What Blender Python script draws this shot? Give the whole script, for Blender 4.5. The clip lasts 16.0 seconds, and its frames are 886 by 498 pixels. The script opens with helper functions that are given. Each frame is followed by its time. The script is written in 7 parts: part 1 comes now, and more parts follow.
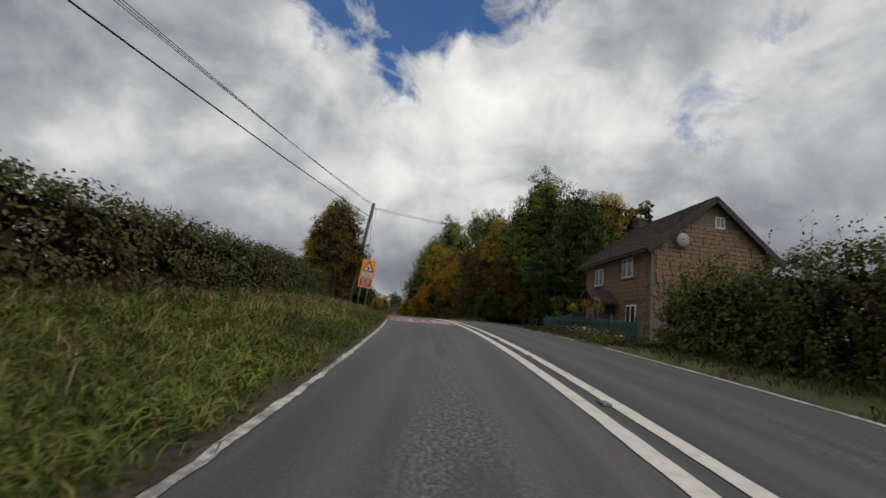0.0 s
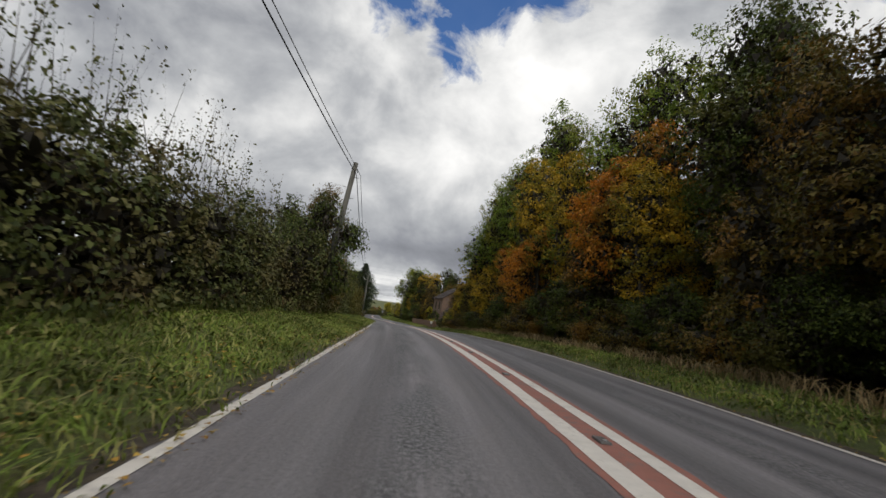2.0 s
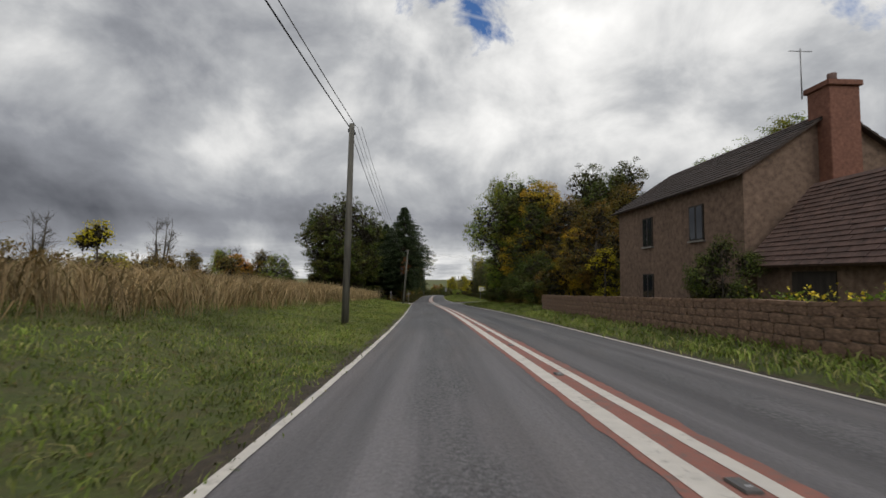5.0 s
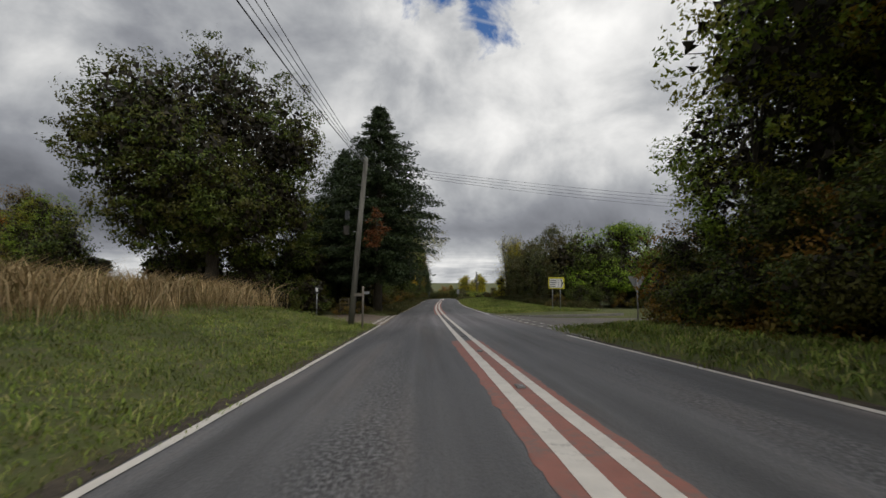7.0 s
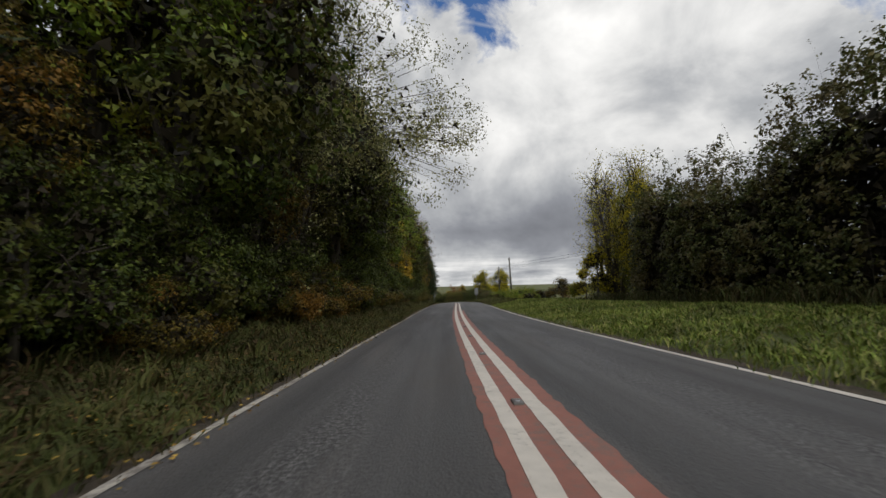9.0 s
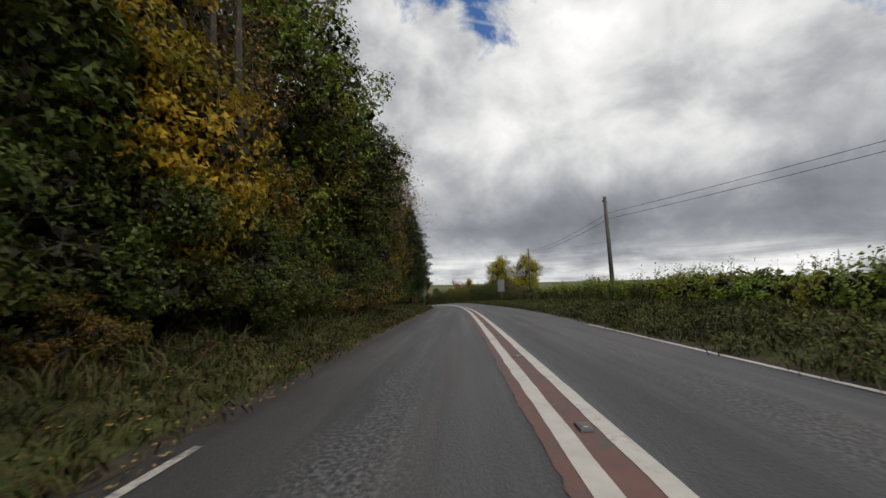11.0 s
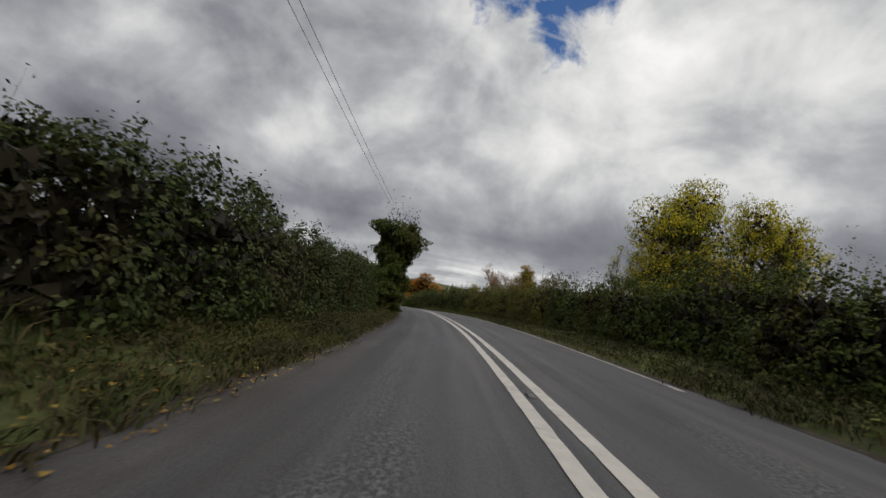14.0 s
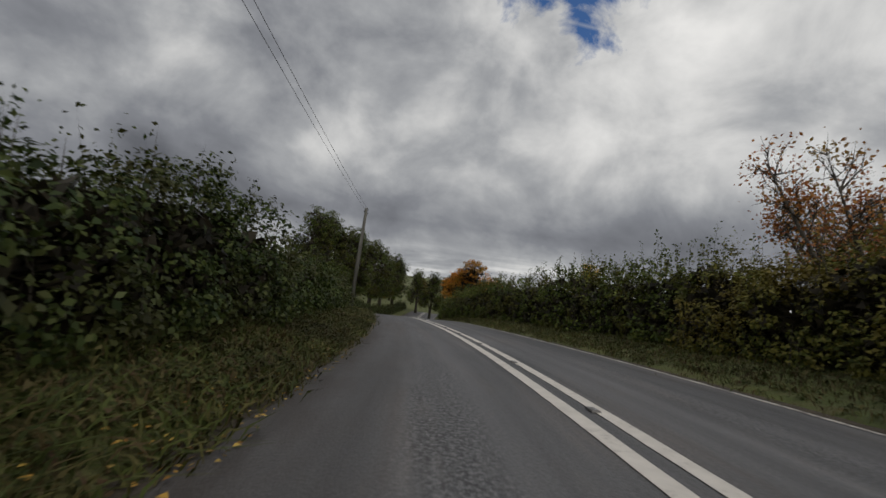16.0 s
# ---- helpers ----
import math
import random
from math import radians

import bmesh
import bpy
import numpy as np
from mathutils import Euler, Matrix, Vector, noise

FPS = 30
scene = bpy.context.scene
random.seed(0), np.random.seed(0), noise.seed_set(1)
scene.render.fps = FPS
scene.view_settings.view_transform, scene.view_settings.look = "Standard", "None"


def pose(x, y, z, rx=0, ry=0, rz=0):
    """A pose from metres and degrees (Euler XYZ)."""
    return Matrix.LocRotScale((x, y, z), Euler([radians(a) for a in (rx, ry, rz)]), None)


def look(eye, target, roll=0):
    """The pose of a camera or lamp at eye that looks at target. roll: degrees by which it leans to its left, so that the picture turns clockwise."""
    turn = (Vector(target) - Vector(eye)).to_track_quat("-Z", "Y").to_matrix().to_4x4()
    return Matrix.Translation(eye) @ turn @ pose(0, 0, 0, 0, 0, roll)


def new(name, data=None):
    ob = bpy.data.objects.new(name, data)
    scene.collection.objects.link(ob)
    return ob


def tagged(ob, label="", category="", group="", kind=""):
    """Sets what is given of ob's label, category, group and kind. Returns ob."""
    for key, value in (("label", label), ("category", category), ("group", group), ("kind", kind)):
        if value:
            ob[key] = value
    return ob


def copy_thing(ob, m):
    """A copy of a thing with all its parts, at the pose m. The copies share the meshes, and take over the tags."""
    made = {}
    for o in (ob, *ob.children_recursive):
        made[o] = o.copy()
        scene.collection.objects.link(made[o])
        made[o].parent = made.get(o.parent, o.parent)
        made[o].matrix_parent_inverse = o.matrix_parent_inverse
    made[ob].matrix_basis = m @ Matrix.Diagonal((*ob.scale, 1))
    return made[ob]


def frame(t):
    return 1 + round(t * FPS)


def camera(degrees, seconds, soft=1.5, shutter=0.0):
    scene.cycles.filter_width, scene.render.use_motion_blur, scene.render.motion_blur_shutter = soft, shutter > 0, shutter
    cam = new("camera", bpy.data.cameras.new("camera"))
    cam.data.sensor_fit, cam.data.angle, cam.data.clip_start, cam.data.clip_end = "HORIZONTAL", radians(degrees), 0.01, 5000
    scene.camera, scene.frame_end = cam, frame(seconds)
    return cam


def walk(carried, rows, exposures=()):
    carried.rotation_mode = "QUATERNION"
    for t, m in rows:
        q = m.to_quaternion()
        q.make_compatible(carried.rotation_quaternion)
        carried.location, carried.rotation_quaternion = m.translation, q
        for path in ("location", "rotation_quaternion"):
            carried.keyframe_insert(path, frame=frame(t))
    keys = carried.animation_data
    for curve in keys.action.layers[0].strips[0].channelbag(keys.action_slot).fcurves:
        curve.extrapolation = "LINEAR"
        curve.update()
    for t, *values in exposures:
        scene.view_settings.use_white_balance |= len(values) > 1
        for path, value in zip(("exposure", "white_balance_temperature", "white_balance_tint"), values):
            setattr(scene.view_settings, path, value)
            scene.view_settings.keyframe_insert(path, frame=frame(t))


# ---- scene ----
# The road's plan, every 10 m from 20 m behind the start: curvature, slope and bank; its half widths every 20 m.
HEAD0 = -0.40182
KAPPA = [0.00812, 0.00721, 0.00633, 0.00555, 0.00500, 0.00455, 0.00393, 0.00303, 0.00194, 0.00098, 0.00048, 0.00055, 0.00091, 0.00121, 0.00129, 0.00109, 0.00065, 0.00006, -0.00055, -0.00103, -0.00130, -0.00138, -0.00126, -0.00090, -0.00038, 0.00016, 0.00062, 0.00102, 0.00143, 0.00187, 0.00240, 0.00299, 0.00355, 0.00409, 0.00471, 0.00538, 0.00604, 0.00300, -0.00300, -0.00700, -0.00700, -0.00500, -0.00300, 0.00000, 0.00000]
SLOPE = [0.1174, 0.1014, 0.0850, 0.0677, 0.0508, 0.0288, 0.0079, -0.0159, -0.0350, -0.0463, -0.0523, -0.0543, -0.0516, -0.0461, -0.0412, -0.0413, -0.0471, -0.0469, -0.0421, -0.0369, -0.0353, -0.0323, -0.0288, -0.0254, -0.0249, -0.0279, -0.0335, -0.0397, -0.0450, -0.0455, -0.0430, -0.0428, -0.0451, -0.0478, -0.0521, -0.0633, -0.0671, -0.0720, -0.1150, -0.1300, -0.1300, -0.1100, -0.0700, -0.0300, 0.0000]
BANK = [-0.0229, -0.0265, -0.0287, -0.0254, -0.0250, -0.0216, -0.0210, -0.0153, -0.0153, -0.0102, 0.0030, 0.0097, 0.0088, -0.0004, -0.0107, -0.0152, -0.0156, -0.0196, -0.0278, -0.0323, -0.0327, -0.0282, -0.0217, -0.0150, -0.0106, -0.0086, -0.0089, -0.0138, -0.0190, -0.0265, -0.0426, -0.0551, -0.0600, -0.0553, -0.0461, -0.0299, -0.0143, -0.0048, 0.0001, 0.0021, 0.0026, 0.0023, 0.0017, 0.0012, 0.0006]
WIDTH_L = [3.04, 3.23, 3.43, 3.37, 3.15, 3.13, 3.14, 3.26, 3.25, 3.14, 2.96, 2.87, 2.95, 3.02, 3.05, 3.06, 3.06, 3.08, 3.09, 3.07, 3.06, 3.05, 3.05]
WIDTH_R = [3.15, 3.12, 3.08, 3.08, 3.11, 3.06, 3.05, 3.08, 3.02, 3.04, 3.03, 3.04, 3.08, 3.05, 3.05, 3.09, 3.14, 3.16, 3.14, 3.14, 3.15, 3.15, 3.15]
RIDE = [
    (0.0, -12.66, 10.31, 5.92, -1.92),
    (1.0, -8.85, 8.01, 7.35, -2.30),
    (1.5, -7.17, 8.28, 7.15, -2.12),
    (2.0, -5.53, 7.13, 7.89, -1.95),
    (3.0, -1.98, 6.05, 5.10, -1.47),
    (3.5, -0.83, 4.70, 2.92, -1.61),
    (4.2, 0.84, 3.67, 0.08, -1.86),
    (6.3, 2.18, 3.50, 1.79, -1.70),
    (7.0, 2.47, 3.92, 0.29, -1.23),
    (7.7, 3.70, 3.50, -1.50, -0.77),
    (8.5, 3.45, 4.06, -1.00, -0.82),
    (9.0, 3.05, 4.40, -1.30, -0.77),
    (9.7, 3.13, 4.61, -1.23, -0.74),
    (11.8, 3.32, 3.99, -1.58, -1.08),
    (12.5, 4.31, 4.36, -1.04, -1.05),
    (13.0, 5.34, 3.84, 2.72, -0.96),
    (14.0, 7.03, 4.17, 9.41, -1.30),
    (14.5, 7.41, 4.82, 9.18, -1.51),
    (15.0, 8.99, 4.79, 9.28, -1.76),
    (16.0, 12.20, 3.62, 6.80, -2.03),
]
SPEED, EYE = 20.0, 1.1
S_FIRST, S_LAST = -20.0, 420.0
SG = np.arange(S_FIRST, S_LAST + 0.5, 1.0)
KS = np.arange(S_FIRST, S_LAST + 0.1, 10.0)
KW = np.arange(S_FIRST, S_LAST + 0.1, 20.0)
TH = HEAD0 + np.cumsum(np.interp(SG, KS, KAPPA))
RX, RY, RZ = np.cumsum(-np.sin(TH)), np.cumsum(np.cos(TH)), np.cumsum(np.interp(SG, KS, SLOPE))
RX, RY, RZ = RX - RX[20], RY - RY[20], RZ - RZ[20]
RB = np.interp(SG, KS, BANK)


def lane_l(s):
    return float(np.interp(s, KW, WIDTH_L))


def lane_r(s):
    return float(np.interp(s, KW, WIDTH_R))


def axis(s):
    """Centre line at s metres: x, y, z, heading, bank; straight and level past its ends."""
    q = min(max(s, S_FIRST), S_LAST)
    x, y, z, th, b = (float(np.interp(q, SG, a)) for a in (RX, RY, RZ, TH, RB))
    return x - math.sin(th) * (s - q), y + math.cos(th) * (s - q), z, th, b


def on_road(s, lat, up=0.0):
    """A point on the carriageway, lat metres to the right of its centre line."""
    x, y, z, th, b = axis(s)
    return Vector((x + lat * math.cos(th), y + lat * math.sin(th), z - lat * b + up))


def glide(t, rows):
    """Smooth values between rows of (t, values...)."""
    ts = [r[0] for r in rows]
    i = min(max(int(np.searchsorted(ts, t, "right")) - 1, 0), len(rows) - 2)
    a, b = np.array(rows[i]), np.array(rows[i + 1])
    p, q = np.array(rows[max(i - 1, 0)]), np.array(rows[min(i + 2, len(rows) - 1)])
    h = b[0] - a[0]
    ma = (b - p) / max(b[0] - p[0], 1e-6) * h
    mb = (q - a) / max(q[0] - a[0], 1e-6) * h
    u = (t - a[0]) / h
    v = (2 * u**3 - 3 * u**2 + 1) * a + (u**3 - 2 * u**2 + u) * ma + (3 * u**2 - 2 * u**3) * b + (u**3 - u**2) * mb
    return v[1:]


def ride_pose(t):
    yaw, pitch, roll, lat = glide(t, RIDE)
    eye = on_road(SPEED * t, lat, EYE)
    a, p = radians(yaw), radians(pitch)
    way = Vector((-math.sin(a) * math.cos(p), math.cos(a) * math.cos(p), math.sin(p)))
    return look(eye, eye + way * 10, roll)


cam = camera(90.0, 16.0, soft=1.5, shutter=0.05)
walk(cam, [(i * 0.25, ride_pose(i * 0.25)) for i in range(65)],
     [(0.0, -0.12), (1.0, -0.2), (2.0, 0.1), (3.5, 0.18), (4.2, 0.12), (6.5, -0.1), (8.0, 0.1), (9.0, 0.0), (9.5, 0.05), (12.0, 0.0), (12.6, 0.05), (13.2, 0.0), (14.5, -0.25), (16.0, -0.38)])

# ---- world, sun ----
SUN_AZ, SUN_EL = radians(142), radians(46)
world = bpy.data.worlds.new("overcast_sky")
scene.world = world
world.use_nodes = True
WN, WL = world.node_tree.nodes, world.node_tree.links
WN.clear()


def wmath(op, a, b=None, clamp=False):
    nd = WN.new("ShaderNodeMath")
    nd.operation, nd.use_clamp = op, clamp
    for i, v in enumerate((a, b)):
        if v is None:
            continue
        if isinstance(v, (int, float)):
            nd.inputs[i].default_value = v
        else:
            WL.new(v, nd.inputs[i])
    return nd.outputs[0]


def wramp(fac, stops):
    nd = WN.new("ShaderNodeValToRGB")
    WL.new(fac, nd.inputs[0])
    els = nd.color_ramp.elements
    while len(els) < len(stops):
        els.new(0.5)
    for e, (pos, col) in zip(els, stops):
        e.position, e.color = pos, (*col, 1)
    return nd.outputs[0]


def wmix(fac, a, b):
    nd = WN.new("ShaderNodeMix")
    nd.data_type = "RGBA"
    WL.new(fac, nd.inputs[0])
    for sock, v in ((nd.inputs[6], a), (nd.inputs[7], b)):
        if isinstance(v, tuple):
            sock.default_value = (*v, 1)
        else:
            WL.new(v, sock)
    return nd.outputs[2]


def sky_noise(vec, scale, detail, rough=0.55, distort=0.0):
    nd = WN.new("ShaderNodeTexNoise")
    nd.inputs["Scale"].default_value, nd.inputs["Detail"].default_value = scale, detail
    nd.inputs["Roughness"].default_value, nd.inputs["Distortion"].default_value = rough, distort
    WL.new(vec, nd.inputs["Vector"])
    return nd.outputs[0]


tex = WN.new("ShaderNodeTexCoord")
sep = WN.new("ShaderNodeSeparateXYZ")
WL.new(tex.outputs["Generated"], sep.inputs[0])
dx, dy, dz = sep.outputs


def toward(az, el):
    """Cosine of the angle between the view and a place in the sky, in degrees right and up."""
    a, e = radians(az), radians(el)
    x, y, z = math.sin(a) * math.cos(e), math.cos(a) * math.cos(e), math.sin(e)
    return wmath("ADD", wmath("ADD", wmath("MULTIPLY", dx, x), wmath("MULTIPLY", dy, y)), wmath("MULTIPLY", dz, z))


def lobe(az, el, sharp):
    return wmath("POWER", wmath("MAXIMUM", toward(az, el), 0.0), sharp)


def about(height, half):
    """1 at a height of the sky, falling to 0 within half."""
    return wmath("SUBTRACT", 1.0, wmath("MULTIPLY", wmath("ABSOLUTE", wmath("SUBTRACT", dz, height)), 1.0 / half), True)


# heaped cloud, lying flatter towards the horizon
heap = WN.new("ShaderNodeMapping")
heap.inputs["Scale"].default_value = (1.0, 1.0, 1.25)
heap.inputs["Location"].default_value = (0.35, 0.1, 0.6)
WL.new(tex.outputs["Generated"], heap.inputs[0])
heap = heap.outputs[0]
big = sky_noise(heap, 1.9, 2, 0.5)
mid_ = sky_noise(heap, 4.6, 7, 0.54, 0.25)
fine = sky_noise(heap, 12.0, 4, 0.55)
billow = wmath("ADD", wmath("ADD", wmath("MULTIPLY", wmath("SUBTRACT", big, 0.5), 0.62), wmath("MULTIPLY", wmath("SUBTRACT", mid_, 0.5), 0.95)), wmath("MULTIPLY", wmath("SUBTRACT", fine, 0.5), 0.13))
level = wmath("ADD", wmath("ADD", billow, 0.49), wmath("MULTIPLY", lobe(24, 22, 8.0), 0.24))
# unseen brighter cloud added behind the camera to lift what faces it
level = wmath("ADD", level, wmath("MULTIPLY", lobe(180, 50, 2.0), 0.34))
level = wmath("SUBTRACT", level, wmath("MULTIPLY", about(0.115, 0.12), 0.30))
level = wmath("SUBTRACT", level, wmath("MULTIPLY", lobe(-45, 38, 8.0), 0.09))
# low cloud in flat bars over the horizon
bars = WN.new("ShaderNodeMapping")
bars.inputs["Scale"].default_value = (2.2, 2.2, 20.0)
WL.new(tex.outputs["Generated"], bars.inputs[0])
bar = sky_noise(bars.outputs[0], 1.6, 6, 0.6, 0.4)
level = wmath("ADD", level, wmath("MULTIPLY", about(0.02, 0.06), wmath("MULTIPLY", wmath("SUBTRACT", bar, 0.43), 1.3)))
cloud = wramp(level, [(0.0, (0.085, 0.09, 0.105)), (0.36, (0.25, 0.26, 0.285)), (0.52, (0.41, 0.42, 0.435)), (0.68, (0.66, 0.66, 0.655)), (0.86, (0.90, 0.89, 0.87))])
blue_sky = WN.new("ShaderNodeTexSky")
blue_sky.sky_type, blue_sky.sun_disc = "NISHITA", False
blue_sky.sun_elevation, blue_sky.sun_rotation = SUN_EL, SUN_AZ
dim = WN.new("ShaderNodeVectorMath")
dim.operation = "MULTIPLY"
WL.new(blue_sky.outputs[0], dim.inputs[0])
dim.inputs[1].default_value = (0.026, 0.06, 0.10)
# a break in the clouds, widening upwards from a ragged tip, and a small one to its right
rent_noise = sky_noise(heap, 7.0, 7, 0.6, 0.5)
ragged_edge = wmath("MULTIPLY", wmath("SUBTRACT", rent_noise, 0.52), 1.0)
rent = wmath("SUBTRACT", wmath("MULTIPLY", wmath("SUBTRACT", dz, 0.455), 2.4), wmath("MULTIPLY", wmath("ABSOLUTE", wmath("SUBTRACT", dx, 0.035)), 1.5))
rent = wmath("MULTIPLY", wmath("ADD", rent, ragged_edge), 7.0, True)
rent = wmath("MULTIPLY", rent, wmath("MULTIPLY", wmath("SUBTRACT", 0.86, dz), 6.0, True))
small = wmath("SUBTRACT", wmath("MULTIPLY", wmath("SUBTRACT", toward(49, 27), 0.992), 22.0), 0.06)
small = wmath("MULTIPLY", wmath("ADD", small, wmath("MULTIPLY", wmath("SUBTRACT", rent_noise, 0.55), 1.6)), 4.0, True)
rent = wmath("MULTIPLY", wmath("MAXIMUM", rent, wmath("MULTIPLY", small, 0.8)), 0.95)
# a thin trail across the blue
trail = wmath("SUBTRACT", 1.0, wmath("MULTIPLY", wmath("ABSOLUTE", wmath("ADD", wmath("SUBTRACT", dz, 0.525), wmath("MULTIPLY", dx, 0.22))), 220.0), True)
rent = wmath("MULTIPLY", rent, wmath("SUBTRACT", 1.0, wmath("MULTIPLY", trail, 0.35)))
sky_col = wmix(rent, cloud, dim.outputs[0])
back = WN.new("ShaderNodeBackground")
WL.new(sky_col, back.inputs[0])
back.inputs[1].default_value = 1.15
wout = WN.new("ShaderNodeOutputWorld")
WL.new(back.outputs[0], wout.inputs[0])

sx, sy, sz = math.sin(SUN_AZ) * math.cos(SUN_EL), math.cos(SUN_AZ) * math.cos(SUN_EL), math.sin(SUN_EL)
sun = new("sun", bpy.data.lights.new("sun", "SUN"))
sun.data.energy, sun.data.angle, sun.data.color = 1.15, radians(30), (1.0, 0.96, 0.9)
sun.matrix_world = look((0, 0, 60), Vector((0, 0, 60)) - Vector((sx, sy, sz)))

# ---- materials ----
MATS = {}


def mat(name, base, rough=0.8, metal=0.0):
    m = bpy.data.materials.new(name)
    m.use_nodes = True
    b = m.node_tree.nodes["Principled BSDF"]
    b.inputs["Base Color"].default_value = (*base, 1)
    b.inputs["Roughness"].default_value, b.inputs["Metallic"].default_value = rough, metal
    MATS[name] = m
    return m


class Net:
    """Short ways to wire a material."""

    def __init__(self, m):
        self.m, self.n, self.l = m, m.node_tree.nodes, m.node_tree.links
        self.b = self.n["Principled BSDF"]

    def add(self, kind, **props):
        nd = self.n.new(kind)
        for k, v in props.items():
            nd.inputs[k.replace("_", " ")].default_value = v
        return nd

    def coord(self, which="Object", scale=None):
        tc = self.n.new("ShaderNodeTexCoord").outputs[which]
        if scale is None:
            return tc
        mp = self.n.new("ShaderNodeMapping")
        mp.inputs["Scale"].default_value = scale
        self.l.new(tc, mp.inputs[0])
        return mp.outputs[0]

    def noise(self, vec, scale, detail=5, rough=0.6):
        nd = self.add("ShaderNodeTexNoise", Scale=scale, Detail=detail, Roughness=rough)
        self.l.new(vec, nd.inputs["Vector"])
        return nd.outputs[0]

    def ramp(self, fac, stops):
        nd = self.n.new("ShaderNodeValToRGB")
        self.l.new(fac, nd.inputs[0])
        els = nd.color_ramp.elements
        while len(els) < len(stops):
            els.new(0.5)
        for e, (pos, col) in zip(els, stops):
            e.position, e.color = pos, (*((col,) * 3 if isinstance(col, (int, float)) else col), 1)
        return nd.outputs[0]

    def mix(self, fac, a, b, how="MIX"):
        nd = self.n.new("ShaderNodeMix")
        nd.data_type, nd.blend_type = "RGBA", how
        for sock, v in ((nd.inputs[0], fac), (nd.inputs[6], a), (nd.inputs[7], b)):
            if isinstance(v, tuple):
                sock.default_value = (*v, 1)
            elif isinstance(v, (int, float)):
                sock.default_value = v
            else:
                self.l.new(v, sock)
        return nd.outputs[2]

    def math(self, op, a, b=0.0, clamp=False):
        nd = self.n.new("ShaderNodeMath")
        nd.operation, nd.use_clamp = op, clamp
        for i, v in enumerate((a, b)):
            if isinstance(v, (int, float)):
                nd.inputs[i].default_value = v
            else:
                self.l.new(v, nd.inputs[i])
        return nd.outputs[0]

    def colour(self, c):
        self.l.new(c, self.b.inputs["Base Color"])

    def rough(self, c):
        self.l.new(c, self.b.inputs["Roughness"])

    def bump(self, h, strength=0.4, dist=0.02):
        nd = self.add("ShaderNodeBump", Strength=strength, Distance=dist)
        self.l.new(h, nd.inputs["Height"])
        self.l.new(nd.outputs[0], self.b.inputs["Normal"])

    def island(self):
        return self.n.new("ShaderNodeNewGeometry").outputs["Random Per Island"]

    def object_random(self):
        return self.n.new("ShaderNodeObjectInfo").outputs["Random"]


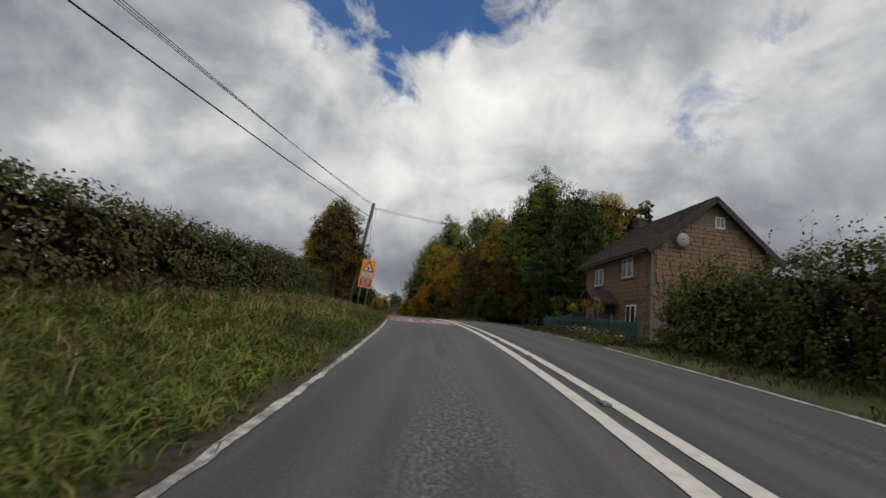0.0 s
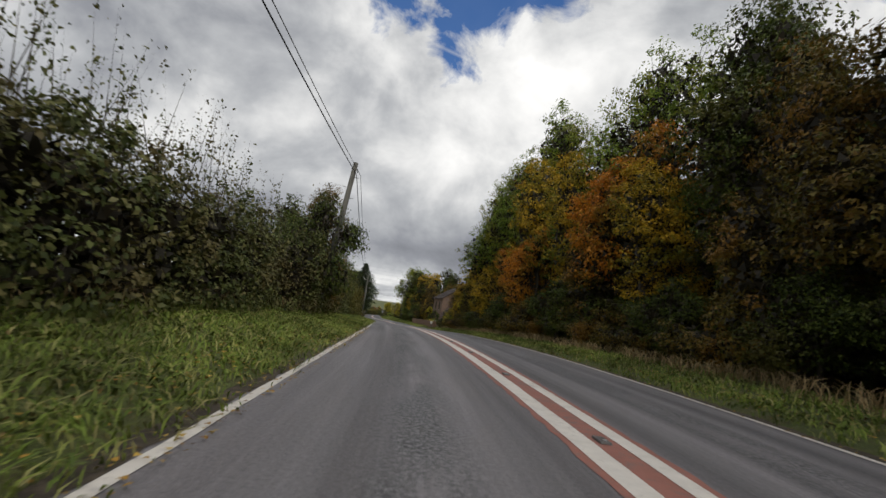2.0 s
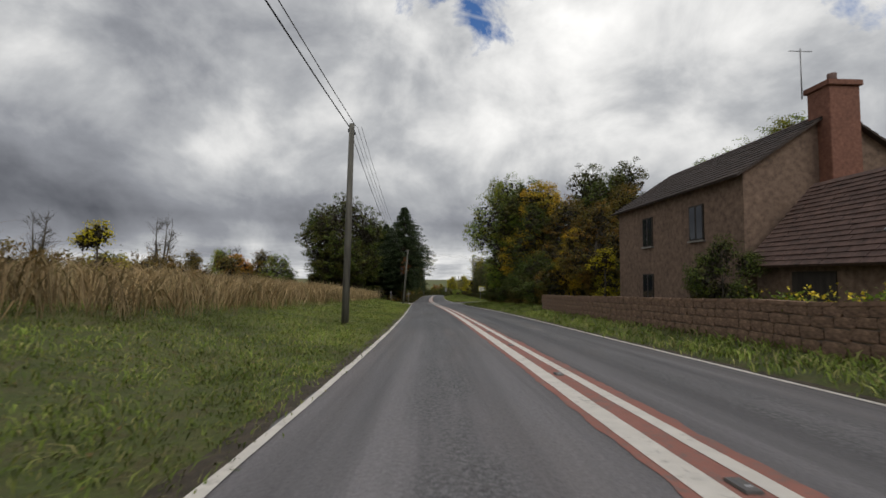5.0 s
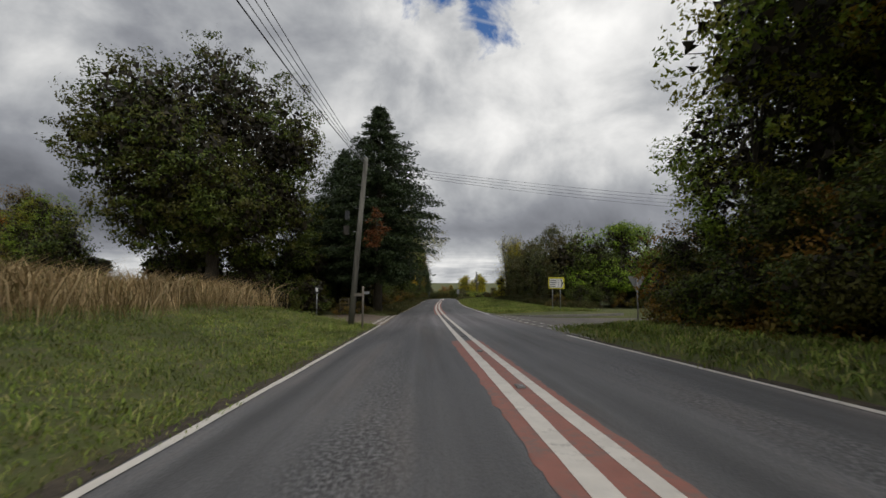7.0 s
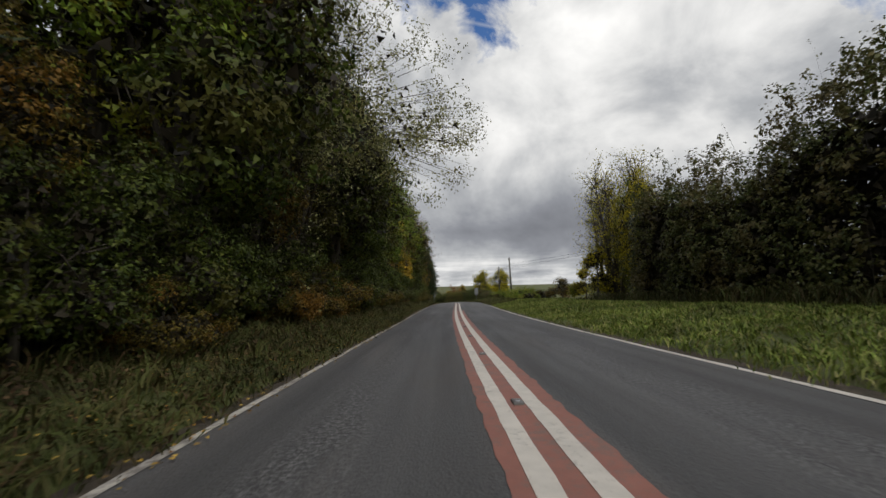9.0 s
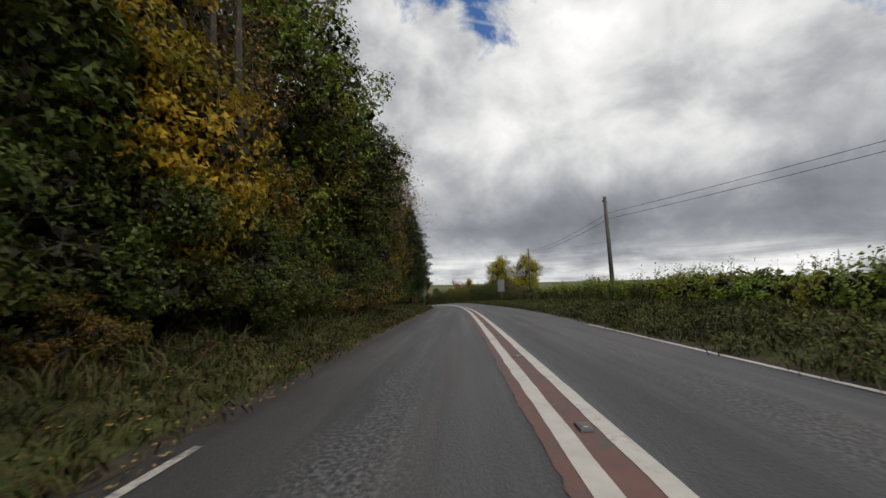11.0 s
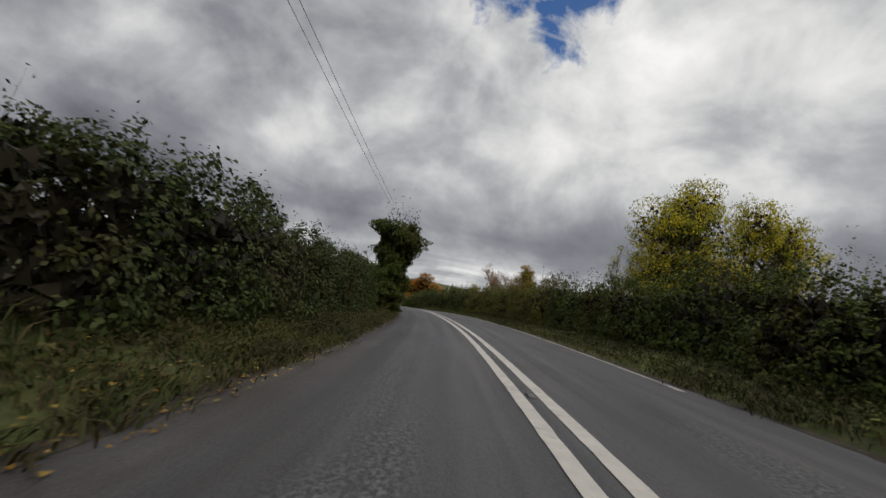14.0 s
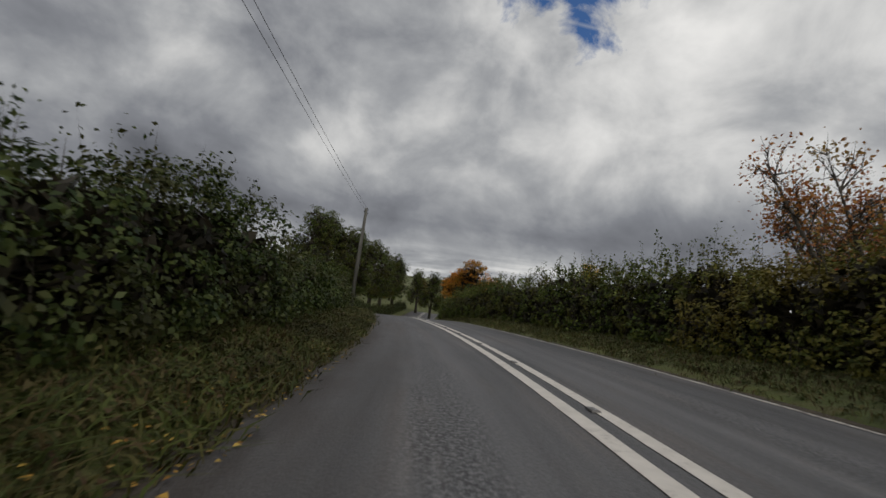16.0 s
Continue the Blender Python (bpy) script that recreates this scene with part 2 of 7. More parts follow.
def asphalt_mat(name, base, track=True):
    m = mat(name, base, 0.85)
    k = Net(m)
    uv = k.coord("UV")
    sepn = k.n.new("ShaderNodeSeparateXYZ")
    k.l.new(uv, sepn.inputs[0])
    lat = sepn.outputs[0]
    stone = k.add("ShaderNodeTexVoronoi", Scale=48.0)
    k.l.new(uv, stone.inputs["Vector"])
    grain = k.noise(uv, 28, 4, 0.7)
    patch = k.noise(k.coord("UV", (1.0, 0.10, 1.0)), 1.2, 6, 0.62)
    blot = k.noise(k.coord("UV", (1.0, 0.35, 1.0)), 0.55, 5, 0.62)
    brown = (base[0] * 1.12, base[1] * 1.0, base[2] * 0.92)
    c = k.ramp(patch, [(0.3, tuple(v * 0.62 for v in base)), (0.5, base), (0.7, tuple(v * 1.3 for v in brown))])
    c = k.mix(k.ramp(blot, [(0.45, 0.0), (0.62, 0.55)]), c, tuple(v * 0.62 for v in base))
    if track:
        # newer, darker surfacing past the junction; darker tone before the red panel and from 254
        along = sepn.outputs[1]
        far_s = k.math("MULTIPLY", k.math("MULTIPLY", k.math("SUBTRACT", along, 174.0), 0.2, True), k.math("MULTIPLY", k.math("SUBTRACT", 232.0, along), 0.06, True))
        near_s = k.math("MULTIPLY", k.math("SUBTRACT", 24.0, along), 0.5, True)
        c = k.mix(k.math("MULTIPLY", k.math("ADD", k.math("ADD", far_s, k.math("MULTIPLY", k.math("MULTIPLY", k.math("MULTIPLY", k.math("SUBTRACT", along, 254.0), 0.15, True), k.math("MULTIPLY", k.math("SUBTRACT", 290.0, along), 0.1, True)), 0.7)), near_s, True), 0.62), c, (base[0] * 0.45, base[1] * 0.45, base[2] * 0.45))
        # paler chippings between the red panel and the cottage, and a paler tone at the junction
        pale = k.math("MAXIMUM", k.math("MULTIPLY", k.math("MULTIPLY", k.math("SUBTRACT", along, 32.0), 0.15, True), k.math("MULTIPLY", k.math("SUBTRACT", 118.0, along), 0.06, True)), k.math("MULTIPLY", k.math("MULTIPLY", k.math("SUBTRACT", along, 156.0), 0.3, True), k.math("MULTIPLY", k.math("SUBTRACT", 173.0, along), 0.3, True)))
        c = k.mix(k.math("MULTIPLY", pale, 0.75), c, (base[0] * 1.6, base[1] * 1.5, base[2] * 1.53))
        # long streaks that follow the traffic
        streak = k.noise(k.coord("UV", (1.0, 0.018, 1.0)), 1.9, 5, 0.6)
        c = k.mix(0.8, c, k.ramp(streak, [(0.36, 0.52), (0.5, 0.92), (0.64, 1.4)]), "MULTIPLY")
    if track:
        # the worn strip between the wheel paths, with stones laid bare
        def band(at, half):
            return k.ramp(k.math("DIVIDE", k.math("ABSOLUTE", k.math("SUBTRACT", lat, at)), half), [(0.3, 1.0), (1.0, 0.0)])
        worn = k.math("ADD", band(-1.72, 0.55), k.math("MULTIPLY", band(1.75, 0.6), 0.8), True)
        where = k.ramp(k.noise(k.coord("UV", (1.0, 0.25, 1.0)), 1.6, 5, 0.7), [(0.36, 0.0), (0.55, 1.0)])
        bare = k.math("MULTIPLY", worn, where)
        spots = k.ramp(k.noise(uv, 21, 4, 0.75), [(0.42, tuple(v * 0.22 for v in base)), (0.50, tuple(v * 0.7 for v in base)), (0.60, tuple(v * 1.75 for v in base))])
        c = k.mix(k.math("MULTIPLY", bare, 0.85), c, spots)
        # earth trodden and washed over the left edge beside the wood and the last hedge
        washed = k.math("MULTIPLY", k.ramp(k.math("MULTIPLY", k.math("ADD", lat, 3.4), 0.66, True), [(0.0, 1.0), (0.45, 0.75), (1.0, 0.0)]), k.math("MULTIPLY", k.math("SUBTRACT", along, 205.0), 0.05, True))
        washed = k.math("MULTIPLY", washed, k.ramp(k.noise(k.coord("UV", (1.0, 0.3, 1.0)), 2.2, 6, 0.65), [(0.3, 0.35), (0.6, 1.0)]))
        c = k.mix(k.math("MULTIPLY", washed, 0.85), c, (0.05, 0.037, 0.028))
        # smooth tyre tracks, a little darker
        for at in (-2.55, -0.95, 0.9, 2.5):
            c = k.mix(k.math("MULTIPLY", band(at, 0.42), 0.35), c, tuple(v * 0.72 for v in base))
    c = k.mix(0.5, c, k.ramp(grain, [(0.35, 0.3), (0.65, 1.0)]), "MULTIPLY")
    k.colour(c)
    k.bump(k.math("ADD", stone.outputs[0], grain), 0.55, 0.012)
    k.rough(k.ramp(patch, [(0.3, 0.56), (0.7, 0.85)]))
    return m


ASPHALT = asphalt_mat("asphalt", (0.138, 0.134, 0.133))
SIDE_ASPHALT = asphalt_mat("side_asphalt", (0.17, 0.145, 0.12), False)


def worn_mat(name, base, under, hold=0.52):
    m = mat(name, base, 0.7)
    k = Net(m)
    o = k.coord("UV")
    wear = k.noise(o, 9, 7, 0.72)
    wide = k.noise(o, 1.3, 4, 0.6)
    f = k.ramp(k.math("ADD", k.math("MULTIPLY", wear, 0.6), k.math("MULTIPLY", wide, 0.4)), [(hold - 0.02, 0.0), (hold + 0.10, 1.0)])
    tint = k.ramp(k.noise(o, 4, 4), [(0.3, tuple(v * 0.82 for v in base)), (0.7, base)])
    k.colour(k.mix(f, tint, under))
    k.bump(k.noise(o, 60, 3), 0.3, 0.006)
    return m


LINE_WHITE = worn_mat("line_paint", (0.66, 0.61, 0.54), (0.32, 0.29, 0.26), 0.56)
LINE_FAINT = worn_mat("faint_line_paint", (0.52, 0.49, 0.44), (0.16, 0.14, 0.125), 0.43)
LINE_OLD = worn_mat("old_line_paint", (0.62, 0.58, 0.51), (0.2, 0.18, 0.165), 0.475)
RED_FAINT = worn_mat("faded_red_surfacing", (0.20, 0.095, 0.072), (0.105, 0.088, 0.078), 0.49)
RED_COAT = worn_mat("red_surfacing", (0.30, 0.12, 0.088), (0.17, 0.12, 0.10), 0.52)


def ground_mat():
    m = mat("grass_ground", (0.1, 0.12, 0.04), 0.95)
    k = Net(m)
    o = k.coord("Object")
    a = k.noise(o, 0.35, 5, 0.6)
    b = k.noise(o, 3.2, 6, 0.65)
    c = k.noise(o, 24, 4, 0.7)
    g = k.ramp(a, [(0.3, (0.058, 0.074, 0.017)), (0.5, (0.098, 0.118, 0.026)), (0.7, (0.155, 0.162, 0.04))])
    g = k.mix(k.ramp(b, [(0.45, 0.0), (0.66, 0.7)]), g, (0.13, 0.105, 0.045))
    g = k.mix(0.6, g, k.ramp(c, [(0.3, 0.35), (0.7, 1.15)]), "MULTIPLY")
    k.colour(g)
    k.bump(k.math("ADD", b, c), 0.8, 0.06)
    return m


GRASS_GROUND = ground_mat()
SOIL = mat("verge_soil", (0.09, 0.07, 0.05), 0.95)
_k = Net(SOIL)
_o = _k.coord("Object")
_k.colour(_k.ramp(_k.noise(_o, 7, 6, 0.7), [(0.3, (0.028, 0.022, 0.015)), (0.5, (0.06, 0.046, 0.03)), (0.72, (0.11, 0.085, 0.055))]))
_k.bump(_k.noise(_o, 30, 5, 0.7), 0.8, 0.03)

# ---- the ground and the road ----
# verge plan: s, rise of the bank on the left and over how many metres, the same on the right
VERGE = [(-60, 0.7, 4.5, 0.2, 3.0), (0, 0.7, 4.5, 0.2, 3.0), (24, 0.55, 4.0, 0.15, 4.0), (40, 0.45, 3.0, 0.2, 3.0), (85, 0.4, 3.0, 0.25, 3.0),
         (97, 0.9, 7.0, 0.25, 3.0), (125, 1.0, 8.0, 0.35, 3.0), (150, 0.9, 7.0, 0.3, 3.0), (159, 0.85, 5.5, 0.15, 5.0), (166, 0.15, 4.0, 0.15, 5.0), (178, 0.15, 3.0, 0.3, 5.0),
         (200, 0.3, 3.0, 0.45, 4.0), (240, 0.3, 3.0, 0.55, 3.0), (280, 0.35, 2.5, 0.5, 3.0), (420, 0.35, 2.5, 0.35, 3.0)]
VS = [v[0] for v in VERGE]
MOUTHS = [(164.0, 168.3, -60.0, 0.0), (157.5, 164.5, 0.0, 70.0), (98.0, 101.0, 0.0, 7.0), (25.0, 36.0, 0.0, 9.0)]


def smooth(a):
    a = min(max(a, 0.0), 1.0)
    return a * a * (3 - 2 * a)


def shoulder(s, side):
    """Asphalt beyond the edge line."""
    if side < 0:
        return 0.13 + 0.2 * smooth((s - 200) / 12)
    return 0.14 + 0.18 * smooth((s - 232) / 6) * smooth((292 - s) / 6)


def in_mouth(s, lat):
    """How far the ground is held level with the road for a side road or drive, 0 to 1."""
    w = 0.0
    for s0, s1, l0, l1 in MOUTHS:
        if l0 <= lat <= l1:
            w = max(w, smooth((s - s0 + 3) / 2.5) * smooth((s1 + 3 - s) / 2.5))
    return w


def ground_up(s, lat):
    """Height of the ground at (s, lat)."""
    q = min(max(s, S_FIRST), S_LAST)
    z, b = float(np.interp(q, SG, RZ)), float(np.interp(q, SG, RB))
    rl, dl, rr, dr = (float(np.interp(s, VS, [v[i] for v in VERGE])) for i in (1, 2, 3, 4))
    z -= min(0.05 * max(abs(lat) - 28, 0.0), 9.0)
    edge = lane_r(s) + shoulder(s, 1) if lat > 0 else lane_l(s) + shoulder(s, -1)
    d = abs(lat) - edge
    if d < 0:
        return z - lat * b - 0.05 - 0.05 * smooth(-d / 0.4)
    rise, run = (rr, dr) if lat > 0 else (rl, dl)
    base = z - math.copysign(edge, lat) * b
    hold = in_mouth(s, lat)
    lumps = 0.05 * noise.noise(Vector((s * 0.45, lat * 0.6, 3.0))) + 0.25 * noise.noise(Vector((s * 0.05, lat * 0.05, 7.0))) * smooth(d / 12)
    up = -0.05 + 0.10 * smooth(d / 0.35) + rise * smooth(d / run) + lumps * smooth(d / 1.0)
    return base + (up if d < 60 else up * max(0.0, 1 - (d - 60) / 200)) * (1 - hold) - 0.06 * hold


def place(s, lat, up=0.0):
    x, y, _, th, _ = axis(s)
    return Vector((x + lat * math.cos(th), y + lat * math.sin(th), ground_up(s, lat) + up))


def heading(s):
    return math.degrees(axis(s)[3])


def link(name, verts, faces, materials, uvs=None, slots=None, flat_shade=True):
    me = bpy.data.meshes.new(name)
    me.from_pydata(verts, [], faces)
    for m in materials if isinstance(materials, (list, tuple)) else [materials]:
        me.materials.append(m)
    if uvs is not None:
        lay = me.uv_layers.new(name="UVMap")
        idx = np.empty(len(me.loops), dtype=np.int32)
        me.loops.foreach_get("vertex_index", idx)
        lay.data.foreach_set("uv", np.asarray(uvs, dtype=np.float32)[idx].ravel())
    if slots is not None:
        me.polygons.foreach_set("material_index", np.asarray(slots, dtype=np.int32))
    if not flat_shade:
        me.polygons.foreach_set("use_smooth", np.ones(len(me.polygons), dtype=bool))
    me.update()
    return new(name, me)


def ground_sheet():
    rows = [-2500, -900, -350, -150, -80] + list(np.arange(-50, 424, 2.0)) + [430, 445, 470, 510, 580, 700, 900, 1300, 2000, 3200]
    half = [0, 1.5, 2.6, 2.9, 3.1, 3.3, 3.5, 3.7, 3.9, 4.15, 4.5, 4.9, 5.4, 6.2, 7.2, 8.4, 10, 12, 15, 19, 25, 35, 55, 90, 150, 280, 520, 1000, 2000, 3500]
    cols = [-h for h in half[:0:-1]] + half
    verts, faces = [], []
    for s in rows:
        x, y, z, th, b = axis(s)
        for d in cols:
            lat = d
            along = s - d * math.tan(th) * (1 if abs(d) < 60 else 60 / abs(d))
            g = ground_up(along, lat)
            far = max(abs(d) - 150, 0, s - 450, -150 - s)
            # low hills far away
            hill = 0.0
            if far > 0:
                hill = min(far / 900, 1.0) * (1 + 4 * noise.noise(Vector((d / 900, s / 1100, 1.5))))
            verts.append((x + d / math.cos(th), y, g + hill))
    w = len(cols)
    for i in range(len(rows) - 1):
        for j in range(w - 1):
            faces.append((i * w + j, i * w + j + 1, (i + 1) * w + j + 1, (i + 1) * w + j))
    ob = link("ground", verts, faces, GRASS_GROUND, flat_shade=False)
    return tagged(ob, "rough green verges and fields beside the road", "ground", kind="structure")


def strip(name, s0, s1, left, right, up, material, step=1.0, ragged=0.0, seed=0, thick=0.0):
    """A ribbon along the road from lateral left(s) to right(s)."""
    n = max(int((s1 - s0) / step), 1)
    lf = left if callable(left) else (lambda s: left)
    rf = right if callable(right) else (lambda s: right)
    verts, faces, uvs = [], [], []
    for i in range(n + 1):
        s = s0 + (s1 - s0) * i / n
        wob = (lambda k: ragged * (0.5 * noise.noise(Vector((s * 1.9, seed + k * 9.0, 0.5))) + 0.6 * noise.noise(Vector((s * 7.3, seed + k * 5.0, 2.5))))) if ragged else (lambda k: 0.0)
        a, b = lf(s) + wob(0), rf(s) + wob(1)
        m = 4 if b - a > 2 else 1
        for j in range(m + 1):
            lat = a + (b - a) * j / m
            verts.append(on_road(s, lat, up))
            uvs.append((lat, s))
    w = len(verts) // (n + 1)
    for i in range(n):
        for j in range(w - 1):
            faces.append((i * w + j, i * w + j + 1, (i + 1) * w + j + 1, (i + 1) * w + j))
    return link(name, verts, faces, material, uvs)


ground = ground_sheet()
road = tagged(strip("road", -60, 430, lambda s: -lane_l(s) - shoulder(s, -1), lambda s: lane_r(s) + shoulder(s, 1), 0.0, ASPHALT, 0.5, 0.08, 5), "worn grey asphalt carriageway with bare stones", "road", kind="structure")

# ---- road markings ----
def marking(name, s0, s1, a, b, material, label, up=0.008, ragged=0.0, step=1.0, category="road marking", seed=0):
    return tagged(strip(name, s0, s1, a, b, up, material, step, ragged, seed), label, category, kind="structure")


# red surfacing under and beside the centre lines
for s0, s1, a, b, paint in ((23.5, 112.0, -0.43, 0.40, RED_COAT), (112.0, 152.0, -0.45, 0.34, RED_COAT), (170.5, 213.0, -0.40, 0.40, RED_COAT), (213.0, 272.5, -0.40, 0.24, RED_FAINT)):
    marking("red_strip", s0, s1, a, b, paint, "faded red high-grip surfacing along the centre", 0.005, 0.055, 0.14, seed=3)
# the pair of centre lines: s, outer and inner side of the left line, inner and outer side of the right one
PAIR = [(-60, -0.36, -0.17, 0.04, 0.22), (12, -0.36, -0.17, 0.04, 0.22), (42, -0.345, -0.115, 0.135, 0.315), (82, -0.335, -0.11, 0.13, 0.285), (132, -0.335, -0.12, 0.06, 0.205), (146, -0.28, -0.10, 0.09, 0.24),
        (162, -0.20, -0.06, 0.155, 0.285), (182, -0.26, -0.10, 0.065, 0.23), (242, -0.28, -0.115, 0.115, 0.26), (282, -0.28, -0.105, 0.085, 0.265), (296, -0.27, -0.10, 0.09, 0.265), (312, -0.41, -0.21, -0.01, 0.165), (430, -0.34, -0.16, 0.02, 0.2)]


def pair(i):
    return lambda q: float(np.interp(q, [r[0] for r in PAIR], [r[i] for r in PAIR]))


marking("centre_line", -60, 430, pair(1), pair(2), LINE_WHITE, "worn white line of the double centre lines", 0.009, 0.014, 0.3, seed=7)
marking("centre_line", -60, 430, pair(3), pair(4), LINE_WHITE, "worn white line of the double centre lines", 0.009, 0.014, 0.3, seed=11)
marking("edge_line", -60, 20.5, lambda s: -lane_l(s) - 0.045, lambda s: -lane_l(s) + 0.04, LINE_OLD, "flaking white edge line beside the grass", 0.008, 0.04, 0.1)
marking("edge_line", 26.0, 160.5, lambda s: -lane_l(s) - 0.05, lambda s: -lane_l(s) + 0.05, LINE_WHITE, "white edge line beside the grass", 0.008, 0.02, 0.5)
marking("edge_line", 171.2, 208.0, lambda s: -lane_l(s) - 0.05, lambda s: -lane_l(s) + 0.05, LINE_OLD, "thin white edge line half under earth", 0.008, 0.03, 0.5)
for i in range(6):
    marking("edge_line", 208.6 + i * 2.6, 210.4 + i * 2.6, lambda s: -lane_l(s) - 0.04, lambda s: -lane_l(s) + 0.04, LINE_OLD, "broken remains of a white edge line", 0.008, 0.02, 0.5)
marking("edge_line", -60, 13.0, lambda s: lane_r(s) - 0.06, lambda s: lane_r(s) + 0.06, LINE_OLD, "worn white edge line beside the verge", 0.008, 0.02, 0.5)
for s0 in (15.0, 17.6, 20.2, 24.5, 28.0, 31.5, 35.0, 38.5):
    marking("edge_dash", s0, s0 + 1.7, lambda s: lane_r(s) - 0.05, lambda s: lane_r(s) + 0.05, LINE_OLD, "short worn white dash across the drive", 0.008, 0.02, 0.5)
marking("edge_line", 41.0, 95.5, lambda s: lane_r(s) - 0.05, lambda s: lane_r(s) + 0.05, LINE_WHITE, "white edge line beside the verge", 0.008, 0.02, 0.5)
for s0 in (96.2, 98.6, 101.0):
    marking("edge_dash", s0, s0 + 1.6, lambda s: lane_r(s) - 0.05, lambda s: lane_r(s) + 0.05, LINE_OLD, "short worn white dash across the drive", 0.008, 0.02, 0.5)
marking("edge_line", 103.5, 153.0, lambda s: lane_r(s) - 0.05, lambda s: lane_r(s) + 0.05, LINE_WHITE, "white edge line beside the verge", 0.008, 0.02, 0.5)
marking("edge_line", 168.5, 234.0, lambda s: lane_r(s) - 0.05, lambda s: lane_r(s) + 0.05, LINE_WHITE, "white edge line beside the grass", 0.008, 0.02, 0.5)
marking("edge_line", 288.0, 430.0, lambda s: lane_r(s) - 0.05, lambda s: lane_r(s) + 0.05, LINE_OLD, "faded white edge line beside the hedge", 0.008, 0.04, 0.5)
# red panels with the word
marking("red_panel", 19.2, 24.2, lambda s: -lane_l(s) + 0.02, -0.30, RED_COAT, "faded red road panel under the word", 0.0045, 0.05, 0.5)
marking("red_panel", 268.4, 273.0, 0.5, lambda s: lane_r(s) - 0.2, RED_FAINT, "faded red road panel under the word", 0.0045, 0.05, 0.5)


def stroke_text(word, s0, lat0, width, height, turn):
    """Painted letters from strokes, stretched along the road."""
    shapes = {
        "S": [[(1, .85), (.8, 1), (.2, 1), (0, .85), (0, .65), (.2, .52), (.8, .48), (1, .35), (1, .15), (.8, 0), (.2, 0), (0, .15)]],
        "L": [[(0, 1), (0, 0), (.9, 0)]],
        "O": [[(.25, 0), (0, .2), (0, .8), (.25, 1), (.75, 1), (1, .8), (1, .2), (.75, 0), (.25, 0)]],
        "W": [[(0, 1), (.25, 0), (.5, .75), (.75, 0), (1, 1)]],
    }
    n, gap = len(word), 0.26
    cw = width / (n + (n - 1) * gap)
    sgn = -1 if turn else 1
    for i, ch in enumerate(word):
        verts, faces, uvs = [], [], []
        for line in shapes[ch]:
            pts = [Vector((p[0] * cw, p[1] * height)) for p in line]
            for a, b in zip(pts, pts[1:]):
                d = (b - a).normalized()
                wx, wy = 0.065, 0.15
                nrm = Vector((-d.y * wx, d.x * wy))
                a2, b2 = a - d * 0.02, b + d * 0.02
                k = len(verts)
                for p in (a2 - nrm, b2 - nrm, b2 + nrm, a2 + nrm):
                    lat = lat0 + sgn * (i * cw * (1 + gap) + p.x)
                    s = s0 + sgn * p.y
                    verts.append(on_road(s, lat, 0.009 + 0.0004 * (k % 7)))
                    uvs.append((lat, s))
                faces.append((k, k + 1, k + 2, k + 3))
        ob = link("road_letter", verts, faces, LINE_FAINT if turn else LINE_OLD, uvs)
        tagged(ob, "worn white letter painted on red surfacing", "road marking", "letters on the road", "structure")


stroke_text("SLOW", 19.6, -2.95, 2.3, 3.4, False)
stroke_text("SLOW", 272.6, 2.75, 2.1, 3.8, True)

# ---- foliage ----
def leaf_mat(name, tones, patch=None, through_light=0.22):
    """Leaves that differ one by one, and in patches over a crown."""
    m = mat(name, tones[0], 0.5)
    k = Net(m)
    k.b.inputs["Specular IOR Level"].default_value = 0.18
    n = len(tones) - 1
    c = k.ramp(k.island(), [(i / n, t) for i, t in enumerate(tones)])
    if patch:
        f = k.ramp(k.noise(k.coord("Object"), 0.55, 3, 0.6), [(0.47, 0.0), (0.60, 0.85)])
        c = k.mix(f, c, patch)
    c = k.mix(0.55, c, k.ramp(k.object_random(), [(0.0, 0.7), (1.0, 1.15)]), "MULTIPLY")
    k.colour(c)
    tl = k.n.new("ShaderNodeBsdfTranslucent")
    k.l.new(c, tl.inputs[0])
    mx = k.n.new("ShaderNodeMixShader")
    mx.inputs[0].default_value = through_light
    k.l.new(k.b.outputs[0], mx.inputs[1])
    k.l.new(tl.outputs[0], mx.inputs[2])
    k.l.new(mx.outputs[0], k.n["Material Output"].inputs[0])
    return m


GREEN_DARK = leaf_mat("dark_green_leaves", [(0.022, 0.036, 0.006), (0.048, 0.070, 0.011), (0.084, 0.112, 0.018), (0.140, 0.164, 0.029)], (0.080, 0.070, 0.014))
GREEN_MID = leaf_mat("green_leaves", [(0.078, 0.126, 0.014), (0.156, 0.228, 0.026), (0.264, 0.348, 0.043)], (0.264, 0.240, 0.026))
OLIVE_GREEN = leaf_mat("olive_green_leaves", [(0.04, 0.052, 0.01), (0.085, 0.098, 0.017), (0.145, 0.145, 0.028), (0.22, 0.19, 0.04)], (0.16, 0.12, 0.025))
GREEN_BRIGHT = leaf_mat("bright_green_leaves", [(0.085, 0.15, 0.012), (0.18, 0.28, 0.022), (0.31, 0.42, 0.042)])
HEDGE_DEEP = leaf_mat("deep_green_hedge_leaves", [(0.016, 0.027, 0.007), (0.034, 0.053, 0.012), (0.060, 0.084, 0.019), (0.100, 0.116, 0.032)], (0.060, 0.056, 0.018))
HEDGE_LEAF = leaf_mat("hedge_leaves", [(0.036, 0.049, 0.014), (0.074, 0.090, 0.024), (0.118, 0.133, 0.038), (0.179, 0.163, 0.061)], (0.129, 0.099, 0.038))
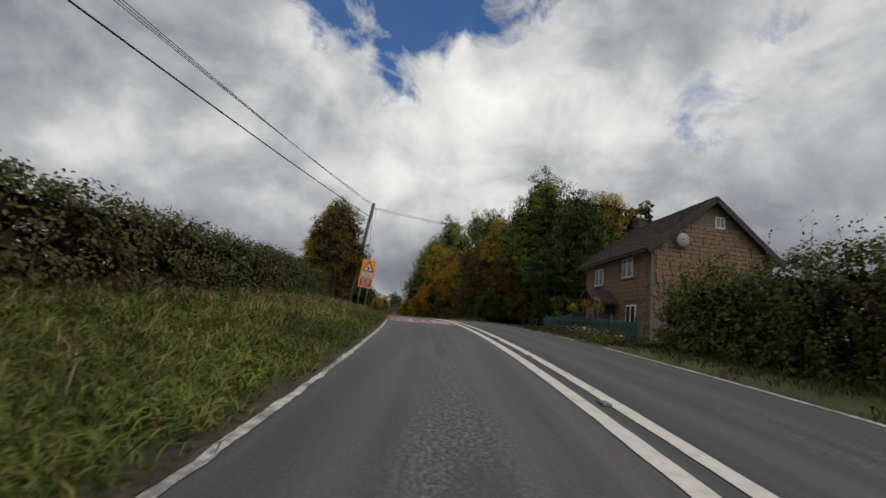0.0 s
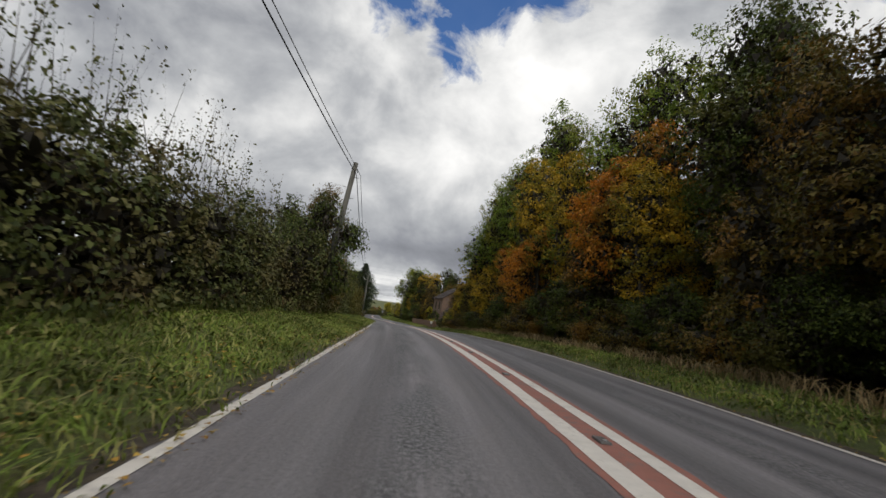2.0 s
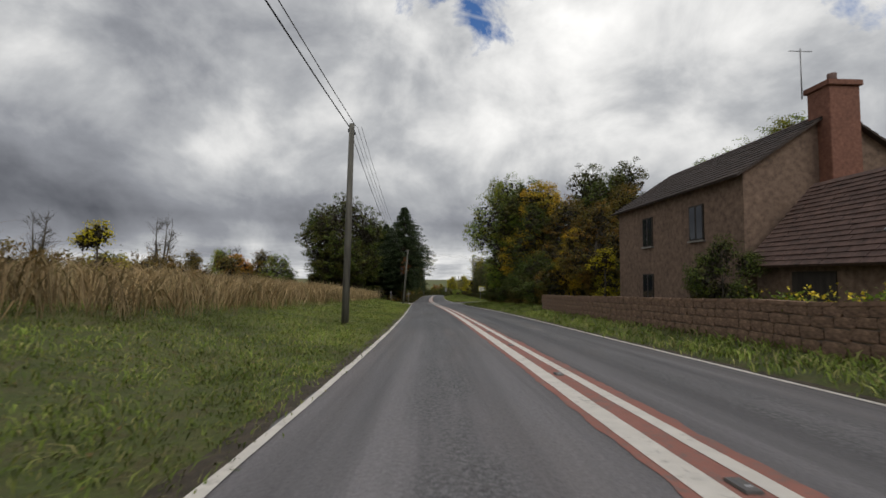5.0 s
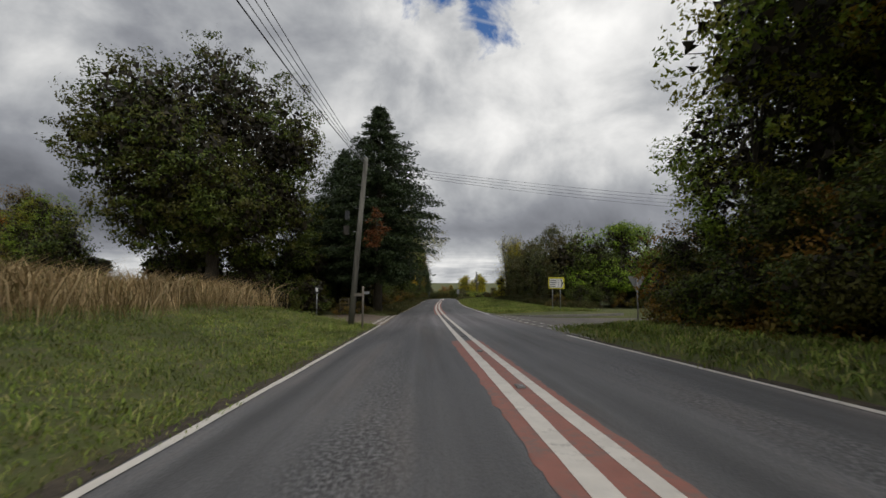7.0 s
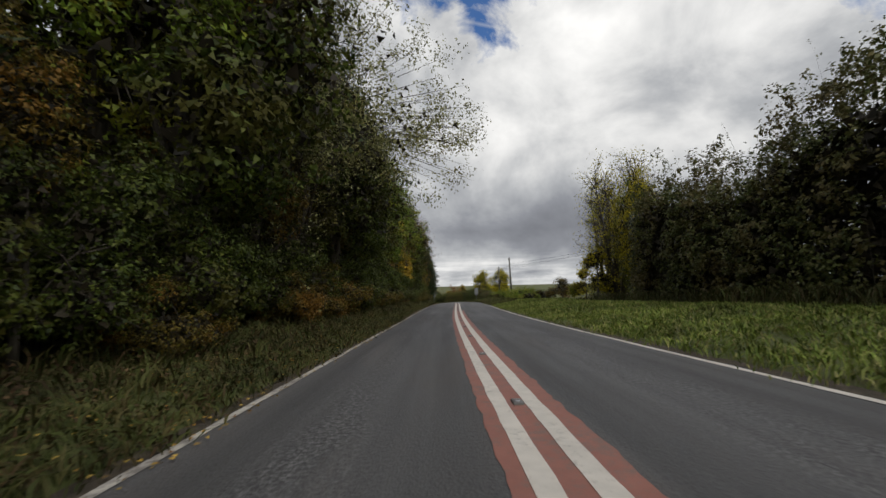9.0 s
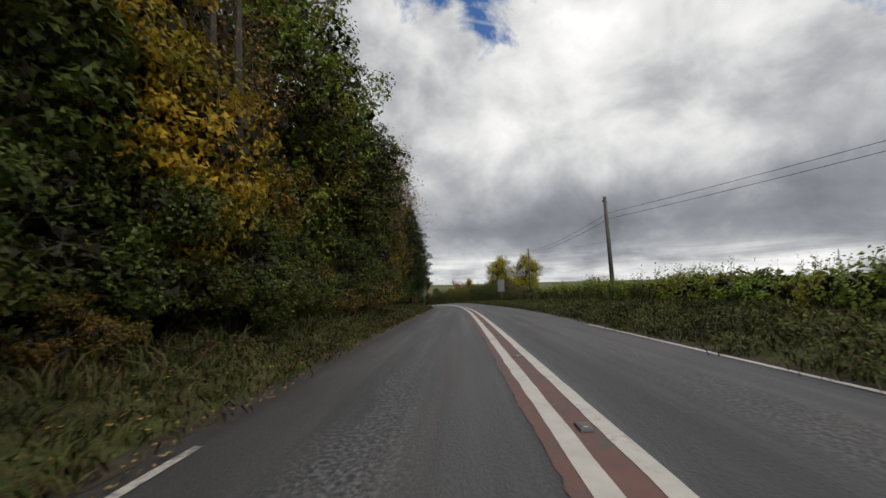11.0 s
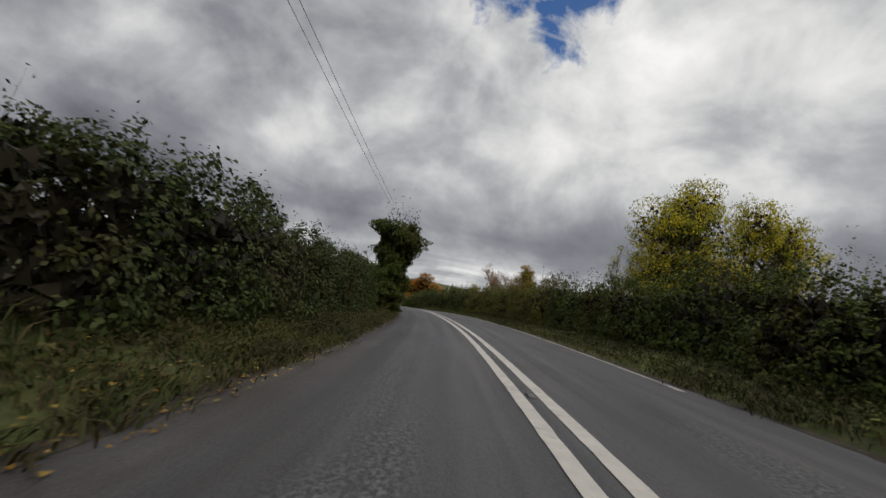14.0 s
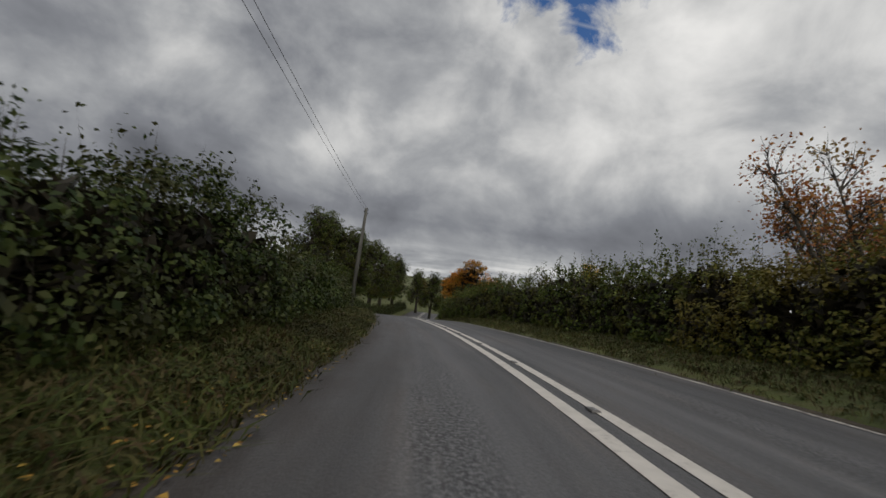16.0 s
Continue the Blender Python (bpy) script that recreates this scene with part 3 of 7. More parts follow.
OLIVE = leaf_mat("olive_brown_leaves", [(0.053, 0.041, 0.010), (0.116, 0.086, 0.017), (0.198, 0.142, 0.026), (0.073, 0.096, 0.017)], (0.232, 0.120, 0.019))
GOLD = leaf_mat("golden_leaves", [(0.22, 0.14, 0.012), (0.46, 0.28, 0.018), (0.72, 0.46, 0.035), (0.24, 0.22, 0.025)], (0.20, 0.19, 0.025), 0.35)
ORANGE = leaf_mat("orange_leaves", [(0.325, 0.117, 0.016), (0.624, 0.227, 0.023), (0.884, 0.364, 0.034), (0.260, 0.169, 0.026)], (0.325, 0.208, 0.029), 0.35)
YELLOW_GREEN = leaf_mat("yellow_green_leaves", [(0.22, 0.19, 0.015), (0.48, 0.40, 0.022), (0.74, 0.62, 0.036)], (0.16, 0.19, 0.022), 0.35)
TAN_LEAF = leaf_mat("tan_olive_leaves", [(0.10, 0.078, 0.010), (0.21, 0.150, 0.018), (0.34, 0.235, 0.030), (0.095, 0.105, 0.018)], (0.09, 0.10, 0.018), 0.3)
NEEDLES = leaf_mat("dark_needles", [(0.019, 0.030, 0.012), (0.036, 0.056, 0.020), (0.061, 0.086, 0.030)], None, 0.05)
PALE = leaf_mat("pale_willow_leaves", [(0.158, 0.175, 0.060), (0.298, 0.298, 0.120), (0.455, 0.438, 0.210)], (0.210, 0.175, 0.045))
DEAD_RED = leaf_mat("dead_red_needles", [(0.081, 0.031, 0.012), (0.161, 0.062, 0.022), (0.236, 0.099, 0.034)])
# near-black tones that paint the shade inside crowns and hedges
INNER = leaf_mat("shaded_inner_leaves", [(0.016, 0.014, 0.008), (0.03, 0.025, 0.014), (0.045, 0.036, 0.022)], None, 0.0)
BARK = mat("bark", (0.07, 0.06, 0.045), 0.9)
_k = Net(BARK)
_o = _k.coord("Object", (1, 1, 0.2))
_k.colour(_k.ramp(_k.noise(_o, 14, 6, 0.7), [(0.3, (0.025, 0.02, 0.015)), (0.55, (0.075, 0.062, 0.045)), (0.75, (0.13, 0.115, 0.085))]))
_k.bump(_k.noise(_o, 22, 5, 0.7), 0.9, 0.03)
PALE_BARK = mat("pale_bark", (0.22, 0.2, 0.17), 0.85)
_k = Net(PALE_BARK)
_k.colour(_k.ramp(_k.noise(_k.coord("Object", (1, 1, 3)), 7, 5, 0.7), [(0.35, (0.07, 0.06, 0.05)), (0.5, (0.24, 0.22, 0.19)), (0.75, (0.36, 0.34, 0.30))]))


def fast_mesh(name, corners, materials, slots=None):
    """Loose faces: an array (n, corners, 3), or a list of such arrays with one material slot for each."""
    if isinstance(corners, list):
        kept = [(c, m) for c, m in zip(corners, slots) if len(c)]
        groups, marks = [c for c, _ in kept], np.concatenate([np.full(len(c), m) for c, m in kept])
    else:
        groups, marks = [corners], slots
    sides = np.concatenate([np.full(len(c), c.shape[1], dtype=np.int32) for c in groups])
    co = np.concatenate([np.ascontiguousarray(c, dtype=np.float32).reshape(-1, 3) for c in groups])
    me = bpy.data.meshes.new(name)
    me.vertices.add(len(co))
    me.vertices.foreach_set("co", co.ravel())
    me.loops.add(len(co))
    me.loops.foreach_set("vertex_index", np.arange(len(co), dtype=np.int32))
    me.polygons.add(len(sides))
    me.polygons.foreach_set("loop_start", np.concatenate([[0], np.cumsum(sides)[:-1]]).astype(np.int32))
    for m in materials:
        me.materials.append(m)
    if marks is not None:
        me.polygons.foreach_set("material_index", np.asarray(marks, dtype=np.int32))
    me.update(calc_edges=True)
    return me


def unit(v):
    return v / np.maximum(np.linalg.norm(v, axis=-1, keepdims=True), 1e-9)


def leaves(rng, centres, size, lean=None, long=1.5):
    """One pointed sliver for each centre, turned at random (or along lean)."""
    n = len(centres)
    a = unit(rng.normal(size=(n, 3)) + (0 if lean is None else lean))
    b = unit(np.cross(a, rng.normal(size=(n, 3))))
    sz = 0.8 * size * rng.uniform(0.6, 1.35, (n, 1))
    a, b = a * sz * long * 0.5, b * sz * 0.55
    return np.stack([centres - 0.7 * a - b, centres - 0.7 * a + b, centres + a], axis=1)


def blades(rng, centres, size, face, loose=0.55, long=1.35, broad=True):
    """One broad curved leaf for each centre, its upper side turned about towards face."""
    n = len(centres)
    nrm = unit(face + rng.normal(size=(n, 3)) * loose)
    a = unit(np.cross(nrm, rng.normal(size=(n, 3))))
    b = np.cross(nrm, a)
    sz = size * rng.uniform(0.6, 1.35, (n, 1))
    a, b, c = a * sz * long * 0.5, b * sz * 0.42, nrm * sz * 0.16
    if not broad:
        return np.stack([centres - 0.7 * a - 0.8 * b, centres - 0.5 * a + b, centres + a], axis=1)
    return np.stack([centres - a - c, centres - 0.1 * a + b, centres + a - c, centres - 0.1 * a - b], axis=1)


def ball(rng, n):
    """Points spread through a unit ball."""
    return unit(rng.normal(size=(n, 3))) * rng.random((n, 1)) ** (1 / 3)


def twigs(rng, starts, ends, wide):
    """Thin tapering slivers from starts to ends."""
    d = ends - starts
    side = unit(np.cross(d, rng.normal(size=d.shape))) * (np.asarray(wide).reshape(-1, 1) if np.ndim(wide) else wide)
    return np.stack([starts - side, starts + side, ends], axis=1)


def tube(verts, faces, pts, radii, sides=7):
    """A bent tapering limb added to verts and faces."""
    pts = [Vector(p) for p in pts]
    base = len(verts)
    for i, (p, r) in enumerate(zip(pts, radii)):
        d = (pts[min(i + 1, len(pts) - 1)] - pts[max(i - 1, 0)]).normalized()
        u = d.orthogonal().normalized()
        v = d.cross(u)
        for k in range(sides):
            a = 2 * math.pi * k / sides
            verts.append(p + (u * math.cos(a) + v * math.sin(a)) * r)
    for i in range(len(pts) - 1):
        for k in range(sides):
            a, b = base + i * sides + k, base + i * sides + (k + 1) % sides
            faces.append((a, b, b + sides, a + sides))
    faces.append(tuple(base + k for k in range(sides))[::-1])
    faces.append(tuple(base + (len(pts) - 1) * sides + k for k in range(sides)))


def group_at(name, m=Matrix.Identity(4)):
    ob = new(name)
    ob.empty_display_size = 0.2
    ob.matrix_basis = m
    return ob


def under(ob, parent, label=""):
    ob.parent = parent
    if label:
        ob["label"] = label
    return ob


def mesh_under(name, me, parent, label=""):
    return under(new(name, me), parent, label)


def solid(name, verts, faces, material, parent=None, label="", smooth_shade=True):
    ob = link(name, [tuple(v) for v in verts], faces, material, flat_shade=not smooth_shade)
    return under(ob, parent, label) if parent else ob


def tree(label, height, radius, clear, leaf, seed, count=7000, size=0.2, bark=None, lobes=9, hollow=0.35, squash=1.0, trunk_r=None, category="tree", name="tree", loose=0.0, inner=0.35, droop=0.0, fine=True):
    """A broadleaf tree: trunk, limbs, and a crown of clumped leaves over several uneven lobes."""
    rng = np.random.default_rng(seed)
    count, size = int(count * 2.5), size * 0.58
    root = tagged(group_at(name), label, category)
    bark = bark or BARK
    r0 = trunk_r or 0.022 * height + 0.05
    verts, faces = [], []
    bend = rng.normal(0, 0.04 * height, (4, 2))
    spine = [(0, 0, -0.3)] + [(bend[i][0] * (i / 3), bend[i][1] * (i / 3), height * (0.22 + 0.22 * i)) for i in range(4)]
    tube(verts, faces, spine, [r0 * 1.25, r0, r0 * 0.75, r0 * 0.5, r0 * 0.2], 9)
    mid = np.array([0, 0, clear + (height - clear) * 0.5])
    half = np.array([radius, radius, (height - clear) * 0.5])
    cents, rads = [], []
    for i in range(lobes):
        d = unit(rng.normal(size=3))
        if i == 0:
            d = np.array([0, 0, 1.0])
        elif clear < 0.4 and i % 2:
            d = unit(np.array([d[0], d[1], -0.62 * math.hypot(d[0], d[1])]))
        q = mid + d * half * rng.uniform(0.42, 0.72)
        cents.append(q)
        rads.append(half * rng.uniform(0.34, 0.55) * np.array([1, 1, squash]))
        base = Vector(spine[1 + i % 3])
        knee = base.lerp(Vector(q), 0.5) + Vector((0, 0, 0.06 * height))
        tube(verts, faces, [base, knee, Vector(q)], [r0 * 0.42, r0 * 0.25, r0 * 0.08], 5)
    solid("trunk", verts, faces, bark, root)
    cents, rads = np.array(cents), np.array(rads)
    # boughs of leaves over the skin of each lobe, lit from above, with gaps between them
    per = 40
    pick = rng.integers(0, lobes, count // per)
    d = unit(rng.normal(size=(len(pick), 3)) + 0.7 * unit(cents[pick] - mid))
    rr = 1 - (1 - hollow) * rng.random((len(pick), 1)) ** 1.8
    clumps = cents[pick] + d * rads[pick] * rr
    low = clumps[:, 2] < clear * 0.8
    clumps[low, 2] = clear * 0.8 + rng.random(low.sum()) * 0.6
    wide = (0.24 + min(0.06 * radius, 0.30) + 1.3 * loose) * rng.uniform(0.55, 1.35, (len(clumps), 1, 1))
    off = ball(rng, len(clumps) * per).reshape(len(clumps), per, 3)
    pts = (clumps[:, None] + off * wide * np.array([1, 1, 0.62])).reshape(-1, 3)
    face = (off * np.array([0.9, 0.9, 1.1]) + d[:, None] * 0.5 + np.array([0, 0, 0.45])).reshape(-1, 3)
    if droop:
        pts[:, 2] -= droop * rng.random(len(pts)) ** 2
    outer = blades(rng, pts, size, face, broad=False) if fine else leaves(rng, pts, size * 1.2)
    # dark slivers stand in for the shade within the crown
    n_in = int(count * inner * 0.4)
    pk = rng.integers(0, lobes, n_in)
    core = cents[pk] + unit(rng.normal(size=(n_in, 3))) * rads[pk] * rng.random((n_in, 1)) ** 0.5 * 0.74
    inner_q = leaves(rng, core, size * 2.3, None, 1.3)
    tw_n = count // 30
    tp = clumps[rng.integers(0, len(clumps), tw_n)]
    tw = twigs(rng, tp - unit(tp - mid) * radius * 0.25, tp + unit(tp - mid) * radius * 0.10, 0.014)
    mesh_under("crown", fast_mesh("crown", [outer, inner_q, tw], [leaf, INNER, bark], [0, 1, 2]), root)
    return root


def conifer(label, height, radius, seed, clear=0.6, dense=1.0, leaf=None, needle=0.095):
    """A spruce: straight trunk and tiers of drooping sprays."""
    rng = np.random.default_rng(seed)
    root = tagged(group_at("conifer"), label, "tree")
    verts, faces = [], []
    tube(verts, faces, [(0, 0, -0.3), (0, 0, height * 0.5), (0, 0, height)], [0.02 * height + 0.05, 0.012 * height, 0.02], 8)
    quads, slots = [], []
    z = clear
    while z < height * 0.99:
        f = (z - clear) / (height - clear)
        reach = radius * min((1 - f) * 1.75, 1.0) ** 0.9 * (0.66 + 0.34 * min(f / 0.3, 1.0)) * rng.uniform(0.8, 1.12) + 0.15
        for _ in range(int((7 + 5 * (1 - f)) * dense)):
            a = rng.uniform(0, 2 * math.pi)
            ln = reach * rng.uniform(0.65, 1.1)
            d = np.array([math.cos(a), math.sin(a), 0])
            tip = d * ln + np.array([0, 0, z - 0.10 * ln + 0.16 * ln * f])
            base = np.array([0, 0, z + 0.10 * ln])
            quads.append(twigs(rng, base[None], tip[None], 0.03))
            slots.append(np.ones(1))
            m = int((18 + 16 * ln) * 0.2 / needle)
            t = rng.uniform(0.2, 1.0, (m, 1))
            p = base + (tip - base) * t + rng.normal(0, 1, (m, 3)) * np.array([0.16, 0.16, 0.08]) * (0.5 + 0.16 * ln) - np.array([0, 0, 1]) * rng.random((m, 1)) * 0.25
            quads.append(leaves(rng, p, needle, d * 1.6 + np.array([0, 0, -0.35]), 3.0))
            slots.append(np.zeros(m))
        z += rng.uniform(0.28, 0.45)
    solid("trunk", verts, faces, BARK, root)
    mesh_under("crown", fast_mesh("crown", np.concatenate(quads), [leaf or NEEDLES, BARK], np.concatenate(slots)), root)
    return root


def bare_tree(label, height, spread, seed, leaf=None, leaf_n=0, bark=None, upright=0.8, stems=3):
    """A nearly leafless tree of forking twigs."""
    rng = np.random.default_rng(seed)
    root = tagged(group_at("tree"), label, "tree")
    verts, faces, quads, tips = [], [], [], []
    for _ in range(stems):
        a, off = rng.uniform(0, 6.28), rng.uniform(0, 0.25)
        base = np.array([math.cos(a) * off, math.sin(a) * off, -0.2])
        top = np.array([math.cos(a) * spread * 0.35, math.sin(a) * spread * 0.35, height * rng.uniform(0.8, 1.0)])
        tube(verts, faces, [base, base * 0.5 + top * 0.5 + rng.normal(0, 0.15, 3), top], [0.02 * height, 0.012 * height, 0.015], 6)
        for _ in range(34):
            t = rng.uniform(0.18, 0.98)
            p = base + (top - base) * t
            d = unit(rng.normal(size=3) + np.array([0, 0, upright * 1.6]))
            q = p + d * height * 0.24 * (1.1 - 0.6 * t) * rng.uniform(0.6, 1.2)
            quads.append(twigs(rng, p[None], q[None], 0.03))
            m = 14
            s0 = p + (q - p) * rng.uniform(0.25, 1, (m, 1))
            dd = unit(rng.normal(size=(m, 3)) * 0.7 + d + np.array([0, 0, 0.4 * upright]))
            e0 = s0 + dd * height * 0.085 * rng.uniform(0.5, 1.3, (m, 1))
            quads.append(twigs(rng, s0, e0, 0.011))
            tips.append(e0)
    solid("trunk", verts, faces, bark or BARK, root)
    tips = np.concatenate(tips)
    quads = [np.concatenate(quads)]
    mats_, slots = [bark or BARK], [0]
    if leaf_n:
        p = tips[rng.integers(0, len(tips), leaf_n)] + rng.normal(0, 0.12, (leaf_n, 3))
        quads.append(blades(rng, p, 0.08, np.array([0, 0, 0.3]), 1.0))
        slots.append(1)
        mats_.append(leaf)
    mesh_under("crown", fast_mesh("crown", quads, mats_, slots), root, "thin twigs with few leaves")
    return root


def hedge(label, s0, s1, lat, width, height, leaf, seed, dense=170, size=0.13, rough=0.25, shoots=0.0, shoot_h=1.0, name="hedge", category="hedge", base=0.1, up=0.0):
    """A hedge along the road; lat, width and height are numbers or functions of s."""
    rng = np.random.default_rng(seed)
    lf = lat if callable(lat) else (lambda s: lat)
    hf = height if callable(height) else (lambda s: height)
    root = tagged(group_at(name, Matrix.Translation(place((s0 + s1) / 2, lf((s0 + s1) / 2)))), label, category)
    inv = root.matrix_basis.translation
    size = size * 0.56
    per = 20
    n = int((s1 - s0) * (2 * hf((s0 + s1) / 2) + width) * dense * 1.9 / per)
    ss = rng.uniform(s0, s1, n)
    # section of the hedge: a rounded box, its sprays of leaves mostly near the skin
    ang = rng.uniform(-0.15, math.pi + 0.15, n)
    cx, cz = np.cos(ang), np.sin(ang)
    k = 1 / np.maximum(np.abs(cx), np.abs(cz)) ** 0.75
    depth = 1 - 0.42 * rng.random(n) ** 1.9
    q = np.array([noise.noise(Vector((s * 0.55, a * 1.2, seed * 3.1))) + 0.7 * noise.noise(Vector((s * 1.7, a * 2.5, seed * 1.7))) for s, a in zip(ss, ang)])
    out = depth * k * (1 + rough * q)
    step = np.linspace(s0, s1, max(int((s1 - s0) * 2), 2) + 1)
    ax = np.array([axis(s)[:2] + (axis(s)[3],) for s in step])
    lats = np.array([lf(s) for s in step])
    tops = np.array([hf(s) for s in step])
    gz = np.array([ground_up(s, l) for s, l in zip(step, lats)])
    X, Y, TT, LL, HH, GG = (np.interp(ss, step, v) for v in (ax[:, 0], ax[:, 1], ax[:, 2], lats, tops, gz))
    off = LL + cx * out * width * 0.5
    zz = base + (HH - base) * np.clip(cz * out, 0, None)
    fade = np.clip(np.minimum(ss - s0, s1 - ss) / 0.8 + 0.55, 0, 1)
    zz = base + (zz - base) * fade + rng.normal(0, 0.05, n)
    away = np.stack([cx * np.cos(TT), cx * np.sin(TT), cz + 0.35], axis=1)
    mids = np.stack([X + off * np.cos(TT), Y + off * np.sin(TT), GG + zz + up], axis=1) - np.array(inv)
    puff = ball(rng, n * per).reshape(n, per, 3)
    reach = (1.5 * size + 0.09) * rng.uniform(0.6, 1.5, (n, 1, 1))
    pts = (mids[:, None] + puff * reach).reshape(-1, 3)
    face = (puff + away[:, None] * 0.7 + np.array([0, 0, 0.3])).reshape(-1, 3)
    quads = [blades(rng, pts, size, face)]
    slots = [0]
    n *= per
    # dark slivers that paint the shade in the hedge's middle
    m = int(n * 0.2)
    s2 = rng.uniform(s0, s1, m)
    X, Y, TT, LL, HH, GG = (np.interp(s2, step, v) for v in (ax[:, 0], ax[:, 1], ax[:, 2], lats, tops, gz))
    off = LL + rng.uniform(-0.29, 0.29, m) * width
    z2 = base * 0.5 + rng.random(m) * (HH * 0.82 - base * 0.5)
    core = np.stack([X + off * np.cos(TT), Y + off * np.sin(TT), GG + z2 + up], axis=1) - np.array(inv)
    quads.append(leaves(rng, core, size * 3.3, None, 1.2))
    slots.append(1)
    # stems from the ground and long shoots above the top
    m = int((s1 - s0) * 7)
    s3 = rng.uniform(s0, s1, m)
    X, Y, TT, LL, HH, GG = (np.interp(s3, step, v) for v in (ax[:, 0], ax[:, 1], ax[:, 2], lats, tops, gz))
    off = LL + rng.uniform(-0.4, 0.4, m) * width
    a = np.stack([X + off * np.cos(TT), Y + off * np.sin(TT), GG - 0.05 + up], axis=1) - np.array(inv)
    b = a + np.stack([rng.normal(0, 0.25, m), rng.normal(0, 0.25, m), HH * rng.uniform(0.35, 0.8, m)], axis=1)
    stem_q = twigs(rng, a, b, 0.018)
    if shoots:
        m = int((s1 - s0) * shoots)
        s4 = rng.uniform(s0, s1, m)
        X, Y, TT, LL, HH, GG = (np.interp(s4, step, v) for v in (ax[:, 0], ax[:, 1], ax[:, 2], lats, tops, gz))
        off = LL + rng.uniform(-0.4, 0.4, m) * width
        a = np.stack([X + off * np.cos(TT), Y + off * np.sin(TT), GG + HH * 0.8 + up], axis=1) - np.array(inv)
        ln = shoot_h * rng.uniform(0.4, 1.2, m)
        b = a + np.stack([rng.normal(0, 0.22, m) * ln, rng.normal(0, 0.22, m) * ln, ln + HH * 0.2], axis=1)
        stem_q = np.concatenate([stem_q, twigs(rng, a, b, 0.010)])
        t = rng.uniform(0.3, 1.0, (m, 12, 1))
        p = (a[:, None] + (b - a)[:, None] * t).reshape(-1, 3) + rng.normal(0, 0.05, (m * 12, 3))
        quads.append(blades(rng, p, size * 0.7, np.array([0, 0, 0.4]), 1.0))
        slots.append(0)
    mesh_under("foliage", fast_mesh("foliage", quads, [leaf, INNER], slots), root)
    tagged(mesh_under("brushwood", fast_mesh("brushwood", stem_q, [BARK]), root), "bare brown shoots and twigs", kind="stuff")
    return root


def put(ob, s, lat, turn=0.0, size=1.0, tall=None, up=0.0):
    ob.matrix_basis = spot(s, lat, turn, size, tall, up)
    return ob


def spot(s, lat, turn=0.0, size=1.0, tall=None, up=0.0):
    p = place(s, lat, up - 0.05)
    return pose(p.x, p.y, p.z, 0, 0, turn) @ Matrix.Diagonal((size, size, tall or size, 1))


def again(ob, s, lat, turn=0.0, size=1.0, tall=None, label="", up=0.0):
    c = copy_thing(ob, spot(s, lat, turn, size, tall, up))
    if label:
        c["label"] = label
    return c


# ---- hedges, left side ----
hedge("clipped field hedge with flat top above long grass", -25, 27, -7.8, 1.8, 1.45, HEDGE_LEAF, 11, 210, 0.115, 0.09, 1.0, 0.2)
hedge("overgrown roadside hedge with arching bare shoots", 33, 55, -6.5, 2.4, 2.2, HEDGE_LEAF, 12, 170, 0.13, 0.3, 14, 1.5)
hedge("overgrown roadside hedge with arching bare shoots", 55, 72, -6.1, 2.6, lambda s: 2.5, HEDGE_LEAF, 13, 170, 0.13, 0.3, 9, 1.1)
hedge("tall dark hedge with loose shoots along its top", 72, 90, -6.1, 2.8, lambda s: 2.3 + 0.35 * math.sin(s * 0.4), OLIVE_GREEN, 14, 170, 0.13, 0.32, 14, 1.4)
hedge("field hedge of mixed green and rusty bushes", 94, 150, -24, 2.5, lambda s: 2.4 + 0.7 * math.sin(s * 0.33), OLIVE, 15, 40, 0.26, 0.4, 3, 1.0)
hedge("dense green roadside hedge topped with loose shoots", 284, 305, -5.5, 2.0, 2.05, HEDGE_DEEP, 16, 190, 0.12, 0.25, 3, 0.5)
hedge("dense green roadside hedge topped with loose shoots", 305, 330, -5.7, 2.2, lambda s: 1.75 + 0.2 * math.sin(s * 0.6), HEDGE_DEEP, 17, 180, 0.12, 0.3, 4, 0.5)
hedge("dense green roadside hedge topped with loose shoots", 330, 430, -5.9, 2.2, lambda s: 1.45 + 0.15 * math.sin(s * 0.6), HEDGE_DEEP, 18, 75, 0.17, 0.25, 4, 0.6)
# ---- hedges, right side ----
hedge("dark laurel garden hedge beside the house", -4, 13.5, 6.0, 2.6, lambda s: 2.3 - 0.4 * smooth((s - 9) / 4), GREEN_DARK, 21, 190, 0.13, 0.3, 6, 0.9)
hedge("tall overgrown hedge of dark bushes behind wide grass", 178, 207, 11.4, 3.2, lambda s: 5.6 + 0.7 * math.sin(s * 0.5), HEDGE_LEAF, 22, 110, 0.19, 0.42, 5, 1.4)
hedge("low rough field hedge of brambles and weeds", 222, 262, 7.0, 2.0, lambda s: 0.75 + 0.2 * math.sin(s * 0.7), GREEN_MID, 23, 110, 0.13, 0.5, 5, 0.5)
hedge("low rough field hedge of brambles and weeds", 262, 284, 6.4, 2.1, lambda s: 1.0 + 0.7 * smooth((s - 268) / 8) + 0.25 * math.sin(s * 0.8), HEDGE_LEAF, 24, 150, 0.13, 0.45, 6, 0.6)
hedge("leafy roadside hedge with upright shoots", 284, 306, 6.5, 2.5, lambda s: 2.15 + 0.25 * math.sin(s * 0.8), GREEN_DARK, 25, 150, 0.13, 0.3, 9, 0.7)
hedge("leafy roadside hedge with upright shoots", 306, 332, 6.5, 2.5, lambda s: 2.4 + 0.3 * math.sin(s * 0.7), OLIVE_GREEN, 26, 175, 0.135, 0.3, 9, 0.9)
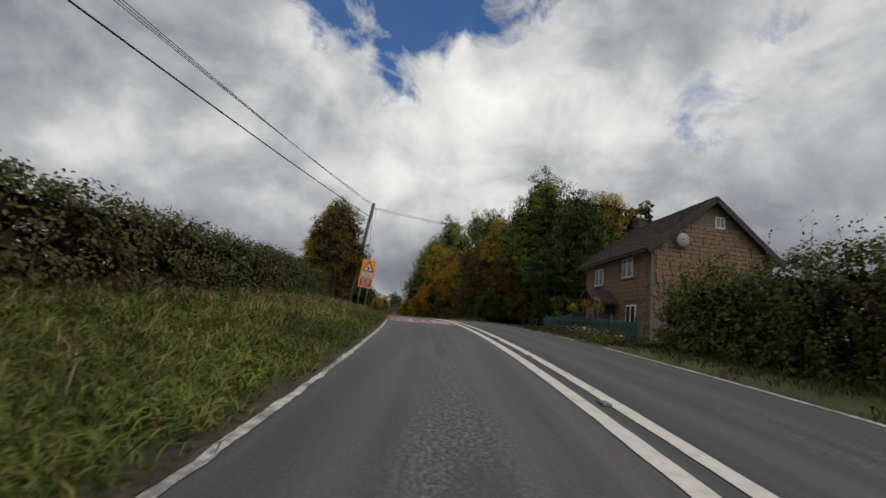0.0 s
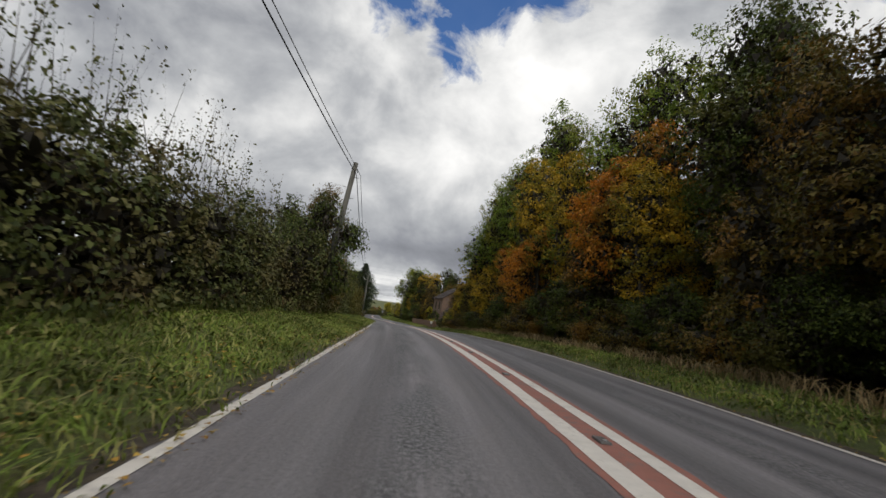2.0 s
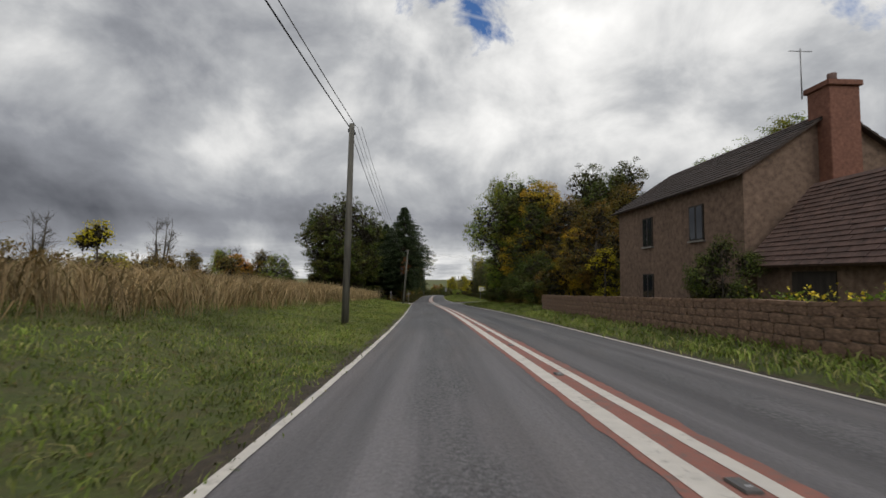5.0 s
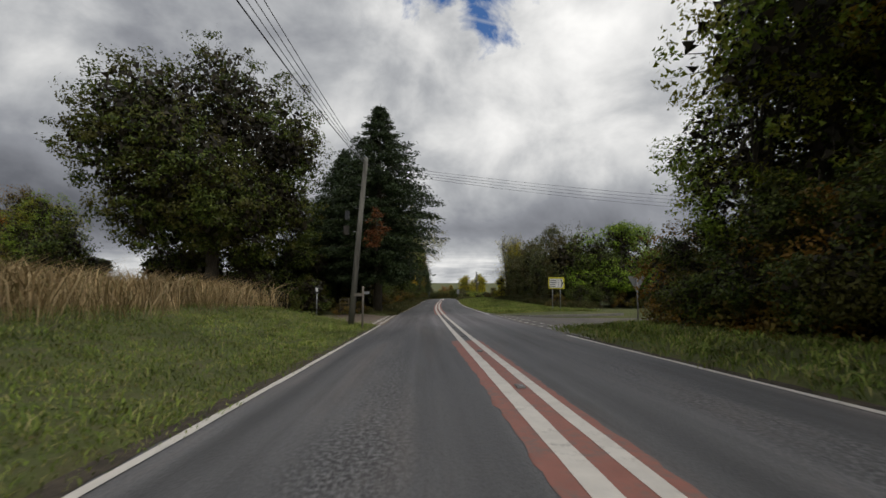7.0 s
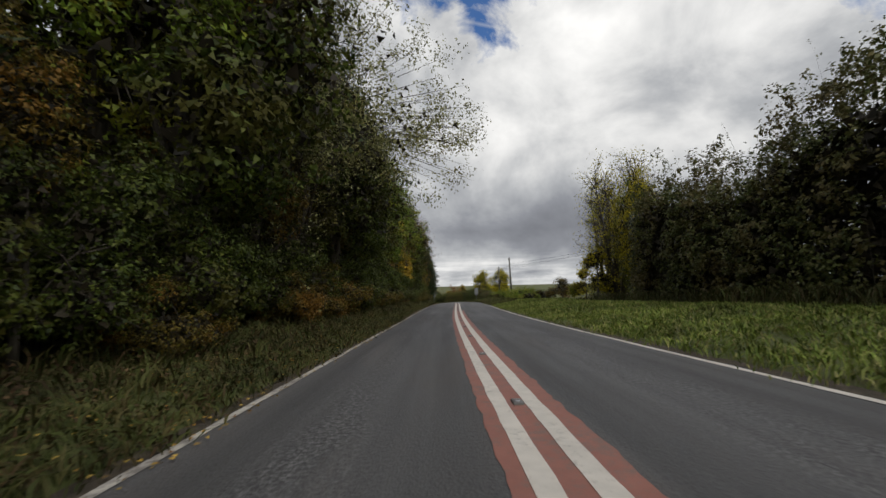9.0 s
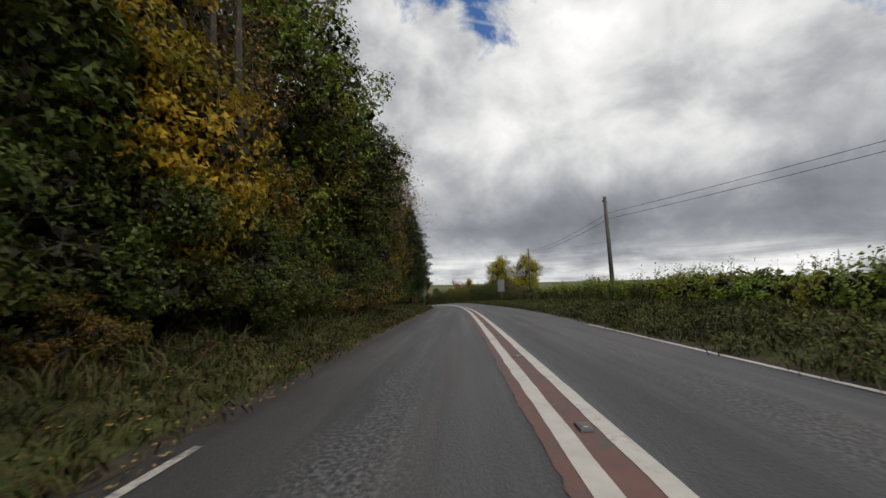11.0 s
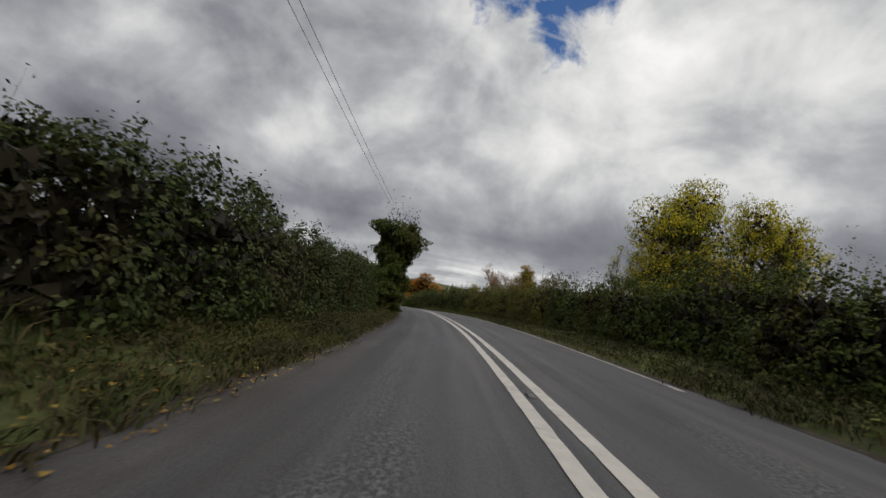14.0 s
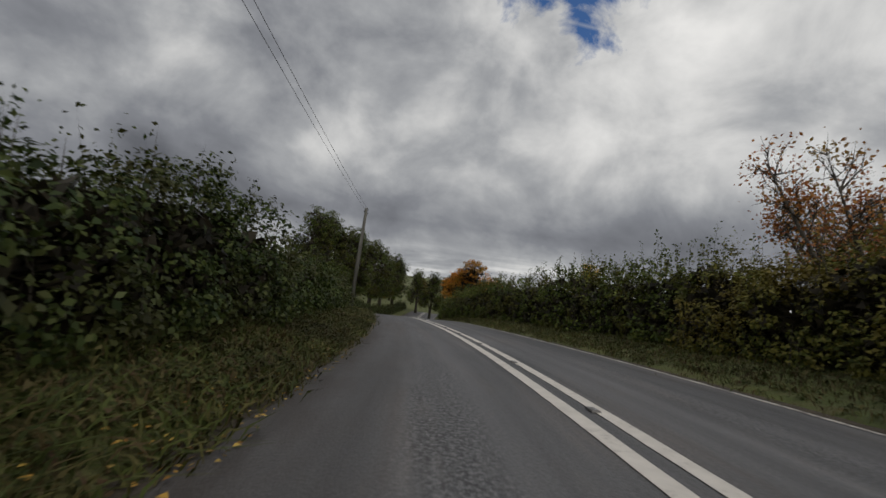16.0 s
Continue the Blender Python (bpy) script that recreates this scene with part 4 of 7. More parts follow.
hedge("leafy roadside hedge with upright shoots", 332, 430, 6.7, 2.5, lambda s: 2.7 + 0.3 * math.sin(s * 0.5), GREEN_DARK, 27, 55, 0.19, 0.35, 9, 0.8)

# ---- trees, built once and repeated ----
oak = put(tree("broad dark green oak at the field's edge", 14.8, 7.2, 2.2, GREEN_DARK, 31, 25000, 0.25, lobes=18, inner=0.6), 165.7, -13.2, 0, 0.93, 1.02)
spruce = put(conifer("tall dark spruce beside the junction", 15.8, 4.7, 32, 2.6, 1.7), 173.0, -4.6)
again(spruce, 176.5, -8.0, 100, 0.85, 0.85)
again(spruce, 181.5, -7.4, 200, 0.75, 0.85, "slim dark spruce close to its taller neighbour")
# dead branch made as a conifer, hung 4.7 m up to fit the view
dead = put(conifer("dead spray of rusty red needles hanging at the spruce", 2.6, 0.9, 33, 0.2, 0.4, DEAD_RED, 0.07), 168.9, -4.3, 0, 0.95, 1.0, 4.7)
wood_green = put(tree("green woodland tree with ragged crown", 11.5, 3.6, 1.0, GREEN_MID, 41, 9000, 0.18, lobes=12), 70, 9.6)
wood_dark = put(tree("dark green woodland tree with dense crown", 10.0, 3.3, 0.8, GREEN_DARK, 42, 7000, 0.20, lobes=12), 52, 8.8)
wood_gold = put(tree("golden autumn tree at the wood's edge", 7.5, 2.6, 0.6, GOLD, 43, 7500, 0.17, lobes=10), 57, 7.6)
wood_orange = put(tree("orange-brown autumn tree at the wood's edge", 6.5, 2.5, 0.4, ORANGE, 44, 7500, 0.17, lobes=10), 74, 7.2)
wood_olive = put(tree("brownish green tree with thinning leaves", 8.5, 2.9, 0.5, OLIVE, 45, 7500, 0.18, lobes=11), 47, 8.2)
pine = put(tree("dark pine with flat branch tiers", 15.5, 3.6, 4.5, NEEDLES, 46, 8000, 0.24, lobes=10, squash=0.5), 84, 11.0)
wood_tan = put(tree("olive and gold tree at the wood's edge", 8.0, 2.8, 0.3, TAN_LEAF, 63, 8500, 0.16, lobes=12), 257, -7.0, 20, 0.85, 0.95)
shrub_dark = put(tree("dark leafy shrub under the trees", 3.4, 1.9, 0.05, GREEN_DARK, 47, 4600, 0.125, lobes=9, trunk_r=0.07, category="shrub", name="shrub"), 63, 6.6)
shrub_olive = put(tree("brown-green bramble shrub under the trees", 2.4, 1.7, 0.02, OLIVE, 48, 3600, 0.12, lobes=9, trunk_r=0.05, category="shrub", name="shrub"), 67, 6.1)
shrub_yellow = put(tree("yellow-green shrub beside the verge", 3.0, 1.4, 0.05, YELLOW_GREEN, 49, 2600, 0.13, lobes=7, trunk_r=0.06, category="shrub", name="shrub"), 93, 6.3)

# a larger share of dark inner slivers paints the wood's deep shade
wood_back = put(tree("dark tree deep in the wood", 11.0, 3.9, 0.3, GREEN_DARK, 61, 2600, 0.44, lobes=12, inner=1.6, fine=False), 44, 20)
thicket = put(tree("dark thicket of bushes under the trees", 4.6, 3.0, 0.02, GREEN_DARK, 62, 2600, 0.22, lobes=9, trunk_r=0.06, category="shrub", name="shrub", inner=1.6), 28, 12)
R = random.Random(5)
# wood along the right from the house to the cottage wall
row = [(31.5, 10.2, wood_dark, 0.95), (34, 12.5, wood_green, 0.9), (34, 14.5, wood_gold, 1.4), (36, 10.2, wood_dark, 1.05), (40, 9.6, wood_olive, 1.15), (44.0, 8.8, wood_gold, 1.2), (41.5, 13.0, wood_green, 0.95), (38.0, 9.8, wood_green, 1.17),
       (46, 12.5, pine, 0.75), (55.5, 11.5, wood_dark, 1.15), (50, 7.6, wood_olive, 0.85), (60.5, 8.0, wood_olive, 0.9), (62, 11.0, wood_green, 1.25), (65.8, 8.2, wood_gold, 1.15), (58.8, 9.0, wood_orange, 1.3),
       (72.3, 8.4, wood_gold, 1.35), (69, 7.4, wood_orange, 0.85), (75.5, 10.5, wood_green, 1.35), (81.5, 10.6, wood_green, 1.3), (79.6, 9.0, wood_green, 1.12), (84.6, 9.2, wood_green, 1.2), (78.5, 7.6, wood_gold, 0.9), (80, 13.0, pine, 1.05), (82.5, 7.7, wood_gold, 0.92), (86, 7.6, wood_gold, 1.0), (84.0, 6.7, wood_tan, 0.7), (79.0, 6.6, wood_gold, 0.6), (88.4, 6.6, wood_gold, 0.72), (91.6, 6.6, wood_olive, 0.62), (88.5, 10.5, wood_dark, 1.3),
       (90, 7.6, wood_gold, 0.85), (92.5, 9.6, wood_green, 0.95)]
again(spruce, 31.5, 9.6, 40, 0.66, 0.56, "dark bushy conifer beside the forecourt")
for s, lat, proto, k in row:
    again(proto, s, lat, R.uniform(0, 360), k, k * R.uniform(0.95, 1.08) * (1.2 if 39 < s < 80 else 1.0))
for i in range(18):
    s = 42 + i * 2.35
    again(R.choice([shrub_dark, shrub_dark, shrub_olive]), s, R.uniform(6.4, 7.2), R.uniform(0, 360), R.uniform(0.7, 1.05))
for i in range(16):
    again(wood_back, 38 + i * 3.6, R.uniform(15, 18), R.uniform(0, 360), R.uniform(0.95, 1.2))
# left: the tree behind the warning sign, hedge trees
again(wood_gold, 28.3, -7.5, 140, 0.8, 0.76, "golden tree behind the warning sign")
again(wood_gold, 30.6, -6.8, 40, 0.7, 0.62, "golden tree behind the warning sign")
again(wood_olive, 27.5, -6.9, 200, 0.66, 0.70, "brown and green thorn tree behind the warning sign")
again(wood_gold, 30.4, -7.7, 250, 0.72, 0.82, "golden tree behind the warning sign")
again(shrub_dark, 29.5, -8.0, 190, 0.75)
again(shrub_dark, 27.0, -8.2, 60, 0.7)
again(shrub_dark, 33.0, -6.0, 10, 0.95)
again(shrub_dark, 57.2, -5.3, 80, 0.95, 1.25)
again(wood_olive, 59.5, -5.6, 100, 0.5, 0.62, "thinning brown bush around the leaning pole")
again(shrub_dark, 60.5, -7.4, 10, 1.1, 1.35)
again(shrub_olive, 70.5, -7.4, 130, 1.1, 1.7)
again(shrub_dark, 77, -7.4, 220, 1.1, 1.3)
again(wood_gold, 89.0, -7.8, 20, 0.62, 0.72, "thinning brown and gold tree in the hedge")
again(shrub_dark, 90.6, -8.0, 99, 0.8)
# cottage garden and the trees after it
again(wood_dark, 93.5, 11.0, 50, 1.05)
again(wood_gold, 97.0, 15.5, 10, 0.9)
put(conifer("slender blue-green garden conifer", 7.0, 1.5, 51), 101, 15.5)
again(wood_green, 128, 22, 20, 1.1)
again(wood_green, 124, 15, 70, 0.72, 0.78)
again(wood_olive, 131, 12.5, 70, 0.95, 1.0)
again(wood_gold, 133, 19, 70, 1.1, 1.0, "golden tree beyond the cottage")
again(wood_green, 120, 27, 170, 1.05)
again(wood_gold, 117, 19, 170, 1.05, 1.05)
again(wood_olive, 113, 24, 70, 1.15)
again(wood_gold, 106, 25, 120, 1.0)
again(wood_olive, 126, 8.2, 20, 0.72)
again(wood_gold, 129.5, 8.0, 200, 0.68)
again(shrub_yellow, 123.5, 7.6, 0, 1.1)
for s, lat, proto, k in ((133.5, 9.0, wood_olive, 0.95), (136.5, 7.4, wood_dark, 0.8), (138.5, 8.0, wood_gold, 1.4), (142, 7.6, wood_dark, 1.1), (144.0, 6.6, wood_green, 1.1), (150.2, 8.8, wood_green, 1.12), (151.2, 7.7, wood_green, 0.72), (148, 12.5, wood_gold, 1.6), (152.5, 12.0, wood_dark, 1.1), (141, 13.5, wood_dark, 1.25), (134, 14, wood_dark, 1.1)):
    again(proto, s, lat, R.uniform(0, 360), k)
for i in range(10):
    again(R.choice([shrub_dark, shrub_dark]), 131 + i * 2.3, R.uniform(6.0, 6.7), R.uniform(0, 360), R.uniform(0.8, 1.1))
hedge("bramble and hazel thicket along the wood's edge", 129, 156, lambda q: 6.9 + 0.10 * max(q - 148, 0), 2.4, lambda q: 2.5 + 0.5 * math.sin(q * 0.7), OLIVE, 28, 170, 0.13, 0.4, 5, 0.7)
# across the junction, right
laurel = put(tree("big rounded bright green laurel bush", 7.4, 5.4, 0.2, GREEN_BRIGHT, 52, 17000, 0.19, lobes=18, hollow=0.35, category="shrub", name="laurel_bush"), 177.8, 15.8, 0, 0.92, 1.02)
for i in range(9):
    again(thicket, 178.0 + 0.15 * i, 20.5 + 2.3 * i, 77 * i, 0.76 + 0.04 * (i % 4), 0.9 + 0.06 * (i % 3), "dark evergreen bushes behind the side road's verge")
for i in range(12):
    again(shrub_olive if i % 3 == 0 else shrub_dark, 175.4 + 0.1 * i, 9.6 + 1.7 * i, 47 * i, 0.62 + 0.06 * (i % 3), 0.5 + 0.05 * (i % 4), "low brown and green brush below the bushes")
again(shrub_dark, 178.5, 14.0, 0, 1.6)
for s, lat, k in ((179.5, 12.0, 1.6), (180.5, 16.5, 1.7)):
    again(shrub_dark, s, lat, 60 * lat, k)
for s, lat, k in ((156, 10.5, 1.0), (157.5, 13, 1.15), (158.5, 16, 1.3), (153, 9.5, 1.1)):
    again(shrub_dark, s, lat, 40 * lat, k)
again(wood_olive, 182, 15.0, 0, 0.65)
# roadside shrubs and field trees, left, before the oak
again(shrub_olive, 140, -19, 10, 1.6)
again(shrub_yellow, 128, -22, 60, 1.5)
bare_l = put(bare_tree("bare upright tree behind the hedge", 8.5, 2.2, 53, None, 0), 150, -30)
again(bare_l, 141, -36, 70, 0.9)
again(shrub_dark, 172, -11, 44, 1.6)
again(shrub_dark, 165, -21, 4, 1.5)
# wood along the left after the junction
willow = put(tree("broad willow whose thinning crown overhangs the road", 13.0, 8.4, 4.4, PALE, 54, 12000, 0.17, lobes=26, hollow=0.3, loose=0.06, inner=0.08, droop=0.35, trunk_r=0.2), 198.5, -6.8)
again(wood_dark, 201.8, -6.2, 20, 1.15, 1.25)
again(wood_dark, 206.5, -6.6, 120, 1.1, 1.25)
put(bare_tree("twiggy grey tree leaning over the verge", 12.0, 9.0, 58, PALE, 6000, None, 0.5, 7), 194.5, -8.0)
again(wood_dark, 190.5, -6.9, 70, 1.3, 1.35)
again(wood_olive, 193.5, -7.6, 10, 1.25, 1.4)
again(wood_dark, 245.0, -7.6, 70, 1.3, 1.45)
again(wood_dark, 249.0, -8.3, 170, 1.2, 1.4)
protos = [wood_dark, wood_dark, wood_olive, wood_green]
for i in range(26):
    s = 179 + i * 3.9
    if abs(s - 199) < 2.5:
        continue
    k = 0.75 if s < 190 else 1.22 if s < 252 else 0.8
    again(R.choice(protos), s, -R.uniform(8.2, 9.2), R.uniform(0, 360), k * R.uniform(0.85, 1.15))
for i in range(18):
    again(wood_back, 196 + i * 4.7, -R.uniform(12.5, 15.5), R.uniform(0, 360), R.uniform(1.0, 1.25))
for i in range(44):
    s = 179 + i * 2.3
    again(R.choice([shrub_dark, shrub_dark, shrub_olive]), s, -R.uniform(6.0, 6.8), R.uniform(0, 360), R.uniform(0.8, 1.25))
again(wood_gold, 229, -7.0, 0, 1.05, 1.25, "narrow golden tree at the wood's edge")
again(wood_tan, 253, -6.9, 120, 0.8, 0.85)
again(wood_tan, 262, -7.2, 220, 0.85, 0.95)
RUSTY = leaf_mat("rusty_brown_leaves", [(0.16, 0.08, 0.03), (0.30, 0.16, 0.06), (0.42, 0.25, 0.10)], (0.32, 0.19, 0.03))
birch = put(bare_tree("tall twiggy poplar with last rusty leaves", 14.5, 3.2, 55, RUSTY, 7500, None, 1.3, 5), 265.0, -6.5)
again(birch, 260.5, -6.9, 100, 1.0)
again(wood_olive, 265.5, -6.1, 80, 0.6, 0.75, "brownish sapling before the poplars")
again(wood_olive, 268.6, -6.0, 10, 0.6, 0.8)
again(wood_olive, 262.6, -5.9, 110, 0.5, 0.7)
again(spruce, 260.5, -4.9, 60, 0.42, 0.6, "small dark conifer below the poplars")
again(birch, 269.0, -6.6, 220, 0.92)
again(birch, 257.5, -7.2, 170, 1.02)
again(birch, 232, -7.6, 30, 0.9)
again(wood_olive, 273.5, -7.0, 20, 1.1, 1.25)
again(wood_olive, 279.3, -6.9, 200, 1.1, 1.2)
again(wood_dark, 276.5, -8.0, 100, 1.0, 1.15)
again(shrub_dark, 281.5, -6.4, 200, 1.0)
# right of the open field
yellow_tree = put(tree("round yellow-green tree above the hedge", 5.4, 2.9, 0.15, YELLOW_GREEN, 57, 17000, 0.13, lobes=26, hollow=0.3, inner=0.3), 300.7, 10.6, 0, 1.08, 1.42)
bare_r = put(bare_tree("nearly bare tree with a few yellow leaves", 9.0, 4.0, 56, YELLOW_GREEN, 4200, None, 0.7, 4), 214, 11.5)
again(bare_r, 218.5, 13.5, 80, 1.0)
again(bare_r, 211.5, 11.5, 30, 1.1)
again(shrub_yellow, 212, 10.0, 10, 1.3)
again(yellow_tree, 210.0, 12.4, 70, 0.6, 1.15, "narrow yellow tree beside the dark bushes")
again(shrub_yellow, 217, 10.6, 100, 0.95)
again(shrub_olive, 221, 9.6, 0, 0.9)
again(yellow_tree, 304, 16.0, 100, 0.95, 1.1, "golden-leaved tree beyond its greener neighbour")
# ivy-covered stump
ivy_tree = tagged(group_at("ivy_tree", spot(306.5, -4.15)), "broken tree trunk wrapped in dark ivy", "tree")
rng_ = np.random.default_rng(77)
vv, ff = [], []
tube(vv, ff, [(0, 0, -0.3), (0.1, 0, 2.0), (0.25, 0.1, 4.6)], [0.32, 0.27, 0.18], 9)
tube(vv, ff, [(0.2, 0.05, 3.6), (0.9, 0.1, 4.2), (1.75, 0.2, 4.35)], [0.09, 0.05, 0.012], 6)
solid("trunk", vv, ff, BARK, ivy_tree)
zs = rng_.uniform(0.1, 5.3, 36000) + np.where(rng_.random(36000) > 0.9, rng_.exponential(0.35, 36000), 0)
wide = np.interp(zs, [0.3, 1.5, 2.8, 3.5, 4.4, 5.0, 5.4], [1.1, 0.95, 0.85, 1.05, 1.4, 1.5, 1.15])
an = rng_.uniform(0, 6.28, len(zs))
bump_ = np.array([1 + 0.75 * noise.noise(Vector((math.cos(a) * 1.2, math.sin(a) * 1.2, z * 1.1))) + 0.55 * noise.noise(Vector((math.cos(a) * 3, math.sin(a) * 3, z * 2.6))) for a, z in zip(an, zs)])
rad = wide * bump_ * (1 - 0.45 * rng_.random(len(zs)) ** 2)
ip = np.stack([0.12 * zs / 2 + rad * np.cos(an), rad * np.sin(an), zs], axis=1)
# the INNER slivers paint the shade inside the ivy
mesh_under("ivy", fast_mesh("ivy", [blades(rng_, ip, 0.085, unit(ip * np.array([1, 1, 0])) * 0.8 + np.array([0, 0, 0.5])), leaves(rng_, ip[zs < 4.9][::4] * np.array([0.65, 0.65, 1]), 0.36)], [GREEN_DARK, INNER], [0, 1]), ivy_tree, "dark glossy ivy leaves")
# farther along the right hedge and at the bend
CHERRY = leaf_mat("red_orange_leaves", [(0.24, 0.07, 0.025), (0.42, 0.14, 0.04), (0.5, 0.24, 0.06)], (0.28, 0.2, 0.05), 0.3)
put(bare_tree("young cherry with thinning red-orange leaves", 5.2, 8.5, 59, CHERRY, 8000, None, 0.6, 8), 329.8, 9.5)
again(wood_gold, 322.5, 8.8, 30, 0.66, 0.68, "small golden tree in the hedge")
again(shrub_yellow, 322.0, 6.9, 70, 0.8, 0.85, "yellow-green sapling at the hedge's face")
again(wood_gold, 352, 13.0, 0, 0.6, 0.62, "small golden tree behind the hedge")
again(bare_r, 312, 14.5, 40, 0.6, 0.75, "young tree with few leaves behind the hedge")
again(bare_r, 309, 11.0, 100, 0.45, 0.6, "young tree with few leaves behind the hedge")
again(wood_orange, 395, 10.5, 90, 1.9, 1.65, "broad orange tree beyond the bend")
for s, lat, k in ((357, -8.4, 0.72), (362, -7.6, 0.8), (368, -8.8, 0.95), (373, -6.4, 0.92), (381, -6.4, 1.08), (392, -6.0, 1.15), (404, -6.5, 1.2), (418, -6.5, 1.2)):
    again(wood_dark, s, lat, R.uniform(0, 360), k)
again(wood_olive, 377, -7.5, 30, 0.95)
for i in range(12):
    again(wood_olive, 436 + 5 * i, -40 + 9 * i, R.uniform(0, 360), R.uniform(0.8, 1.1))

# ---- dense undergrowth and far side of the woods ----
for i in range(9):
    again(thicket, 29 + i * 2.3, R.uniform(10.5, 13.5), R.uniform(0, 360), R.uniform(0.8, 1.1))
for i in range(22):
    again(thicket, 42 + i * 2.4, R.uniform(9.0, 11.5), R.uniform(0, 360), R.uniform(0.85, 1.15))
for i in range(13):
    again(wood_back, 38 + i * 4.6, R.uniform(18, 21), R.uniform(0, 360), R.uniform(1.0, 1.2))
for i in range(9):
    again(thicket, 131 + i * 2.5, R.uniform(8.5, 11), R.uniform(0, 360), R.uniform(0.8, 1.1))
for s, lat, k in ((170, -17, 1.0), (172, -13.5, 1.1), (173.5, -10.5, 1.1), (176, -7.0, 0.7), (176, -20, 1.1), (172, -24, 0.9), (180, -12, 1.2), (182, -17, 1.2)):
    again(thicket, s, lat, 31 * s, k)
for i in range(34):
    again(thicket, 180 + i * 3.05, -R.uniform(7.8, 10), R.uniform(0, 360), R.uniform(0.8, 1.15))
for i in range(20):
    again(wood_back, 202 + i * 4.1, -R.uniform(15, 19), R.uniform(0, 360), R.uniform(1.05, 1.3))
# bushes at the end of the field bank
for s, lat, proto, k in ((166, -23, wood_green, 0.62), (168, -26, wood_olive, 0.9), (169, -29.5, wood_orange, 1.1), (171, -33, wood_green, 0.72), (166, -35, wood_olive, 0.9), (168, -39, wood_orange, 0.95), (170, -43, wood_olive, 0.9), (168, -48, wood_green, 0.72), (170, -54, wood_olive, 0.9), (172, -60, wood_green, 0.7)):
    again(proto, s, lat, 17 * s, k)
again(bare_l, 178, -34, 10, 1.1)
# low far tree line along the fields
far_trees = put(tree("far rounded tree in a field hedge", 7.0, 5.0, 0.2, OLIVE, 63, 900, 0.7, lobes=9, inner=1.2, fine=False), 470, 120)
for i in range(46):
    a = -62 + i * 2.75
    d = R.uniform(300, 430)
    q = Vector((math.sin(radians(a)) * d, 260 + math.cos(radians(a)) * d * 0.75))
    c = copy_thing(far_trees, pose(q.x, q.y, axis(420)[2] - 2.5, 0, 0, R.uniform(0, 360)) @ Matrix.Diagonal((R.uniform(0.9, 1.8), 1.2, R.uniform(0.5, 1.0), 1)))

# undergrowth that closes the foot of the woods
hedge("dark undergrowth deep in the wood", 20, 98, 13.8, 4.0, lambda s: 3.6 + 0.6 * math.sin(s * 0.37), GREEN_DARK, 71, 22, 0.4, 0.4, name="undergrowth", category="undergrowth")
hedge("dark undergrowth deep in the wood", 128, 154, 12.5, 4.0, 3.4, GREEN_DARK, 72, 24, 0.4, 0.4, name="undergrowth", category="undergrowth")
hedge("dark undergrowth deep in the wood", 174, 284, -11.5, 4.5, lambda s: 4.2 + 0.7 * math.sin(s * 0.31), GREEN_DARK, 73, 20, 0.4, 0.4, name="undergrowth", category="undergrowth")
for i in range(7):
    again(shrub_olive, 188 + i * 9.3, -R.uniform(5.6, 6.3), R.uniform(0, 360), R.uniform(0.4, 0.7), None, "small brown-green sapling at the wood's edge")
for s, lat, k in ((87.5, 6.4, 1.0), (89.5, 7.3, 1.0), (91.5, 7.4, 1.0), (86, 5.9, 1.1)):
    again(shrub_yellow, s, lat, 50 * s, k, 1.15 * k, "yellow-green hazel at the wood's edge")

# dark brush under the oak and a heap of brambles at the lane's corner
for s, lat, k in ((167, -11, 0.75), (168.5, -14.5, 0.8), (170, -18.5, 0.9), (169.5, -8.5, 0.6), (167.5, -22, 0.8)):
    again(thicket, s, lat, 23 * s, k)
for s, lat, k in ((170.0, -6.6, 0.42), (171.4, -5.7, 0.36), (172.6, -6.8, 0.5)):
    again(shrub_olive, s, lat, 23 * s, k, None, "heap of brown brambles and dead leaves at the lane's corner")
for s, lat, k in ((84.8, 5.5, 0.8), (86.6, 5.5, 0.85), (88.2, 6.2, 0.7)):
    again(shrub_olive, s, lat, 37 * s, k)

for s, lat, k in ((182.5, 26.5, 1.2), (183.5, 31, 1.3), (185, 36, 1.3), (187, 42, 1.4), (189, 49, 1.4)):
    again(thicket, s, lat, 29 * s, k)
again(shrub_dark, 161.6, 11.2, 10, 0.75)
for s, lat, k in ((92.8, 5.9, 0.6), (94.2, 6.3, 0.6)):
    again(shrub_olive, s, lat, 41 * s, k)

for s, lat, k in ((178.2, 17, 0.9), (178.6, 20, 1.0), (179.0, 23.5, 1.0)):
    again(shrub_dark, s, lat, 71 * s, k)

for s, lat, k in ((283.0, -7.8, 0.6), (286.5, -8.6, 0.6), (280, -9.5, 0.9)):
    again(thicket, s, lat, 19 * s, k)
for s, lat, k in ((412, 2.5, 0.95), (420, 6, 0.95), (426, -2, 1.0), (430, 12, 0.9), (434, 20, 0.9)):
    again(wood_dark, s, lat, 13 * s, k)

for s, lat, k in ((30.5, -8.6, 0.55), (33.0, -7.3, 0.5), (27.6, -8.1, 0.42)):
    again(thicket, s, lat, 19 * s, k)
hedge("tangled brambles behind the roadside hedge", 284, 350, 9.0, 2.4, lambda s: 1.55 + 0.2 * math.sin(s * 0.6), GREEN_DARK, 74, 40, 0.3, 0.35, name="undergrowth", category="undergrowth")

hedge("dark hedge behind the warning sign", 25.5, 37, -9.6, 2.4, 1.7, GREEN_DARK, 75, 90, 0.18, 0.35)

